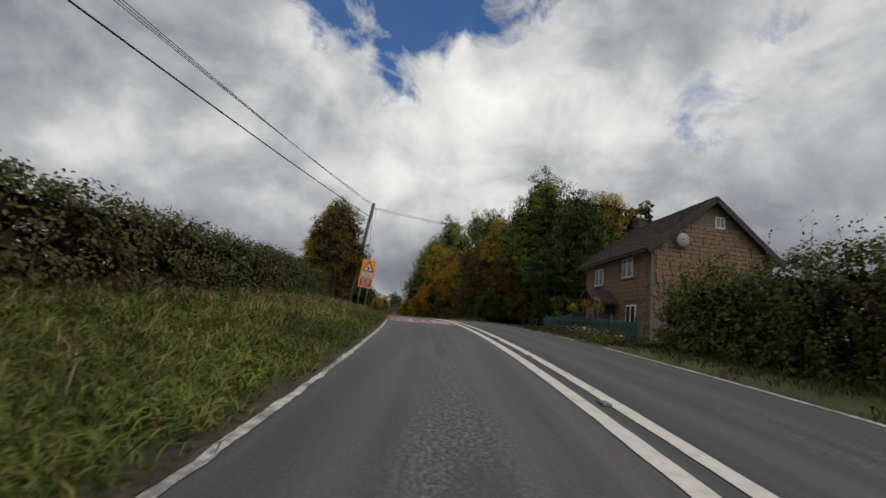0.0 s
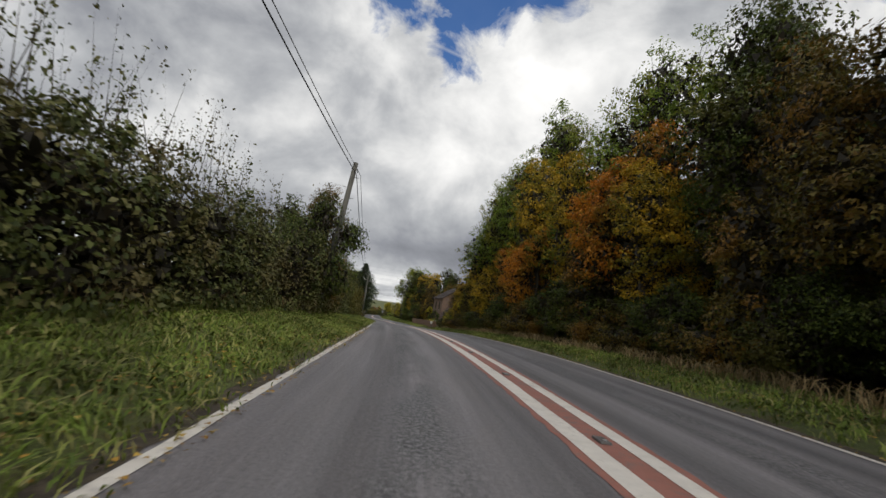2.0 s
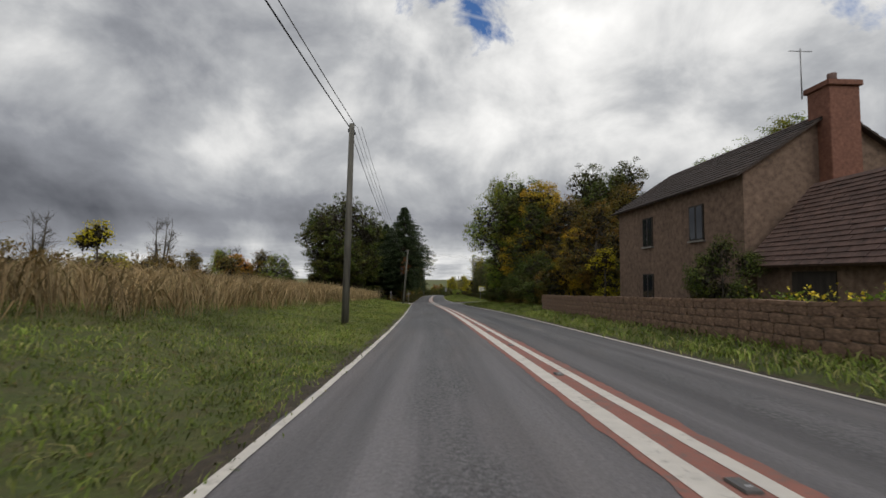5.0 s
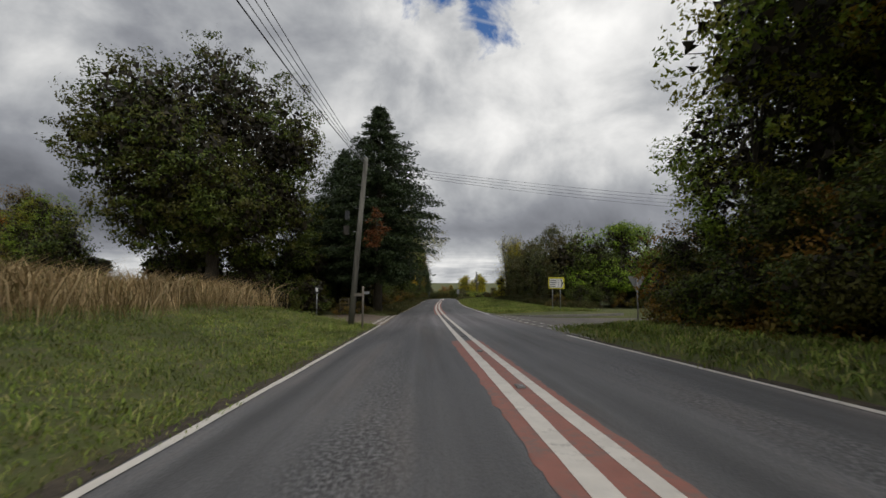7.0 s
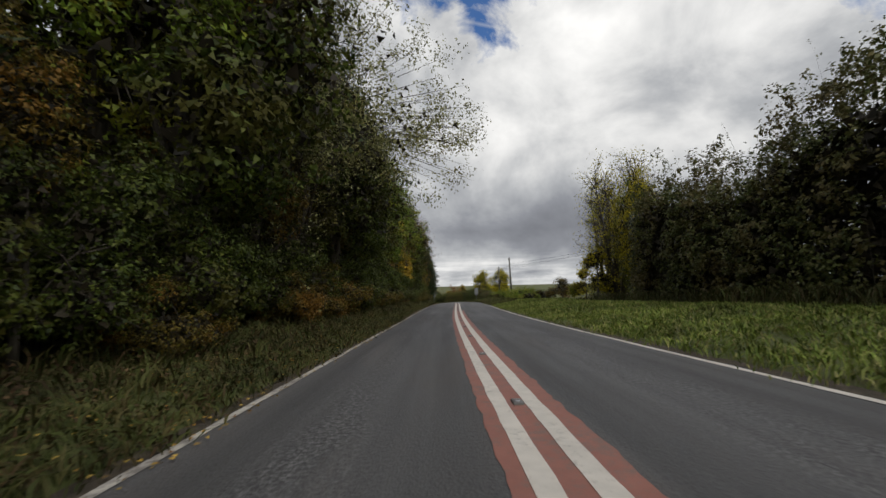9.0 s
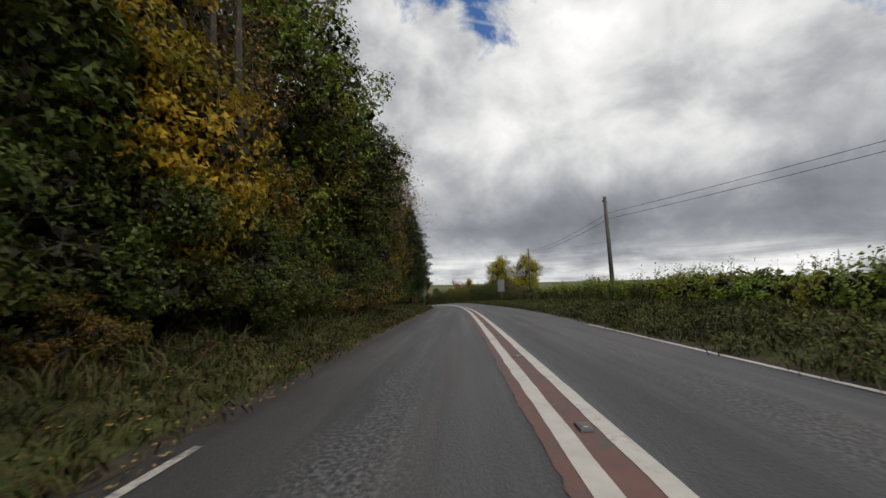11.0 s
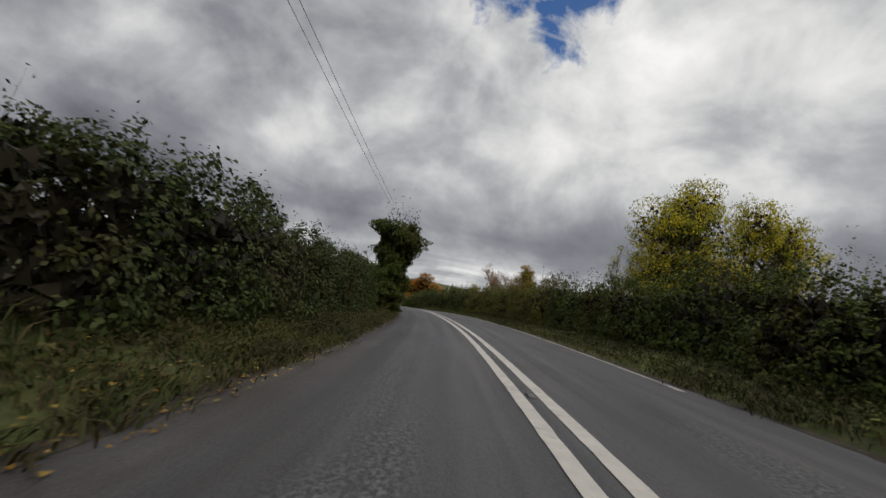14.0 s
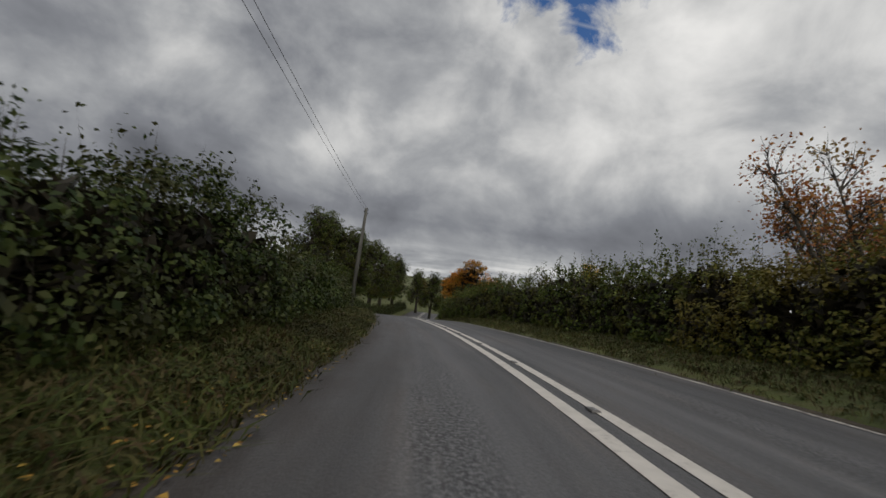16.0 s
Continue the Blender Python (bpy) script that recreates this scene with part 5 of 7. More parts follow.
hedge("rough weeds behind the low field hedge", 224, 284, 8.6, 1.8, 0.75, GREEN_DARK, 76, 30, 0.24, 0.4, name="undergrowth", category="undergrowth")

# ---- materials of built things ----
def grained(name, dark, light, scale=6.0, rough=0.8, metal=0.0, stretch=(1, 1, 1), bump=0.3):
    m = mat(name, light, rough, metal)
    k = Net(m)
    o = k.coord("Object", stretch)
    a = k.noise(o, scale, 6, 0.65)
    b = k.noise(o, scale * 0.17, 3, 0.6)
    c = k.ramp(a, [(0.3, dark), (0.7, light)])
    c = k.mix(0.45, c, k.ramp(b, [(0.3, 0.55), (0.7, 1.0)]), "MULTIPLY")
    c = k.mix(0.3, c, k.ramp(k.object_random(), [(0.0, 0.55), (1.0, 1.0)]), "MULTIPLY")
    k.colour(c)
    k.bump(a, bump, 0.02)
    return m


POLE_WOOD = grained("weathered_pole", (0.06, 0.055, 0.045), (0.19, 0.18, 0.15), 9, 0.9, 0, (1, 1, 0.08))
WIRE = mat("cable_black", (0.012, 0.012, 0.013), 0.6)
WIRE_GREY = mat("cable_grey", (0.07, 0.07, 0.075), 0.6)
STEEL = grained("galvanised_steel", (0.2, 0.2, 0.2), (0.33, 0.33, 0.33), 12, 0.5, 0.6)
SIGN_GREY = grained("sign_back", (0.20, 0.205, 0.20), (0.33, 0.335, 0.33), 5, 0.6, 0.2)
SIGN_YELLOW = grained("sign_orange_yellow", (0.80, 0.30, 0.002), (0.92, 0.37, 0.004), 4, 0.7, 0, (1, 1, 1), 0.02)
SIGN_LIME = grained("sign_lime_yellow", (0.55, 0.50, 0.02), (0.7, 0.66, 0.03), 4, 0.45, 0, (1, 1, 1), 0.02)
SIGN_RED = grained("sign_red", (0.35, 0.035, 0.025), (0.5, 0.05, 0.035), 5, 0.45, 0, (1, 1, 1), 0.02)
SIGN_WHITE = grained("sign_white", (0.58, 0.57, 0.55), (0.75, 0.74, 0.72), 4, 0.45, 0, (1, 1, 1), 0.02)
SIGN_BLACK = mat("sign_black", (0.015, 0.015, 0.017), 0.5)
STONE = grained("brown_sandstone", (0.09, 0.052, 0.034), (0.36, 0.225, 0.145), 3.5, 0.92, 0, (1, 1, 1), 0.6)
MORTAR = grained("old_mortar", (0.10, 0.078, 0.06), (0.23, 0.18, 0.14), 12, 0.95)
RENDER_PINK = grained("brown_buff_stone", (0.11, 0.07, 0.048), (0.30, 0.20, 0.14), 5, 0.92, 0, (1, 1, 1), 0.6)
BRICK_DARK = grained("sooty_brick", (0.035, 0.022, 0.018), (0.10, 0.06, 0.045), 9, 0.9)
BRICK = grained("old_red_brick", (0.15, 0.06, 0.04), (0.30, 0.135, 0.085), 9, 0.9)
SLATE = grained("grey_brown_slate", (0.035, 0.026, 0.022), (0.085, 0.06, 0.048), 4, 0.95, 0, (1, 1, 1), 0.4)
CLAY_TILE = grained("brown_clay_tile", (0.06, 0.036, 0.029), (0.155, 0.09, 0.07), 4, 0.85, 0, (1, 1, 1), 0.4)
OLD_WOOD = grained("grey_weathered_wood", (0.10, 0.085, 0.065), (0.24, 0.21, 0.17), 10, 0.9, 0, (1, 1, 0.15))
DARK_WOOD = grained("dark_stained_wood", (0.02, 0.016, 0.013), (0.06, 0.047, 0.036), 10, 0.8, 0, (1, 1, 0.15))
TEAL = grained("teal_painted_wood", (0.006, 0.045, 0.038), (0.012, 0.085, 0.07), 6, 0.6)
FRAME_WHITE = mat("white_window_paint", (0.7, 0.7, 0.68), 0.5)
CONCRETE = grained("kerb_concrete", (0.17, 0.16, 0.14), (0.33, 0.31, 0.28), 8, 0.9)
GRAVEL = asphalt_mat("gravel_drive", (0.20, 0.155, 0.115), False)
RUSTY_RAIL = grained("mossy_rusty_rail", (0.06, 0.05, 0.03), (0.16, 0.13, 0.075), 9, 0.85)
GLASS = mat("window_glass", (0.02, 0.022, 0.025), 0.04)
GLASS.node_tree.nodes["Principled BSDF"].inputs["Specular IOR Level"].default_value = 0.9
# curtain cloth; also the painted reflection on the roof window
CURTAIN_SHEEN = grained("pale_curtain_and_painted_sheen", (0.3, 0.29, 0.27), (0.45, 0.44, 0.42), 4, 0.9, 0, (6, 6, 1))
PETAL_YELLOW = mat("yellow_flowers", (0.7, 0.52, 0.02), 0.6)
PETAL_RED = mat("red_flowers", (0.45, 0.03, 0.035), 0.6)
PETAL_WHITE = mat("white_flowers", (0.7, 0.68, 0.66), 0.6)
STUD_BODY = mat("stud_iron", (0.16, 0.15, 0.14), 0.5, 0.6)
STUD_EYE = mat("stud_reflector", (0.6, 0.6, 0.62), 0.15)


def box(verts, faces, x0, x1, y0, y1, z0, z1):
    k = len(verts)
    verts += [(x0, y0, z0), (x1, y0, z0), (x1, y1, z0), (x0, y1, z0), (x0, y0, z1), (x1, y0, z1), (x1, y1, z1), (x0, y1, z1)]
    faces += [(k, k + 3, k + 2, k + 1), (k + 4, k + 5, k + 6, k + 7), (k, k + 1, k + 5, k + 4), (k + 1, k + 2, k + 6, k + 5), (k + 2, k + 3, k + 7, k + 6), (k + 3, k, k + 4, k + 7)]


def block(name, x0, x1, y0, y1, z0, z1, material, parent=None, label="", bevel=0.0):
    bm = bmesh.new()
    verts, faces = [], []
    box(verts, faces, x0, x1, y0, y1, z0, z1)
    vs = [bm.verts.new(v) for v in verts]
    for f in faces:
        bm.faces.new([vs[i] for i in f])
    if bevel:
        bmesh.ops.bevel(bm, geom=list(bm.edges), offset=bevel, segments=2, affect="EDGES")
    me = bpy.data.meshes.new(name)
    bm.to_mesh(me)
    bm.free()
    me.materials.append(material)
    ob = new(name, me)
    return under(ob, parent, label) if parent else ob


def panel(name, outline, y, thick, material, parent, label=""):
    """An upright plate with its outline in x, z, its face towards -y."""
    n = len(outline)
    verts = [(x, y, z) for x, z in outline] + [(x, y + thick, z) for x, z in outline]
    faces = [tuple(range(n)), tuple(range(2 * n - 1, n - 1, -1))] + [((i + 1) % n, i, n + i, n + (i + 1) % n) for i in range(n)]
    return solid(name, verts, faces, material, parent, label, False)


def rounded(x0, x1, z0, z1, r, n=4):
    out = []
    for cx, cz, a0 in ((x1 - r, z0 + r, -90), (x1 - r, z1 - r, 0), (x0 + r, z1 - r, 90), (x0 + r, z0 + r, 180)):
        for i in range(n + 1):
            a = radians(a0 + 90 * i / n)
            out.append((cx + r * math.cos(a), cz + r * math.sin(a)))
    return out


def words(text, size, x, y, z, material, parent, label="", wide=1.0):
    """Flat lettering facing -y, its middle at x, z."""
    cu = bpy.data.curves.new("lettering", "FONT")
    cu.body, cu.size, cu.align_x, cu.align_y, cu.extrude = text, size, "CENTER", "CENTER", 0.001
    tmp = new("lettering", cu)
    me = bpy.data.meshes.new_from_object(tmp.evaluated_get(bpy.context.evaluated_depsgraph_get()))
    bpy.data.objects.remove(tmp)
    me.materials.clear()
    me.materials.append(material)
    me.transform(pose(x, y, z, 90, 0, 0) @ Matrix.Diagonal((wide, 1, 1, 1)))
    return under(new("lettering", me), parent, label)


def post(name, x, y, z0, z1, r, material, parent, label="", lean=(0, 0), sides=10):
    verts, faces = [], []
    tube(verts, faces, [(x, y, z0), (x + lean[0], y + lean[1], z1)], [r, r], sides)
    return solid(name, verts, faces, material, parent, label)


def facing(s, lat, turn=0.0, up=0.0):
    """A pose on the ground whose -y faces the oncoming camera."""
    p = place(s, lat, up)
    return pose(p.x, p.y, p.z, 0, 0, heading(s) + turn)


# ---- telegraph poles and wires ----
def telegraph_pole(s, lat, top, lean=(0.0, 0.0), label="weathered wooden telegraph pole with climbing steps", steps=True, boxes=False):
    root = tagged(group_at("telegraph_pole", facing(s, lat)), label, "pole", "telegraph poles")
    verts, faces = [], []
    h = on_road(s, lat, top).z - place(s, lat).z
    tube(verts, faces, [(0, 0, -0.4), (lean[0] * 0.5, lean[1] * 0.5, h * 0.5), (lean[0], lean[1], h)], [0.135, 0.115, 0.095], 12)
    solid("shaft", verts, faces, POLE_WOOD, root)
    if steps:
        for i in range(6):
            f = 0.55 + 0.07 * i
            x, y, z = lean[0] * f, lean[1] * f, h * f
            sd = 1 if i % 2 else -1
            post("step", x + sd * 0.10, y, z, z + 0.012, 0.012, STEEL, root, "", (sd * 0.16, 0), 6)
    for i in range(2):
        block("insulator", lean[0] - 0.14 + 0.24 * i, lean[0] - 0.10 + 0.24 * i, lean[1] - 0.03, lean[1] + 0.03, h - 0.30 - 0.1 * i, h - 0.18 - 0.1 * i, SIGN_BLACK, root, "small dark wire bracket", 0.008)
    if boxes:
        block("junction_box", -0.30, -0.12, -0.10, 0.06, h * 0.62, h * 0.66 + 0.1, SIGN_BLACK, root, "small black junction box", 0.01)
        block("junction_box", -0.34, -0.13, -0.12, 0.08, h * 0.53, h * 0.57 + 0.1, DARK_WOOD, root, "small dark junction box", 0.01)
    return root


telegraph_pole(-16, -9.0, 6.4)
telegraph_pole(27.8, -5.9, 6.9, (0.75, 0.0), "leaning wooden telegraph pole behind the warning sign")
telegraph_pole(58, -5.1, 6.6, (0.55, 0.0))
telegraph_pole(116, -4.9, 7.4, (0.1, 0.0), "weathered telegraph pole on the grass bank", False)
telegraph_pole(159, -4.25, 7.3, (0.55, 0.0), "tall telegraph pole with two junction boxes", True, True)
telegraph_pole(246, 8.1, 6.5, (-0.25, 0.0), "dark telegraph pole at the field's edge", False)
telegraph_pole(290, 12.5, 8.0, (-0.1, 0.0), "dark telegraph pole behind the hedge", False)
telegraph_pole(350, -4.7, 6.9, (0.2, 0.0), "telegraph pole above the roadside hedge", False)
telegraph_pole(405, 18.0, 10.5, (0.0, 0.0), "far telegraph pole beyond the orange tree", False)


def wire(a, b, sag, r=0.008, material=WIRE_GREY, label="thin grey overhead wire"):
    verts, faces = [], []
    pts = []
    for i in range(15):
        t = i / 14
        p = a.lerp(b, t)
        p.z -= sag * 4 * t * (1 - t)
        pts.append(p)
    tube(verts, faces, pts, [r] * 15, 4)
    ob = solid("overhead_wire", verts, faces, material)
    tagged(ob, label, "wire", "overhead wires")


P = on_road
wire(P(-16, -8.9, 6.2), P(27.8, -5.3, 6.0), 0.35, 0.02, WIRE, "thick black overhead cable")
for i in range(3):
    wire(P(-16, -8.5 + 0.3 * i, 6.4), P(27.8, -5.1 + 0.05 * i, 6.8 - 0.12 * i), 0.5, 0.008)
for i in range(2):
    wire(P(27.8, -5.15 + 0.2 * i, 6.6), P(58, -4.45 + 0.16 * i, 6.1), 0.35, 0.010 + 0.006 * (i == 0), WIRE if i == 0 else WIRE_GREY)
    wire(P(58, -4.45 + 0.16 * i, 6.1), P(116, -4.9 + 0.25 * i, 7.3), 1.15, 0.012 + 0.006 * (i == 0), WIRE if i == 0 else WIRE_GREY)
for i in range(4):
    wire(P(116, -4.9 + 0.15 * i, 7.3), P(159, -3.85 + 0.09 * i, 7.1 - 0.05 * i), 1.5 - 0.12 * i, 0.013 if i == 0 else 0.008, WIRE if i == 0 else WIRE_GREY)
for i in range(2):
    wire(P(27.8, -5.0, 6.6 - 0.1 * i), P(35, 14, 6.9 - 0.1 * i), 0.25, 0.012, WIRE, "black service wire across the road")
for i in range(4):
    wire(P(159, -3.7, 7.05 - 0.10 * i), P(165 + 0.6 * i, 24, 6.0 - 0.12 * i), 0.35, 0.007, WIRE, "black wire crossing the junction")
wire(P(159, -3.7, 6.9), P(186, -9.5, 6.5), 0.4, 0.009)
for i in range(2):
    wire(P(246, 8.05, 5.2 + 0.35 * i), P(290, 12.4, 7.3 + 0.3 * i), 0.45, 0.012, WIRE, "thin dark wire beside the field")
    wire(P(246, 8.05, 5.2 + 0.35 * i), P(205, 26, 6.5 + 0.3 * i), 0.45, 0.011, WIRE, "thin dark wire beside the field")
    wire(P(290, 12.4, 7.3 + 0.3 * i), P(318, 45, 12 + 0.3 * i), 0.5, 0.011, WIRE, "thin dark wire beside the field")
    wire(P(262, -4.4 + 0.25 * i, 6.9), P(306.5, -4.1 + 0.2 * i, 5.7), 0.25, 0.006, WIRE_GREY)
    wire(P(306.5, -4.1 + 0.2 * i, 5.7), P(350, -4.5 + 0.2 * i, 6.7), 0.4, 0.006, WIRE_GREY)


# ---- signs ----
def warning_sign():
    root = tagged(group_at("warning_sign", facing(25.1, -4.98, 4) @ pose(0, 0, 0.3, 0, 4, 0)), "leaning yellow crossroads warning sign on two posts", "road sign")
    for x in (-0.2, 0.2):
        post("post", x, 0.05, -0.7, 2.2, 0.035, STEEL, root, "grey steel post")
    board = panel("board", rounded(-0.375, 0.375, 0.92, 2.48, 0.03), 0.0, 0.02, SIGN_YELLOW, root, "amber yellow backing board")
    panel("triangle", [(-0.315, 1.82), (0.315, 1.82), (0.34, 1.85), (0.03, 2.40), (-0.03, 2.40), (-0.34, 1.85)], -0.006, 0.004, SIGN_RED, board, "red warning triangle")
    panel("triangle_field", [(-0.225, 1.885), (0.225, 1.885), (0.0, 2.285)], -0.010, 0.003, SIGN_WHITE, board, "white middle of the triangle")
    panel("symbol", [(-0.035, 1.91), (0.035, 1.91), (0.035, 1.99), (0.115, 1.99), (0.115, 2.03), (0.035, 2.03), (0.035, 2.10), (0.0, 2.14), (-0.035, 2.10), (-0.035, 2.05), (-0.10, 2.05), (-0.10, 2.01), (-0.035, 2.01)], -0.014, 0.003, SIGN_BLACK, board, "black staggered junction symbol")
    panel("distance_border", rounded(-0.30, 0.30, 1.53, 1.76, 0.03), -0.006, 0.004, SIGN_BLACK, board)
    panel("distance_plate", rounded(-0.285, 0.285, 1.545, 1.745, 0.025), -0.010, 0.003, SIGN_WHITE, board, "white distance plate")
    words("170 yds", 0.15, 0, -0.015, 1.645, SIGN_BLACK, board, "black distance lettering")
    panel("plate_border", rounded(-0.345, 0.345, 0.96, 1.48, 0.02), -0.006, 0.004, SIGN_WHITE, board)
    panel("red_plate", rounded(-0.325, 0.325, 0.98, 1.46, 0.015), -0.010, 0.003, SIGN_RED, board, "red plate with white words")
    for i, w in enumerate(("REDUCE", "SPEED", "NOW")):
        words(w, 0.155, 0, -0.015, 1.375 - 0.15 * i, SIGN_WHITE, board, "white capital lettering")
    return root


warning_sign()


def direction_sign():
    root = tagged(group_at("direction_sign", facing(170, 7.85, 0, 0.2)), "white direction sign with yellow edge and black chevron", "road sign")
    for x in (-0.27, 0.27):
        post("post", x, 0.04, -0.6, 2.0, 0.03, STEEL, root, "thin grey steel post")
    board = panel("board", rounded(-0.55, 0.55, 1.28, 2.06, 0.02), 0.0, 0.02, SIGN_LIME, root, "lime yellow backing board")
    panel("border", [(-0.49, 1.33), (0.40, 1.33), (0.51, 1.65), (0.40, 1.97), (-0.49, 1.97)], -0.005, 0.004, SIGN_BLACK, board)
    panel("field", [(-0.47, 1.35), (0.385, 1.35), (0.487, 1.65), (0.385, 1.95), (-0.47, 1.95)], -0.009, 0.003, SIGN_WHITE, board, "white sign face")
    panel("chevron", [(0.27, 1.40), (0.35, 1.40), (0.45, 1.65), (0.35, 1.90), (0.27, 1.90), (0.37, 1.65)], -0.013, 0.003, SIGN_BLACK, board, "black chevron")
    for i in range(4):
        w = (0.38, 0.34, 0.42, 0.40)[i]
        panel("name_bar", [(-0.43, 1.42 + 0.13 * i), (-0.43 + w, 1.42 + 0.13 * i), (-0.43 + w, 1.47 + 0.13 * i), (-0.43, 1.47 + 0.13 * i)], -0.013, 0.002, SIGN_BLACK, board)
        panel("number_bar", [(0.12, 1.42 + 0.13 * i), (0.17, 1.42 + 0.13 * i), (0.17, 1.48 + 0.13 * i), (0.12, 1.48 + 0.13 * i)], -0.013, 0.002, SIGN_BLACK, board)


direction_sign()


def sign_back(s, lat, w, h, z0, label, turn=0.0):
    root = tagged(group_at("road_sign", facing(s, lat, turn)), label, "road sign")
    post("post", 0, -0.05, -0.3, z0 + h * 0.97, 0.04, STEEL, root, "grey steel post")
    b = panel("board", rounded(-w / 2, w / 2, z0, z0 + h, 0.04), 0.0, 0.02, SIGN_GREY, root, "plain grey back of the board")
    for f in (0.06, 0.5, 0.93):
        block("rail", -w / 2 + 0.03, w / 2 - 0.03, -0.03, -0.002, z0 + h * f, z0 + h * f + 0.035, STEEL, b)
    return root


sign_back(269, 4.38, 0.74, 1.36, 1.3, "tall grey road sign seen from behind", 6)
sign_back(267.4, -4.05, 0.55, 1.1, 1.3, "grey road sign seen from behind in the trees", -8)
gw = tagged(group_at("give_way_sign", facing(161.0, 9.1)), "grey triangular sign seen from behind", "road sign")
post("post", 0, -0.04, -0.2, 2.2, 0.035, STEEL, gw, "grey steel post")
panel("board", [(0, 1.45), (0.42, 2.15), (0.40, 2.2), (-0.40, 2.2), (-0.42, 2.15)], 0.0, 0.015, SIGN_GREY, gw, "plain grey triangular back")
fp = tagged(group_at("finger_post", facing(157.6, -3.55)), "wooden finger post with two pale arms", "signpost")
post("post", 0, 0, -0.3, 1.65, 0.04, OLD_WOOD, fp, "weathered wooden post")
panel("arm", rounded(-0.34, -0.02, 1.26, 1.38, 0.02), -0.06, 0.03, OLD_WOOD, fp, "pale weathered arm")
panel("arm", rounded(-0.02, 0.24, 1.34, 1.45, 0.02), 0.03, 0.03, SIGN_GREY, fp, "pale grey arm")
mk = tagged(group_at("marker_post", facing(160, -5.9)), "thin post with a small dark plate", "signpost")
post("post", 0, 0, -0.3, 1.25, 0.025, STEEL, mk, "thin grey post")
panel("plate", rounded(-0.10, 0.10, 1.0, 1.32, 0.02), -0.04, 0.015, SIGN_BLACK, mk, "small dark plate")
panel("plate_mark", rounded(-0.05, 0.05, 1.08, 1.24, 0.01), -0.046, 0.004, SIGN_WHITE, mk)


# ---- road studs ----
def road_stud():
    root = tagged(group_at("road_stud"), "worn iron road stud between the white lines", "road stud", "road studs")
    verts, faces = [], []
    for a, b, z in ((0.055, 0.105, 0.0), (0.05, 0.10, 0.018), (0.028, 0.05, 0.026)):
        verts += [(-a, -b, z), (a, -b, z), (a, b, z), (-a, b, z)]
    for r in range(2):
        for i in range(4):
            faces.append((r * 4 + i, r * 4 + (i + 1) % 4, r * 4 + 4 + (i + 1) % 4, r * 4 + 4 + i))
    faces.append((8, 9, 10, 11))
    solid("casting", verts, faces, STUD_BODY, root, "", False)
    block("reflector", -0.02, 0.02, -0.058, -0.045, 0.014, 0.028, STUD_EYE, root, "small pale reflector")
    return root


def stud_pose(s):
    p = on_road(s, 0.0, 0.008)
    return pose(p.x, p.y, p.z, math.degrees(math.atan(float(np.interp(s, KS, SLOPE)))), 0, heading(s))


stud = road_stud()
stud.matrix_basis = stud_pose(-2.6)
for i in range(1, 96):
    copy_thing(stud, stud_pose(-2.6 + 3.9 * i))


# ---- side roads, drives, kerbs ----
def apron(name, near, far, material, label, up=0.03, n=26):
    """A side road between two edges, each a list of (s, lat)."""
    def along(line, t):
        k = t * (len(line) - 1)
        i = min(int(k), len(line) - 2)
        u = k - i
        p = [np.array(line[min(max(j, 0), len(line) - 1)], float) for j in (i - 1, i, i + 1, i + 2)]
        return 0.5 * (2 * p[1] + (p[2] - p[0]) * u + (2 * p[0] - 5 * p[1] + 4 * p[2] - p[3]) * u * u + (3 * p[1] - p[0] - 3 * p[2] + p[3]) * u**3)
    verts, faces, uvs = [], [], []
    w = 9
    for i in range(n + 1):
        a, b = along(near, i / n), along(far, i / n)
        for j in range(w + 1):
            s, lat = a + (b - a) * j / w
            g = place(s, lat)
            flat_z = on_road(s, max(min(lat, lane_r(s)), -lane_l(s))).z
            blend = smooth((abs(lat) - 3.2) / 3.0)
            g.z = (flat_z + 0.004) * (1 - blend) + (g.z + up) * blend
            verts.append(g)
            uvs.append((lat, s))
    for i in range(n):
        for j in range(w):
            faces.append((i * (w + 1) + j, (i + 1) * (w + 1) + j, (i + 1) * (w + 1) + j + 1, i * (w + 1) + j + 1))
    return tagged(link(name, verts, faces, material, uvs, None, False), label, "side road", kind="structure")


apron("side_road", [(152.5, 3.15), (155.2, 3.6), (157.6, 5.2), (158.6, 8.0), (159.2, 14.0), (160.0, 40.0)], [(169.0, 3.1), (167.0, 3.6), (165.2, 5.2), (164.7, 8.0), (164.6, 14.0), (166.0, 40.0)], SIDE_ASPHALT, "worn grey side road joining the main road")
apron("side_lane", [(160.4, -3.0), (161.4, -4.2), (161.8, -6.0), (161.0, -10.0), (158.0, -18.0), (152.0, -30.0)], [(172.4, -3.05), (171.2, -4.2), (170.2, -6.0), (169.0, -10.0), (164.0, -18.0), (157.0, -30.0)], GRAVEL, "dusty brown lane running in under the trees", 0.05)
apron("cottage_drive", [(96.6, 3.15), (97.0, 4.0), (97.4, 5.6), (97.6, 7.5)], [(104.0, 3.15), (102.2, 4.0), (100.6, 5.2), (100.4, 7.5)], GRAVEL, "pale tarmac drive to the cottage gate")
apron("house_forecourt", [(22.0, 3.2), (22.6, 4.2), (23.4, 5.6), (24.0, 7.5)], [(40.0, 3.2), (38.5, 4.0), (37.0, 5.0), (36.0, 6.0)], GRAVEL, "pale gravel forecourt beside the house")
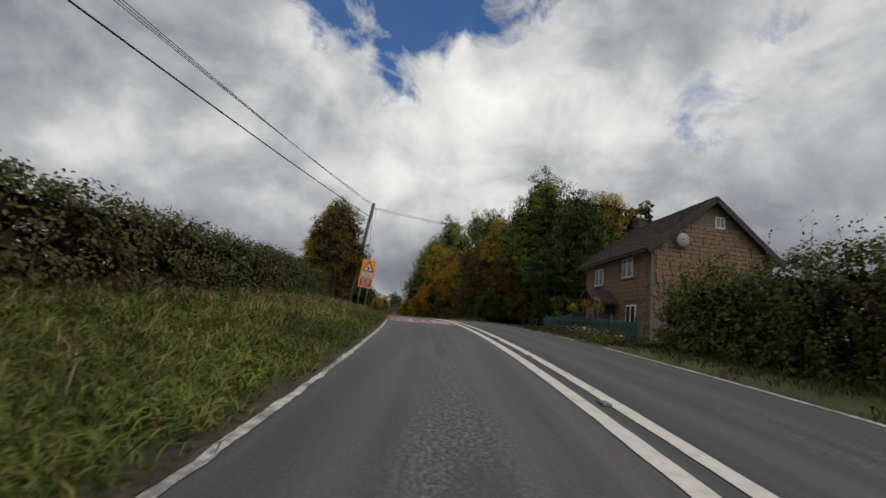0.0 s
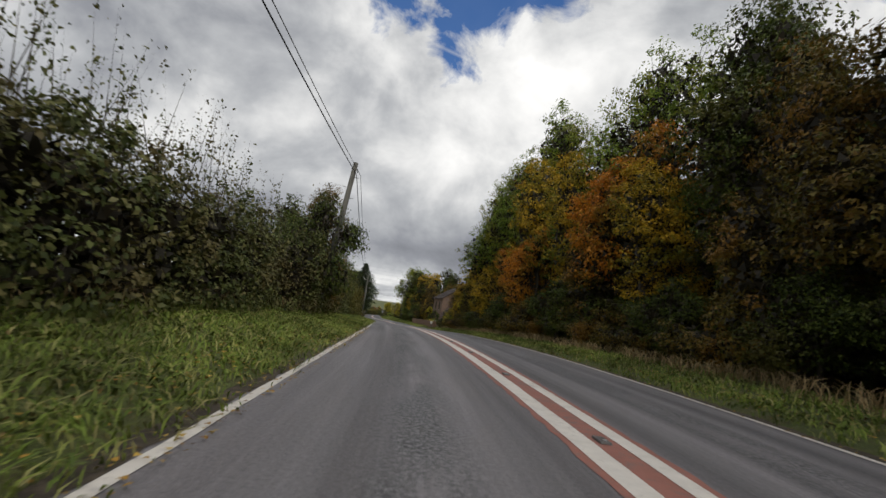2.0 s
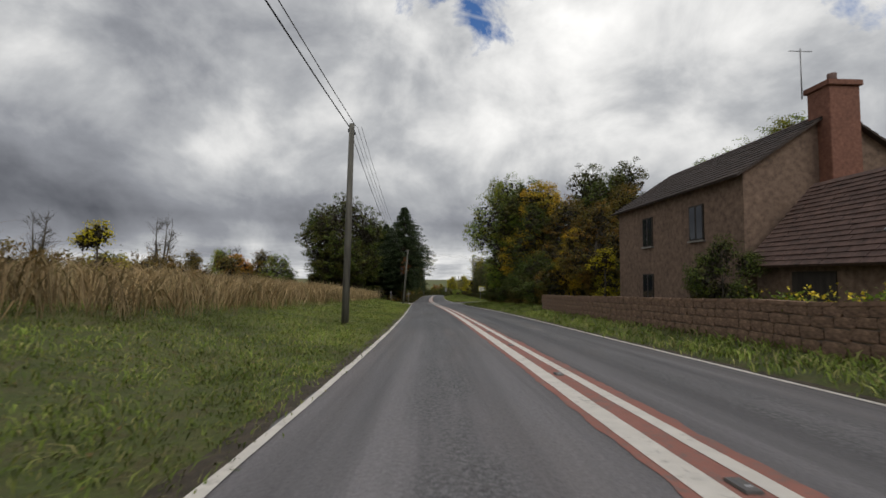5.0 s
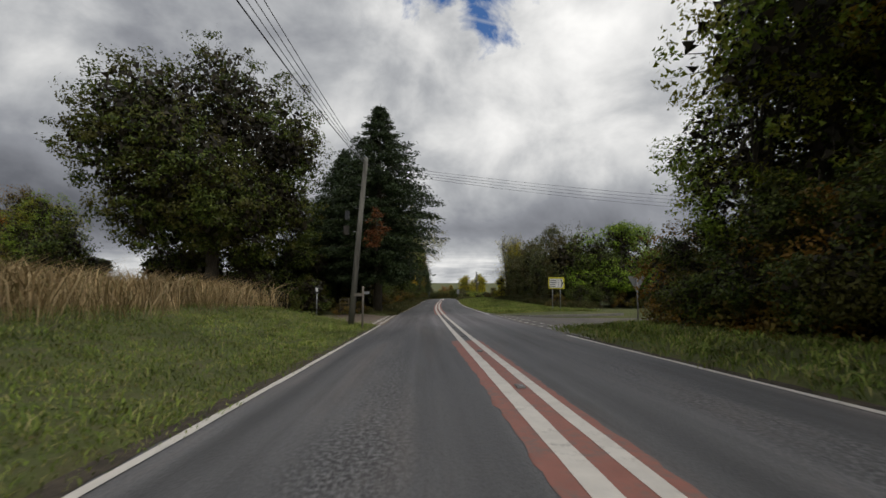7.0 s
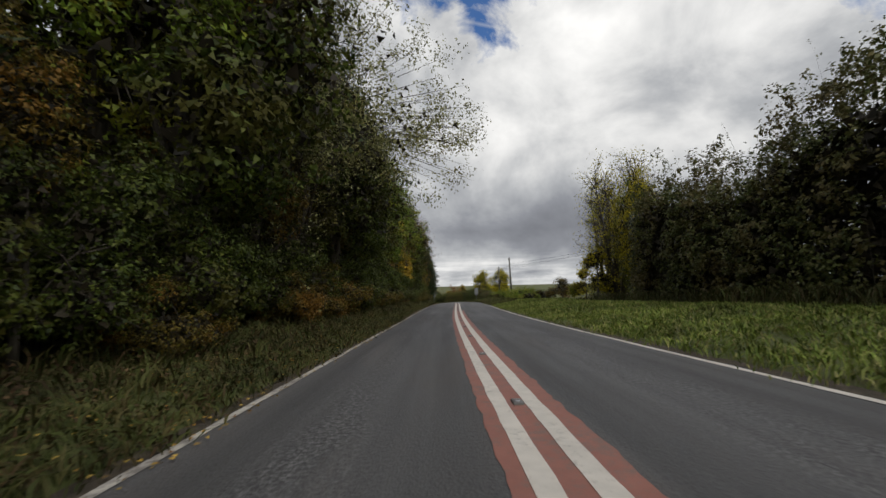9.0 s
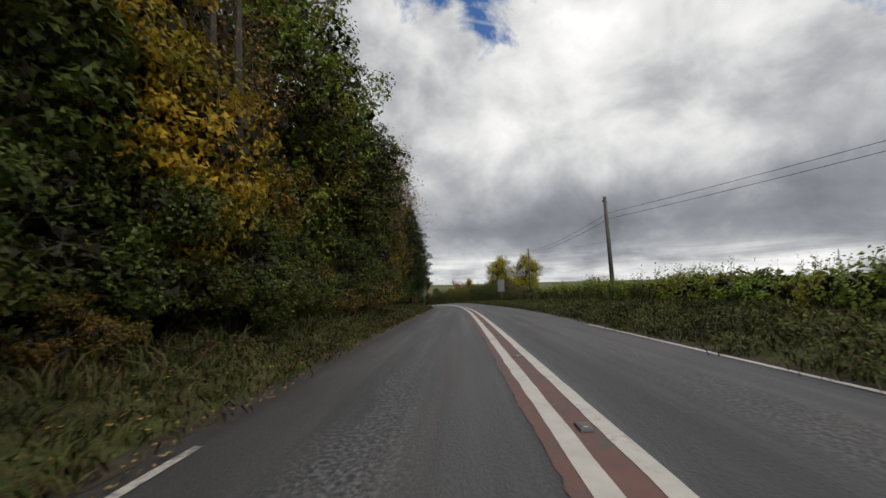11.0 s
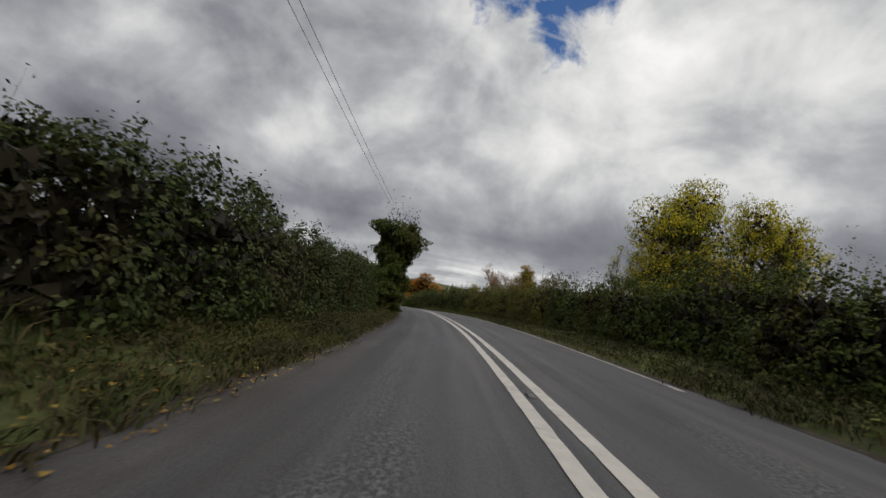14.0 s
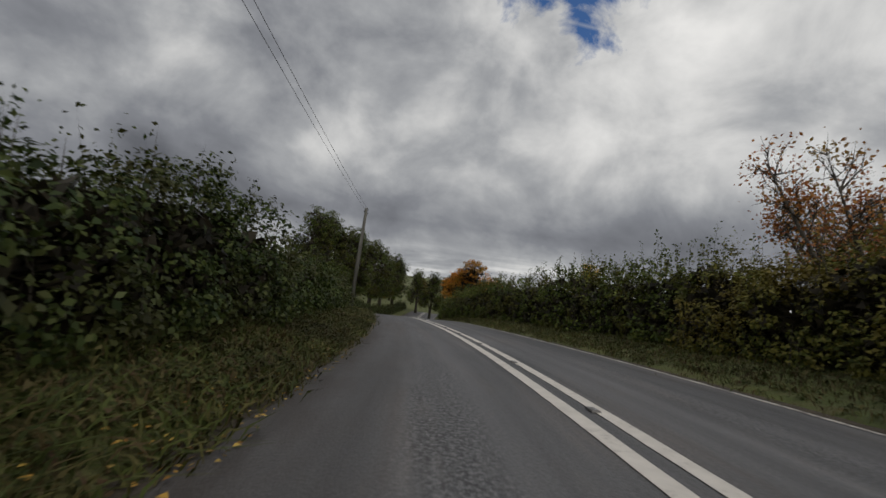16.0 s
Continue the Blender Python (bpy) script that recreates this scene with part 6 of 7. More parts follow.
for i in range(11):
    for r, lat in enumerate((-3.2, -3.56)):
        q = 161.2 + 0.98 * i + 0.3 * r
        marking("give_way_dash", q, q + 0.62, lat - 0.09, lat + 0.09, LINE_WHITE, "worn white give-way dash across the lane mouth", 0.026 if r else 0.014, 0.03, 0.2, seed=i)
for i in range(10):
    for r, lat in enumerate((3.3, 3.75)):
        q = 155.4 + 1.2 * i + 0.3 * r
        marking("give_way_dash", q, q + 0.6, lat - 0.06, lat + 0.06, LINE_OLD, "worn white give-way dash", 0.014 + 0.008 * r, 0.04, 0.2, seed=i + 30)


def kerb_stones(line, label):
    root = tagged(group_at("kerb", Matrix.Identity(4)), label, "kerb", kind="structure")
    pts = []
    for (s0, l0), (s1, l1) in zip(line, line[1:]):
        for k in range(4):
            pts.append((s0 + (s1 - s0) * k / 4, l0 + (l1 - l0) * k / 4))
    for (s0, l0), (s1, l1) in zip(pts, pts[1:]):
        a, b = on_road(s0, l0), on_road(s1, l1)
        d = b - a
        ob = block("kerb_stone", 0, d.length - 0.015, -0.07, 0.07, -0.10, 0.035, CONCRETE, root, "", 0.012)
        ob.matrix_basis = Matrix.Translation(a) @ d.to_track_quat("X", "Z").to_matrix().to_4x4()


kerb_stones([(151.5, 3.2), (153.5, 3.25), (155.4, 3.75), (156.9, 4.7), (157.8, 6.2), (158.4, 8.2), (158.8, 11.0)], "worn concrete kerb round the junction corner")
kerb_stones([(169.5, 3.2), (167.2, 3.7), (165.6, 5.0), (164.9, 7.5), (164.7, 11.0)], "worn concrete kerb below the direction sign")


# ---- buildings ----
def gable_prism(verts, faces, x0, x1, y0, y1, z0, eave, ridge, xr):
    """Walls of a house with gables at y0 and y1, its ridge over xr."""
    k = len(verts)
    for y in (y0, y1):
        verts += [(x0, y, z0), (x1, y, z0), (x1, y, eave), (xr, y, ridge), (x0, y, eave)]
    faces += [(k, k + 1, k + 2, k + 3, k + 4), (k + 9, k + 8, k + 7, k + 6, k + 5), (k, k + 4, k + 9, k + 5), (k + 1, k + 6, k + 7, k + 2)]


def roof_side(root, name, xa, za, xb, zb, y0, y1, courses, material, seed):
    """One slope of a roof from the eave (xa, za) to the ridge (xb, zb), as overlapping courses."""
    slope = solid(name, *roof_slab(xa, za, xb, zb, y0, y1, 0.0, 0.05), material, root, "", False)
    rr = random.Random(seed)
    d = Vector((xb - xa, 0, zb - za)) / courses
    nrm = Vector((-(zb - za), 0, xb - xa)).normalized()
    if nrm.z < 0:
        nrm = -nrm
    for i in range(courses):
        a = Vector((xa, 0, za)) + d * i
        b = a + d * 1.12
        lift = 0.035
        verts, faces = [], []
        y = y0
        while y < y1 - 0.02:
            w = min(rr.uniform(0.26, 0.36), y1 - y)
            h = rr.uniform(-0.006, 0.006)
            k = len(verts)
            for yy in (y + 0.006, y + w - 0.006):
                verts += [tuple(a + nrm * (0.052 + lift + h) + Vector((0, yy, 0))), tuple(b + nrm * (0.056 + h) + Vector((0, yy, 0))), tuple(a + nrm * (0.05) + Vector((0, yy, 0)))]
            faces += [(k, k + 3, k + 4, k + 1), (k + 2, k + 5, k + 3, k), (k, k + 1, k + 2), (k + 3, k + 5, k + 4)]
            y += w
        solid("tile_course", verts, faces, material, slope, "", False)
    return slope


def roof_slab(xa, za, xb, zb, y0, y1, low, high):
    nrm = Vector((-(zb - za), 0, xb - xa)).normalized()
    if nrm.z < 0:
        nrm = -nrm
    verts = []
    for y in (y0, y1):
        for (x, z), o in (((xa, za), low), ((xb, zb), low), ((xb, zb), high), ((xa, za), high)):
            verts.append((x + nrm.x * o, y, z + nrm.z * o))
    return verts, [(0, 1, 2, 3), (7, 6, 5, 4), (0, 4, 5, 1), (1, 5, 6, 2), (2, 6, 7, 3), (3, 7, 4, 0)]


def front_window(root, x, y0, y1, z0, z1, bars=1, label="white-framed casement window", paint=None):
    """A window in a wall whose face lies at x, looking towards -x."""
    w = block("window_frame", x - 0.03, x + 0.04, y0, y1, z0, z1, paint or FRAME_WHITE, root, label)
    n = bars + 1
    for i in range(n):
        a, b = y0 + (y1 - y0) * i / n + 0.05, y0 + (y1 - y0) * (i + 1) / n - 0.05
        block("pane", x - 0.036, x - 0.031, a, b, z0 + 0.06, z1 - 0.06, GLASS, w, "dark reflecting glass")
        block("curtain", x - 0.0345 + 0.0, x - 0.0325, a, a + (b - a) * 0.02, z0 + 0.06, z1 - 0.06, CURTAIN_SHEEN, w)
    block("sill", x - 0.09, x + 0.02, y0 - 0.05, y1 + 0.05, z0 - 0.06, z0, CONCRETE, w, "pale stone sill")
    return w


def stones_on(parent, plane, u0, u1, v0, v1, inside, seed, size=(0.42, 0.19), material=None):
    """Rough stones laid in courses, standing proud of a wall; plane(u, v) gives a place, and the outward side."""
    rr = random.Random(seed)
    kinds = []
    for k in range(5):
        bm = bmesh.new()
        bmesh.ops.create_cube(bm, size=1.0)
        bmesh.ops.bevel(bm, geom=list(bm.edges), offset=0.12, segments=1, affect="EDGES")
        for v in bm.verts:
            v.co += Vector((rr.uniform(-0.06, 0.06), rr.uniform(-0.06, 0.06), rr.uniform(-0.08, 0.08)))
        me = bpy.data.meshes.new("stone")
        bm.to_mesh(me)
        bm.free()
        me.materials.append(material or STONE)
        kinds.append(me)
    v = v0
    n = 0
    while v < v1 - 0.05:
        h = size[1] * rr.uniform(0.8, 1.2)
        u = u0 - rr.uniform(0, 0.2)
        while u < u1:
            w = size[0] * rr.uniform(0.6, 1.3)
            cu, cv = u + w / 2, v + h / 2
            if u > u0 - 0.02 and u + w < u1 + 0.05 and inside(cu, cv) and n < 300:
                ob = new("stone", rr.choice(kinds))
                ob.parent = parent
                ob.matrix_basis = plane(cu, cv) @ Matrix.Diagonal((w * 0.96, 0.06, h * 0.94, 1))
                n += 1
            u += w
        v += h


def flowers(name, label, m, n, spread, seed, heads=(PETAL_YELLOW, PETAL_RED)):
    rng = np.random.default_rng(seed)
    root = tagged(group_at(name, m), label, "flowers")
    p = rng.normal(size=(n, 3)) * np.array(spread)
    mesh_under("leaves", fast_mesh("leaves", leaves(rng, p, 0.07), [GREEN_MID]), root)
    q = rng.normal(size=(n // 3, 3)) * np.array(spread) + np.array([0, 0, spread[2] * 0.8])
    mesh_under("blooms", fast_mesh("blooms", leaves(rng, q, 0.08, None, 1.0), list(heads), rng.integers(0, len(heads), len(q))), root, "bright flower heads")
    return root


def stone_house():
    base = on_road(16.0, 6.25)
    root = tagged(group_at("stone_house", Matrix.Translation(base) @ pose(0, 0, 0, 0, 0, heading(18.0) + 1.5)), "old brown sandstone house with slate roof", "house")
    L_, D_, e, rdg, xr = 5.6, 5.0, 3.75, 5.85, 2.5
    verts, faces = [], []
    gable_prism(verts, faces, 0, D_, 0, L_, -0.6, e, rdg, xr)
    wall = solid("wall", verts, faces, MORTAR, root, "rough brown sandstone wall", False)
    openings = [(1.2, 2.1, 2.55, 3.45), (3.7, 4.6, 2.45, 3.35), (0.9, 1.7, 0.55, 1.55), (2.4, 3.6, 0.0, 1.75)]
    stones_on(wall, lambda u, v: pose(-0.012, u, v, 0, 0, -90), 0.0, L_, 0.2, e, lambda u, v: not any(a - 0.15 < u < b + 0.15 and c - 0.05 < v < d + 0.05 for a, b, c, d in openings), 61, (0.34, 0.165))
    stones_on(wall, lambda u, v: pose(u, -0.012, v, 0, 0, 0), 0.0, D_, 1.0, rdg, lambda u, v: v < e + (rdg - e) * (1 - abs(u - xr) / xr) - 0.18, 62, (0.34, 0.165))
    roof = group_at("roof")
    under(roof, root, "brown-grey slate roof")
    k = (rdg - e) / xr
    roof_side(roof, "roof_slope", -0.32, e - 0.32 * k, xr, rdg, -0.25, L_ + 0.25, 19, SLATE, 1)
    roof_side(roof, "roof_slope", D_ + 0.32, e - 0.32 * k, xr, rdg, -0.25, L_ + 0.25, 19, SLATE, 2)
    for side in (-1, 1):
        xa = -0.32 if side < 0 else D_ + 0.32
        vv_, ff_ = roof_slab(xa, e - 0.32 * k, xr, rdg, -0.29, -0.25, -0.16, 0.06)
        solid("bargeboard", vv_, ff_, DARK_WOOD, root, "dark timber bargeboard", False)
    block("gutter", -0.42, -0.32, -0.2, L_ + 0.2, e - 0.36, e - 0.29, SIGN_BLACK, root, "black gutter", 0.02)
    front_window(root, -0.02, 1.25, 2.05, 2.62, 3.42)
    front_window(root, -0.02, 3.75, 4.55, 2.5, 3.28)
    front_window(root, -0.02, 0.95, 1.65, 0.62, 1.5, 1, "dark lower window")
    gw_ = block("gable_window", xr + 0.1, xr + 0.5, -0.04, 0.03, 4.7, 5.15, FRAME_WHITE, root, "small white gable window")
    block("pane", xr + 0.14, xr + 0.28, -0.046, -0.041, 4.74, 5.11, GLASS, gw_)
    block("pane", xr + 0.32, xr + 0.46, -0.046, -0.041, 4.74, 5.11, GLASS, gw_)
    # chimney at the far end of the ridge
    ch = block("chimney", xr - 0.25, xr + 0.25, L_ - 0.7, L_ - 0.25, 5.2, 6.2, BRICK_DARK, root, "dark brick chimney", 0.02)
    block("chimney_cap", xr - 0.3, xr + 0.3, L_ - 0.75, L_ - 0.2, 6.2, 6.28, STONE, ch, "", 0.02)
    for i in range(2):
        post("chimney_pot", xr - 0.12 + 0.24 * i, L_ - 0.48, 6.26, 6.5, 0.08, SIGN_WHITE, ch, "pale chimney pot")
    # porch with hanging baskets
    porch = group_at("porch")
    under(porch, root, "dark timber porch with pitched roof")
    for y in (2.5, 3.6):
        post("porch_post", -0.92, y, -0.4, 1.7, 0.06, DARK_WOOD, porch)
    for sgn in (-1, 1):
        verts = [(-1.15, 3.05, 2.2), (0, 3.05, 2.2), (0, 3.05 + sgn * 0.85, 1.6), (-1.15, 3.05 + sgn * 0.85, 1.6)]
        verts += [(x, y, z - 0.08) for x, y, z in verts]
        solid("porch_roof", verts, [(0, 1, 2, 3), (7, 6, 5, 4), (0, 4, 5, 1), (1, 5, 6, 2), (2, 6, 7, 3), (3, 7, 4, 0)], SLATE, porch, "", False)
    block("door", -0.05, 0.02, 2.65, 3.45, -0.1, 1.6, DARK_WOOD, root, "dark front door")
    # satellite dish on the gable
    verts, faces = [], []
    for r in range(5):
        for i in range(16):
            a = 2 * math.pi * i / 16
            rad_ = 0.29 * r / 4
            verts.append((1.15 + rad_ * math.cos(a), -0.22 + 0.35 * rad_ * rad_, 4.0 + rad_ * math.sin(a)))
    for r in range(4):
        for i in range(16):
            faces.append((r * 16 + i, r * 16 + (i + 1) % 16, r * 16 + 16 + (i + 1) % 16, r * 16 + 16 + i))
    dish = solid("satellite_dish", verts, faces, STEEL, root, "grey satellite dish")
    dish.modifiers.new("thick", "SOLIDIFY").thickness = 0.012
    post("dish_arm", 1.15, -0.2, 3.95, 3.97, 0.015, STEEL, dish, "", (0, 0.2), 6)
    return root


house = stone_house()
hb = house.matrix_basis
for y, z in ((1.9, 1.35), (3.05, 1.5), (4.3, 1.35)):
    flowers("hanging_basket", "hanging basket of yellow and dark flowers", hb @ Matrix.Translation((-1.1, y, z)), 160, (0.13, 0.13, 0.10), int(y * 10))


def picket_fence(s0, s1, lat0, lat1, height, label, material, seed):
    mid = (s0 + s1) / 2
    root = tagged(group_at("picket_fence", Matrix.Translation(place(mid, (lat0 + lat1) / 2))), label, "fence")
    o = root.matrix_basis.translation
    n = int((s1 - s0) / 0.13)
    rr = random.Random(seed)
    a, b = place(s0, lat0), place(s1, lat1)
    d = (b - a)
    ang = math.degrees(math.atan2(d.y, d.x))
    pk = None
    for i in range(n + 1):
        p = a + d * (i / n) - o
        h = height * rr.uniform(0.95, 1.0)
        if i % 12 == 0:
            ob = block("post", -0.05, 0.05, -0.05, 0.05, -0.3, height + 0.15, material, root, "square fence post", 0.01)
        else:
            if pk is None:
                ob = panel("picket", [(-0.04, 0.05), (0.04, 0.05), (0.04, h - 0.06), (0, h), (-0.04, h - 0.06)], -0.01, 0.02, material, root)
                pk = ob.data
            else:
                ob = under(new("picket", pk), root)
        ob.matrix_basis = pose(p.x, p.y, p.z, 0, 0, ang)
    for z in (0.25, height - 0.2):
        ln = Vector((d.x, d.y, d.z)).length
        ob = block("rail", 0, ln, 0.012, 0.05, -0.035, 0.035, material, root)
        ob.matrix_basis = Matrix.Translation(a - o + Vector((0, 0, z))) @ d.to_track_quat("X", "Z").to_matrix().to_4x4()


picket_fence(14.6, 20.0, 5.0, 4.6, 0.75, "teal painted picket fence before the house", TEAL, 1)
picket_fence(20.2, 27.2, 5.2, 6.2, 0.8, "teal painted picket fence beside the forecourt", TEAL, 2)
for i, s in enumerate((15.0, 16.2, 17.4, 18.8)):
    flowers("flower_bed", "bed of red and white flowers below the fence", Matrix.Translation(place(s, 4.55, 0.12)), 140, (0.3, 0.3, 0.09), 80 + i, (PETAL_RED, PETAL_WHITE, PETAL_RED))


def rail_fence(s0, s1, lat, height, label, rails=3, seed=0):
    root = tagged(group_at("rail_fence", Matrix.Translation(place((s0 + s1) / 2, lat))), label, "fence")
    o = root.matrix_basis.translation
    rr = random.Random(seed)
    n = max(int((s1 - s0) / 2.2), 1)
    pts = [place(s0 + (s1 - s0) * i / n, lat) - o for i in range(n + 1)]
    for p in pts:
        post("post", p.x, p.y, p.z - 0.3, p.z + height + 0.1, 0.05, RUSTY_RAIL, root, "", (rr.uniform(-0.03, 0.03), rr.uniform(-0.03, 0.03)), 7)
    for p, q in zip(pts, pts[1:]):
        for k in range(rails):
            z = height * (0.35 + 0.6 * k / (rails - 1))
            a, b = p + Vector((0, 0, z + rr.uniform(-0.03, 0.03))), q + Vector((0, 0, z + rr.uniform(-0.03, 0.03)))
            verts, faces = [], []
            tube(verts, faces, [a, b], [0.035, 0.032], 6)
            solid("rail", verts, faces, RUSTY_RAIL, root)


rail_fence(30, 38.5, 9.0, 0.85, "weathered post and rail fence below the trees", 3, 3)
rail_fence(171.0, 175.4, -6.4, 0.9, "old rail fence beside the lane mouth", 3, 5)
hurdle = tagged(group_at("metal_hurdle", facing(170.6, -6.2, 62)), "old brown tubular metal hurdle at the lane's corner", "gate")
for i in range(6):
    post("bar", 0, 0, 0, 0.001, 0.014, RUSTY_RAIL, hurdle, "", (0, 0), 6).matrix_basis = Matrix.Identity(4)
for c in list(hurdle.children):
    bpy.data.objects.remove(c)
for z in (0.2, 0.45, 0.7, 1.0):
    verts, faces = [], []
    tube(verts, faces, [(-1.1, 0, z), (1.1, 0, z)], [0.018, 0.018], 6)
    solid("bar", verts, faces, RUSTY_RAIL, hurdle)
for x in (-1.1, -0.55, 0.0, 0.55, 1.1):
    post("upright", x, 0, -0.05, 1.02, 0.018, RUSTY_RAIL, hurdle, "", (0, 0), 6)


# ---- the cottage beyond the wood ----
def cottage():
    base = on_road(113.5, 7.9)
    root = tagged(group_at("cottage", Matrix.Translation(base) @ pose(0, 0, 0, 0, 0, heading(116))), "tall stone cottage with brick gable chimney", "house")
    L_, D_, e, rdg, xr = 9.0, 6.0, 5.1, 7.1, 3.0
    verts, faces = [], []
    gable_prism(verts, faces, 0, D_, 0, L_, -1.0, e, rdg, xr)
    solid("wall", verts, faces, RENDER_PINK, root, "buff stone wall", False)
    k = (rdg - e) / xr
    roof_side(root, "roof", -0.3, e - 0.3 * k, xr, rdg, -0.2, L_ + 0.2, 13, SLATE, 5)
    roof_side(root, "roof", D_ + 0.3, e - 0.3 * k, xr, rdg, -0.2, L_ + 0.2, 13, SLATE, 6)
    for y in (2.0, 5.6):
        front_window(root, -0.02, y, y + 0.85, 3.1, 4.4, 1, "dark upstairs window", DARK_WOOD)
        front_window(root, -0.02, y, y + 0.9, 0.7, 1.9, 1, "dark downstairs window", DARK_WOOD)
    ch = block("chimney", xr - 0.5, xr + 0.5, -0.45, 0.35, 2.5, 7.75, BRICK, root, "broad red brick chimney on the gable", 0.02)
    block("chimney_cap", xr - 0.57, xr + 0.57, -0.52, 0.42, 7.75, 7.93, BRICK, ch, "", 0.02)
    post("chimney_pot", xr, -0.05, 7.9, 8.3, 0.13, CLAY_TILE, ch, "clay chimney pot")
    ae = post("aerial_mast", xr - 0.7, 0.3, 7.6, 9.3, 0.02, STEEL, root, "thin television aerial mast", (0, 0), 6)
    block("aerial", xr - 1.1, xr - 0.3, 0.29, 0.31, 9.2, 9.22, STEEL, ae)
    return root


cottage()


def outbuilding():
    base = on_road(102.8, 7.8)
    root = tagged(group_at("outbuilding", Matrix.Translation(base) @ pose(0, 0, 0, 0, 0, heading(108))), "low stone outbuilding with brown tiled roof", "house")
    L_, D_, e, rdg, xr = 10.2, 3.9, 2.0, 4.15, 1.95
    verts, faces = [], []
    gable_prism(verts, faces, 0, D_, 0, L_, -0.8, e, rdg, xr)
    solid("wall", verts, faces, RENDER_PINK, root, "buff stone wall", False)
    k = (rdg - e) / xr
    roof_side(root, "roof", -0.35, e - 0.35 * k, xr, rdg, -0.3, L_ + 0.1, 18, CLAY_TILE, 7)
    roof_side(root, "roof", D_ + 0.35, e - 0.35 * k, xr, rdg, -0.3, L_ + 0.1, 13, CLAY_TILE, 8)
    vv_, ff_ = roof_slab(-0.35, e - 0.35 * k, xr, rdg, -0.34, -0.3, -0.14, 0.08)
    solid("bargeboard", vv_, ff_, DARK_WOOD, root, "dark timber bargeboard", False)
    block("door", -0.03, 0.02, 7.6, 8.9, -0.5, 1.5, DARK_WOOD, root, "dark timber door")
    front_window(root, -0.02, 5.4, 5.9, 0.7, 1.4, 0, "small dark window", DARK_WOOD)
    front_window(root, -0.02, 1.6, 2.6, 0.5, 1.5, 1, "dark window", DARK_WOOD)
    a = 0.42
    sk = Vector((-0.35 + (xr + 0.35) * a, 6.2, e - 0.35 * k + (rdg - e + 0.35 * k) * a))
    tilt = math.degrees(math.atan(k))
    sky_ = block("skylight", -0.5, 0.5, -0.45, 0.45, 0.08, 0.13, SIGN_GREY, root, "grey-framed roof window", 0.01)
    sky_.matrix_basis = Matrix.Translation(sk) @ pose(0, 0, 0, 0, -tilt, 0)
    # matte pane with the sky's reflection put into its pale colour
    p_ = block("pane", -0.42, 0.42, -0.37, 0.37, 0.132, 0.136, CURTAIN_SHEEN, sky_, "roof window pane painted pale for the sky's reflection")
    return root


outbuilding()


def garden_wall(s0, s1, lat, height, label, material, seed, stones=True, coping=True, size=(0.36, 0.17)):
    root = tagged(group_at("garden_wall", Matrix.Translation(place((s0 + s1) / 2, lat))), label, "wall")
    o = root.matrix_basis.translation
    n = int((s1 - s0) / 1.5)
    verts, faces = [], []
    for i in range(n + 1):
        s = s0 + (s1 - s0) * i / n
        for dl, z in ((-0.15, -0.4), (-0.15, height), (0.15, height), (0.15, -0.4)):
            x, y, _, th, _ = axis(s)
            p = place(s, lat)
            verts.append((p.x + dl * math.cos(th) - o.x, p.y + dl * math.sin(th) - o.y, p.z + z - o.z))
    for i in range(n):
        for j in range(3):
            faces.append((i * 4 + j, i * 4 + 4 + j, i * 4 + 5 + j, i * 4 + 1 + j))
    faces += [(0, 1, 2, 3), (n * 4 + 3, n * 4 + 2, n * 4 + 1, n * 4)]
    core = solid("core", verts, faces, MORTAR if stones else material, root, "", False)
    if stones:
        def plane(u, v):
            p = place(s0 + u, lat - 0.155) - o
            return pose(p.x, p.y, p.z + v, 0, 0, heading(s0 + u) + 90)
        stones_on(core, plane, 0, s1 - s0, 0.0, height, lambda u, v: True, seed, size, material)
    if coping:
        for i in range(int((s1 - s0) / 0.5)):
            s = s0 + 0.5 * i
            p, q = place(s, lat) - o, place(s + 0.49, lat) - o
            d = q - p
            ob = block("coping_stone", 0, d.length, -0.2, 0.2, 0, 0.09, material, root, "", 0.02)
            ob.matrix_basis = Matrix.Translation(p + Vector((0, 0, height))) @ d.to_track_quat("X", "Z").to_matrix().to_4x4()


garden_wall(89.5, 95.6, 5.9, 0.95, "low brown stone wall under overhanging shrubs", STONE, 71, True, True, (0.3, 0.10))
garden_wall(101.3, 126.0, 5.0, 0.8, "rough low stone wall before the cottage", STONE, 72, True, True, (0.42, 0.22))
pil = tagged(group_at("gate_pillar", facing(100.7, 5.1)), "square stone gate pillar with flat cap", "gate pillar")
block("shaft", -0.22, 0.22, -0.22, 0.22, -0.3, 1.15, STONE, pil, "", 0.03)
block("cap", -0.27, 0.27, -0.27, 0.27, 1.15, 1.25, CONCRETE, pil, "pale stone cap", 0.02)
lb = tagged(group_at("letter_box", facing(101.4, 4.75)), "pale letter box on a short post", "letter box")
post("post", 0, 0, -0.2, 0.75, 0.03, OLD_WOOD, lb)
block("box", -0.13, 0.13, -0.1, 0.1, 0.75, 1.1, SIGN_WHITE, lb, "pale metal box", 0.03)
gt = tagged(group_at("garden_gate", facing(99.0, 5.4, 82)), "pale wooden slatted garden gate", "gate")
for z in (0.2, 0.95):
    block("rail", -1.3, 1.3, 0.0, 0.04, z, z + 0.09, OLD_WOOD, gt)
for i in range(13):
    x = -1.28 + 0.21 * i
    panel("slat", [(x, 0.05), (x + 0.09, 0.05), (x + 0.09, 1.12), (x + 0.045, 1.17), (x, 1.12)], -0.025, 0.022, RENDER_PINK, gt)
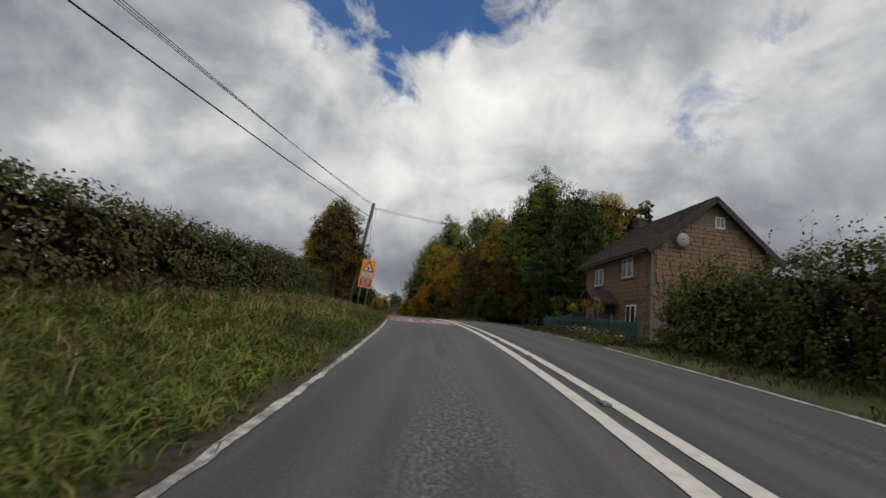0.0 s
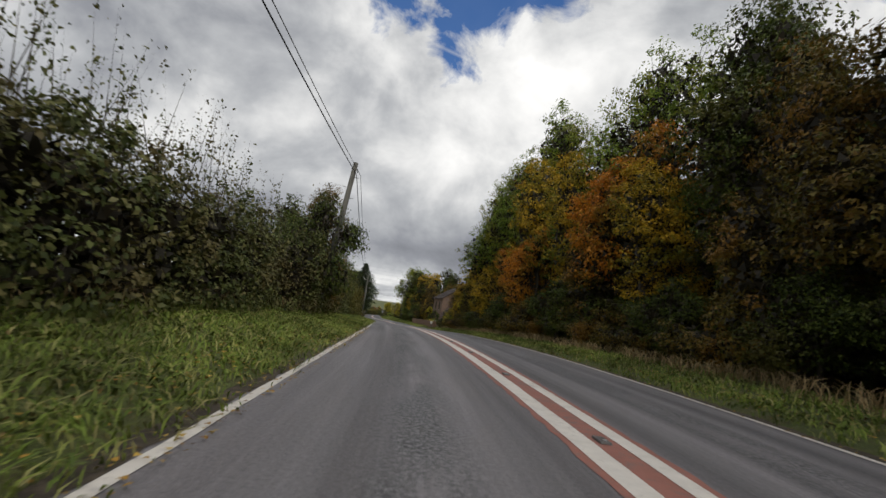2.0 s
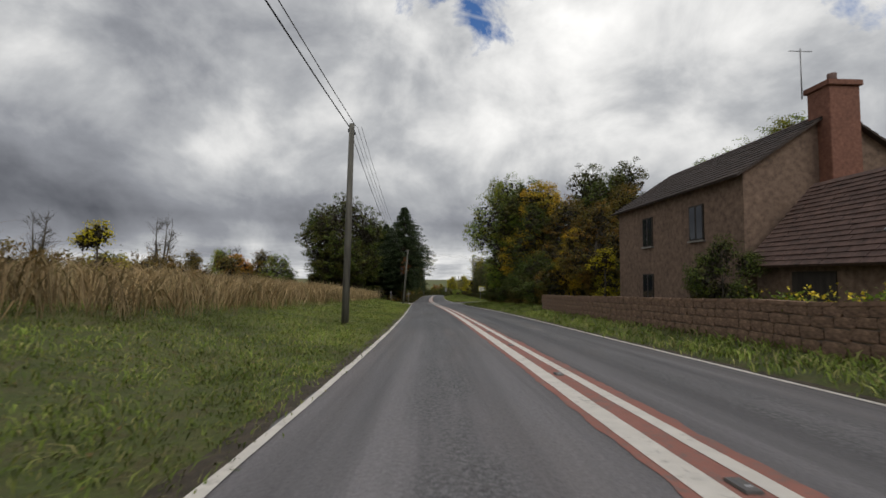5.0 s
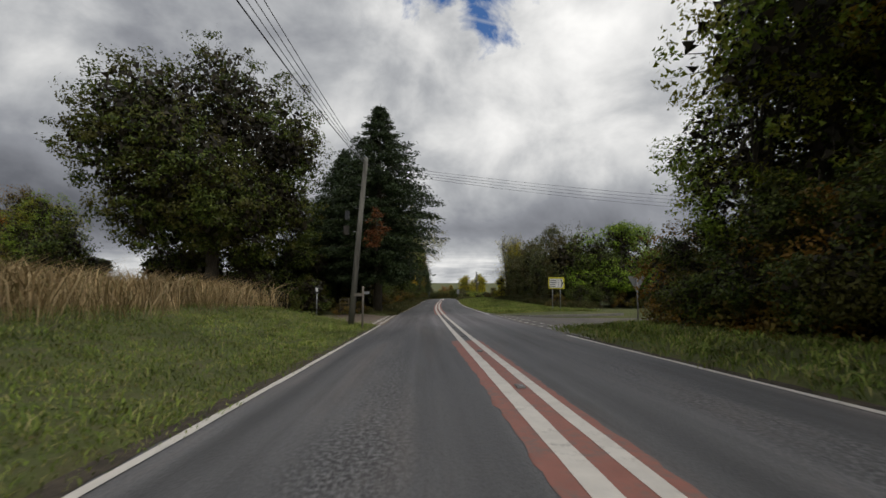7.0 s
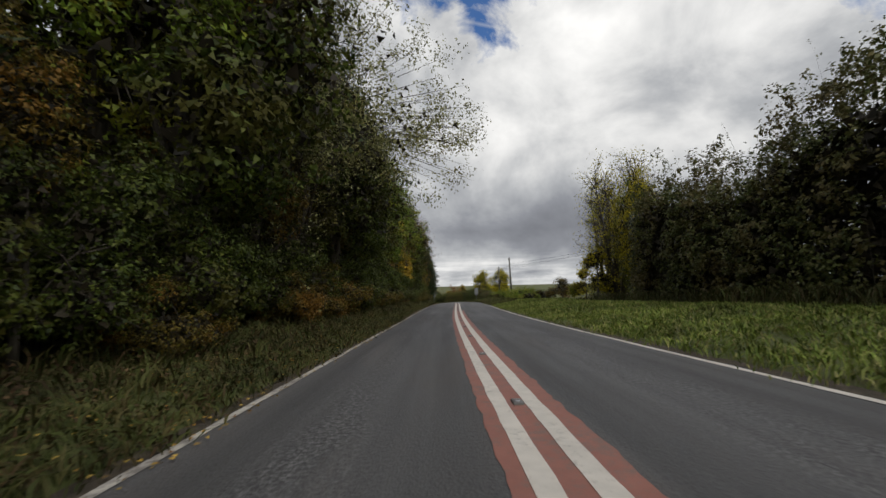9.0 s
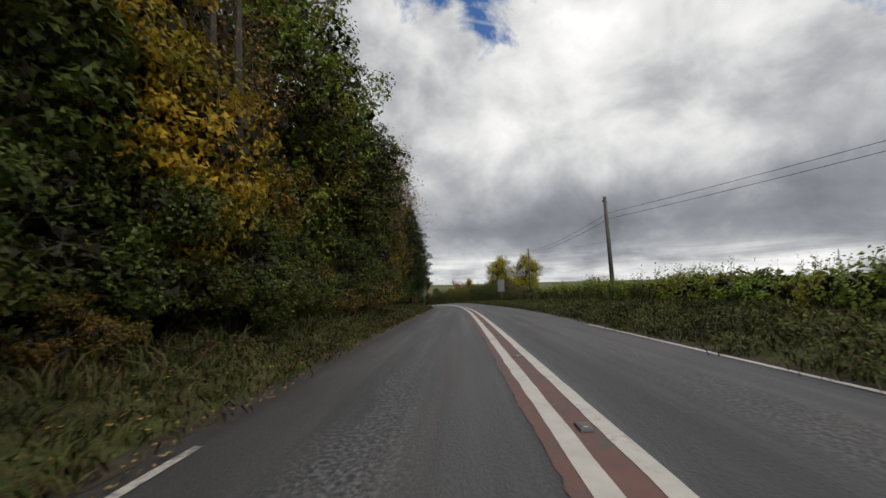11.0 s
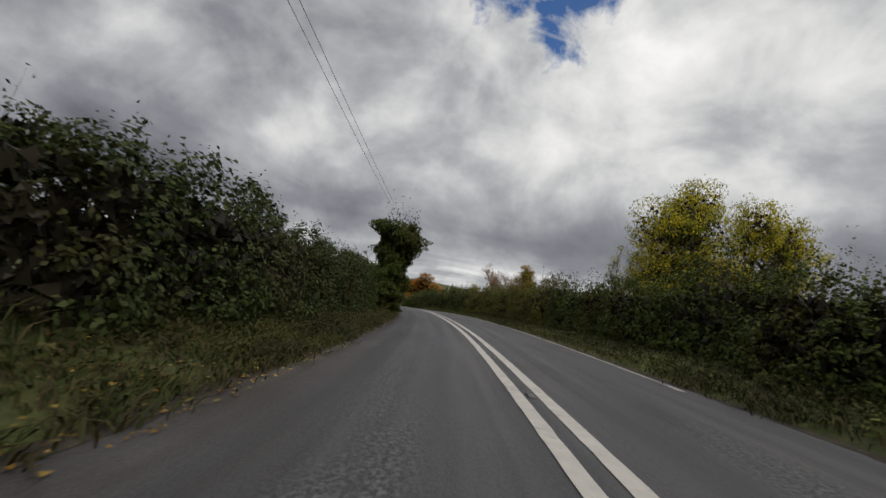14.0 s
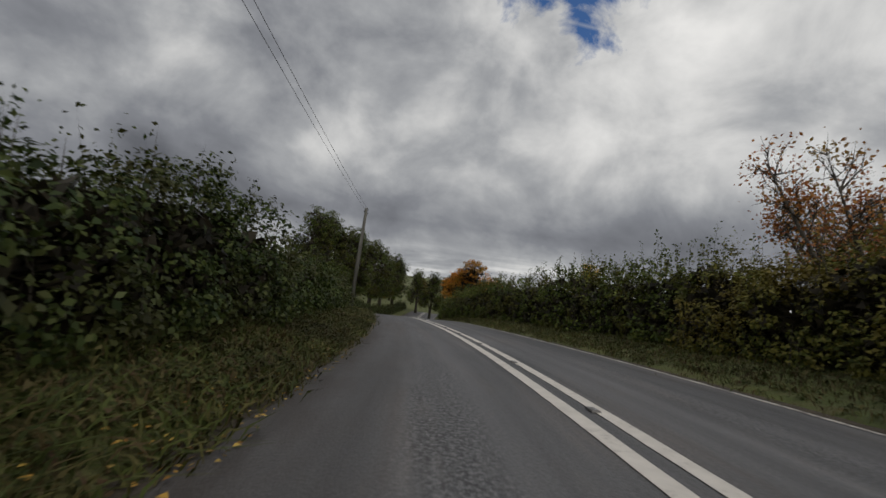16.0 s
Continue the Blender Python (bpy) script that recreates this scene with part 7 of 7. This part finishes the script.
for i, s in enumerate((104.5, 107.0, 109.0)):
    flowers("flower_bed", "yellow flowers above the stone wall", Matrix.Translation(place(s, 5.7, 0.8)), 200, (0.35, 0.5, 0.12), 90 + i, (PETAL_YELLOW,))
for q, lat, k, h in ((96.2, 6.2, 0.85, 0.78), (97.6, 7.7, 0.95, 0.95), (95.0, 7.6, 1.05, 1.1), (99.4, 9.0, 0.95, 0.95)):
    again(shrub_dark, q, lat, 50 * q, k, h, "grey-green bush hanging over the drive beside the gate")
for q, lat, k, h in ((92.6, 6.7, 1.25, 1.3), (90.6, 6.5, 1.1, 1.2), (94.4, 8.2, 1.3, 1.5)):
    again(shrub_yellow, q, lat, 60 * q, k, h, "yellow-green hazel above the garden wall")
again(wood_dark, 95.8, 7.9, 40, 0.55, 0.56, "dark green bushy tree before the garden wall")
again(shrub_dark, 113.0, 6.8, 30, 0.6, 0.75, "clipped dark bush beside the gate")
for i in range(5):
    again(shrub_olive, 86.5 + 2.0 * i, 6.9, 70 * i, 0.95, 0.9, "grey-green shrub hanging over the wall")


# ---- pylons, placed and sized to fit the camera's view ----
def pylon(x, y, z, h, label="lattice pylon sized to look far from the camera"):
    root = tagged(group_at("pylon", pose(x, y, z, 0, 0, 20)), label, "pylon")
    def strut(pts):
        verts, faces = [], []
        tube(verts, faces, pts, [h * 0.004] * len(pts), 4)
        solid("strut", verts, faces, WIRE_GREY, root)
    for a, b in ((1, 1), (1, -1), (-1, 1), (-1, -1)):
        strut([(a * h * 0.1, b * h * 0.1, -30), (a * h * 0.1, b * h * 0.1, 0), (a * h * 0.03, b * h * 0.03, h * 0.6), (0, 0, h)])
    for f in (0.62, 0.75, 0.88):
        strut([(-h * 0.16, 0, h * f), (h * 0.16, 0, h * f)])
    for i in range(5):
        f, g = i * 0.12, i * 0.12 + 0.12
        wa, wb = 0.1 - 0.117 * f, 0.1 - 0.117 * g
        strut([(-h * wa, -h * wa, h * f), (h * wb, -h * wb, h * g)])
        strut([(h * wa, -h * wa, h * f), (-h * wb, -h * wb, h * g)])


pylon(-60, 142, 1, 29)
pylon(-54, 146, 1, 28.5)
pylon(330, 560, -10, 25)
pylon(300, 600, -10, 25)

# ---- grass, weeds and fallen leaves ----
def grass_mat(name, tones):
    m = mat(name, tones[1], 0.75)
    k = Net(m)
    n = len(tones) - 1
    c = k.ramp(k.island(), [(i / n, t) for i, t in enumerate(tones)])
    f = k.ramp(k.noise(k.coord("Object"), 0.5, 4, 0.6), [(0.35, 0.4), (0.65, 1.15)])
    k.b.inputs["Specular IOR Level"].default_value = 0.25
    k.colour(k.mix(0.85, c, f, "MULTIPLY"))
    return m


GRASS = grass_mat("green_grass_blades", [(0.088, 0.132, 0.018), (0.159, 0.220, 0.032), (0.238, 0.290, 0.053), (0.351, 0.308, 0.123)])
WEED = grass_mat("verge_weed_leaves", [(0.065, 0.092, 0.013), (0.115, 0.157, 0.024), (0.184, 0.211, 0.042), (0.184, 0.122, 0.046)])
GRASS_DRY = grass_mat("dry_grass_blades", [(0.22, 0.145, 0.065), (0.36, 0.25, 0.12), (0.46, 0.34, 0.18), (0.17, 0.14, 0.05)])
# rough weeds, their tones darkened to paint shade below wood and hedges
GRASS_ROUGH_SHADE = grass_mat("rough_and_shaded_verge_weeds", [(0.034, 0.045, 0.008), (0.059, 0.073, 0.013), (0.101, 0.090, 0.028), (0.067, 0.037, 0.017)])
GRASS_BROWN = grass_mat("dead_bracken", [(0.05, 0.028, 0.014), (0.095, 0.052, 0.024), (0.14, 0.085, 0.04), (0.06, 0.055, 0.02)])
LITTER = grass_mat("fallen_leaves", [(0.20, 0.09, 0.02), (0.42, 0.24, 0.04), (0.60, 0.42, 0.09), (0.16, 0.09, 0.04)])
STEP = np.arange(-45, 430, 1.0)
AX = np.array([axis(s)[:4] for s in STEP])
LATS = np.array([0.0, 0.3, 0.8, 1.5, 2.5, 4.0, 6.0, 9.0, 14.0, 22.0])


def verge_points(rng, n, s0, s1, side, d0, d1, power=1.0):
    """Random points on the verge between d0 and d1 metres from the asphalt's edge."""
    s = rng.uniform(s0, s1, n)
    d = d0 + (d1 - d0) * rng.random(n) ** power
    if side < 0:
        edge = np.interp(s, KW, WIDTH_L) + np.array([shoulder(q, -1) for q in s])
    else:
        edge = np.interp(s, KW, WIDTH_R) + np.array([shoulder(q, 1) for q in s])
    lat = side * (edge + d)
    rows = np.arange(math.floor(s0), math.ceil(s1) + 1.0, 1.0)
    grid = np.array([[ground_up(q, side * ((lane_l(q) if side < 0 else lane_r(q)) + shoulder(q, side) + 0.01 + w)) for w in LATS] for q in rows])
    fi = np.clip(s - rows[0], 0, len(rows) - 1.001)
    i0 = fi.astype(int)
    dj = np.interp(d, LATS, np.arange(len(LATS)))
    j0 = np.clip(dj.astype(int), 0, len(LATS) - 2)
    u, v = fi - i0, dj - j0
    z = (grid[i0, j0] * (1 - u) + grid[np.minimum(i0 + 1, len(rows) - 1), j0] * u) * (1 - v) + (grid[i0, j0 + 1] * (1 - u) + grid[np.minimum(i0 + 1, len(rows) - 1), j0 + 1] * u) * v
    x, y, th = (np.interp(s, STEP, AX[:, i]) for i in (0, 1, 3))
    keep = np.array([in_mouth(a, b) < 0.3 for a, b in zip(s, lat)])
    return np.stack([x + lat * np.cos(th), y + lat * np.sin(th), z], axis=1)[keep]


def grass(label, s0, s1, side, d0, d1, count, tall, material, seed, name="grass", wide=0.012, power=1.0, lean=0.35):
    rng = np.random.default_rng(seed)
    tufts = verge_points(rng, count // 10, s0, s1, side, d0, d1, power)
    p = np.repeat(tufts, 10, axis=0) + np.concatenate([rng.normal(0, 0.13, (len(tufts) * 10, 2)), np.zeros((len(tufts) * 10, 1))], axis=1)
    h = tall * rng.uniform(0.35, 1.2, (len(p), 1))
    ln = np.repeat(rng.normal(0, lean, (len(tufts), 2)), 10, axis=0) + rng.normal(0, lean, (len(p), 2))
    bend = np.concatenate([ln * h, np.zeros((len(p), 1))], axis=1)
    rise = np.concatenate([np.zeros((len(p), 2)), h], axis=1)
    side = unit(np.concatenate([rng.normal(size=(len(p), 2)), np.zeros((len(p), 1))], axis=1)) * wide * rng.uniform(0.7, 1.4, (len(p), 1))
    foot, knee, tip = p - np.array([0, 0, 0.02]), p + 0.62 * rise + 0.45 * bend, p + 0.86 * rise + 1.5 * bend
    ob = new(name, fast_mesh(name, np.stack([foot, knee - side, tip, knee + side], axis=1), [material]))
    return tagged(ob, label, "grass", kind="stuff")


def herbs(label, s0, s1, side, d0, d1, count, size, tall, material, seed):
    """Low broad-leaved weeds in clumps."""
    rng = np.random.default_rng(seed)
    mids = verge_points(rng, count // 16, s0, s1, side, d0, d1)
    puff = ball(rng, len(mids) * 16).reshape(-1, 16, 3)
    puff[..., 2] = np.abs(puff[..., 2])
    grow = rng.uniform(0.5, 1.4, (len(mids), 1, 1))
    pts = (mids[:, None] + puff * grow * np.array([0.17, 0.17, tall])).reshape(-1, 3)
    ob = new("weeds", fast_mesh("weeds", blades(rng, pts, size, (puff * np.array([0.8, 0.8, 0.3]) + np.array([0, 0, 0.8])).reshape(-1, 3), 0.4, broad=False), [material]))
    return tagged(ob, label, "weeds", kind="stuff")


grass("long green roadside grass", -20, 27, -1, 0.2, 4.2, 150000, 0.17, WEED, 101, "grass", 0.008, 1.2, 0.6)
grass("dry stalks standing in the long grass", -15, 27, -1, 1.0, 4.4, 5000, 0.34, GRASS_DRY, 131, "dry_weeds", 0.006, 1.0, 0.2)
grass("short green verge grass", 27, 92, -1, 0.02, 3.4, 90000, 0.15, GRASS, 102, "grass", 0.009, 1.0, 0.55)
grass("mown green verge grass", 92, 160, -1, 0.05, 6.8, 150000, 0.065, GRASS, 103, "grass", 0.006, 1.3, 0.5)
grass("longer tufts standing in the mown verge", 92, 161, -1, 0.3, 6.8, 26000, 0.15, GRASS, 132, "grass", 0.007, 1.0, 0.4)
grass("rough verge grass and weeds, painted dark for the wood's shade", 170.8, 285, -1, 0.05, 3.0, 80000, 0.18, GRASS_ROUGH_SHADE, 104, "grass", 0.012, 1.4, 0.5)
grass("rough verge grass below the hedge", 285, 372, -1, 0.03, 2.2, 76000, 0.20, GRASS_ROUGH_SHADE, 105, "grass", 0.011, 1.5, 0.5)
grass("tall dry tan grass on the bank", 90, 161, -1, 4.1, 12.0, 56000, 1.2, GRASS_DRY, 106, "dry_grass", 0.012, 0.8, 0.25)
grass("dry stalks and weeds below the hedge", 36, 92, -1, 2.4, 3.6, 5580, 0.5, GRASS_DRY, 107, "dry_weeds", 0.010, 1.0, 0.3)
herbs("brown dead bracken and leaves under the wood", 172, 284, -1, 1.4, 3.4, 26000, 0.06, 0.22, GRASS_BROWN, 151)
grass("dry brown weeds at the wood's foot", 171.5, 284, -1, 1.0, 3.2, 9920, 0.45, GRASS_ROUGH_SHADE, 108, "dry_weeds", 0.014, 1.0, 0.35)
grass("short verge grass beside the road", -20, 22, 1, 0.05, 2.2, 8680, 0.16, GRASS_ROUGH_SHADE, 111)
grass("short verge grass beside the wood", 40, 96, 1, 0.05, 2.6, 22320, 0.16, GRASS, 112)
grass("dry straw-coloured weeds along the wood", 42, 95, 1, 1.8, 3.4, 5580, 0.45, GRASS_DRY, 113, "dry_weeds", 0.010, 1.0, 0.3)
grass("short verge grass beside the road", 104, 156, 1, 0.05, 2.6, 22320, 0.2, GRASS, 114)
grass("wide green verge below the bushes", 168, 222, 1, 0.05, 7.0, 80600, 0.18, GRASS, 115)
grass("brown weeds at the foot of the bushes", 172, 212, 1, 5.5, 8.5, 11160, 0.7, GRASS_ROUGH_SHADE, 116, "dry_weeds", 0.014, 1.0, 0.3)
grass("rough verge beside the open field", 222, 290, 1, 0.05, 3.2, 46000, 0.22, GRASS_ROUGH_SHADE, 117, "grass", 0.012, 1.2, 0.5)
grass("tall weeds along the open field", 236, 284, 1, 2.2, 4.2, 8680, 0.75, GRASS_ROUGH_SHADE, 118, "tall_weeds", 0.014, 1.0, 0.25)
grass("short verge grass below the hedge", 290, 385, 1, 0.05, 2.4, 34720, 0.16, GRASS_ROUGH_SHADE, 119)

herbs("brown and green weeds at the edge of the asphalt", -12, 27, -1, 0.02, 0.5, 9000, 0.045, 0.08, GRASS_ROUGH_SHADE, 149)
herbs("planted bed of low shrubs before the fence", 13, 23, 1, 0.15, 1.7, 9000, 0.06, 0.2, GRASS_ROUGH_SHADE, 150)
herbs("low broad-leaved weeds among the grass", -12, 92, -1, 0.15, 3.4, 60000, 0.05, 0.13, WEED, 141)
herbs("clover and low weeds in the mown verge", 96, 160, -1, 0.2, 6.0, 44000, 0.03, 0.05, WEED, 142)
herbs("weeds and ivy at the wood's foot, painted dark for shade", 172, 285, -1, 0.2, 3.2, 60000, 0.06, 0.16, GRASS_ROUGH_SHADE, 143)
herbs("low weeds and nettles below the hedge", 285, 350, -1, 0.1, 2.4, 52000, 0.055, 0.2, GRASS_ROUGH_SHADE, 144)
herbs("low weeds along the wood's edge", 40, 96, 1, 0.4, 3.0, 24000, 0.055, 0.12, WEED, 145)
herbs("low weeds in the wide verge", 168, 222, 1, 0.4, 6.5, 30000, 0.05, 0.1, WEED, 146)
herbs("leafy weeds along the open field", 224, 292, 1, 0.3, 3.8, 52000, 0.06, 0.22, WEED, 147)
herbs("low weeds below the hedge", 292, 350, 1, 0.2, 2.8, 26000, 0.055, 0.12, GRASS_ROUGH_SHADE, 148)


def litter(label, s0, s1, side, d0, d1, count, seed):
    rng = np.random.default_rng(seed)
    p = verge_points(rng, count, s0, s1, side, d0, d1, 1.3) + np.array([0, 0, 0.075])
    q = leaves(rng, p, 0.055, None, 1.2)
    q[..., 2] = p[:, None, 2] + (q[..., 2] - p[:, None, 2]) * 0.25 + 0.012
    tagged(new("fallen_leaves", fast_mesh("fallen_leaves", q, [LITTER])), label, "leaves", kind="stuff")


litter("golden fallen leaves along the road's edge", 18, 60, -1, -0.3, 0.9, 3200, 121)
litter("golden fallen leaves along the road's edge", 30, 95, 1, -0.3, 1.4, 2600, 122)
litter("brown fallen leaves along the wood", 176, 290, -1, -0.3, 1.6, 7000, 123)
litter("pale fallen leaves along the hedge", 236, 345, -1, -0.25, 0.5, 3200, 124)
litter("brown fallen leaves on the junction corner", 164, 172, 1, 0.2, 3.0, 700, 125)


def soil_edge(s0, s1, side, wide, seed):
    """Bare crumbling earth where the asphalt ends."""
    e = (lambda s: -lane_l(s) - shoulder(s, -1) - 0.07 - wide * 0.5) if side < 0 else (lambda s: lane_r(s) + shoulder(s, 1) - 0.07)
    f = (lambda s: -lane_l(s) - shoulder(s, -1) + 0.07) if side < 0 else (lambda s: lane_r(s) + shoulder(s, 1) + 0.07 + wide * 0.5)
    ob = strip("earth_edge", s0, s1, e, f, 0.006, SOIL, 0.25, 0.10, seed)
    return tagged(ob, "bare brown earth along the asphalt", "ground", kind="structure")


for s0, s1, side, wide in ((-40, 27, -1, 0.5), (27, 160, -1, 0.16), (175, 425, -1, 0.25), (-40, 23, 1, 0.15), (40, 96, 1, 0.12), (104, 152, 1, 0.1), (170, 425, 1, 0.2)):
    soil_edge(s0, s1, side, wide, s0)
# pale stone in the grass
vs_, fs_ = [], []
tube(vs_, fs_, [(-0.3, 0, 0.05), (-0.1, 0, 0.12), (0.15, 0, 0.11), (0.3, 0, 0.04)], [0.05, 0.14, 0.13, 0.05], 8)
st = solid("rock", vs_, fs_, CONCRETE)
st.matrix_basis = facing(64.8, -5.4, 20)
tagged(st, "pale rounded stone lying in the grass", "stone")
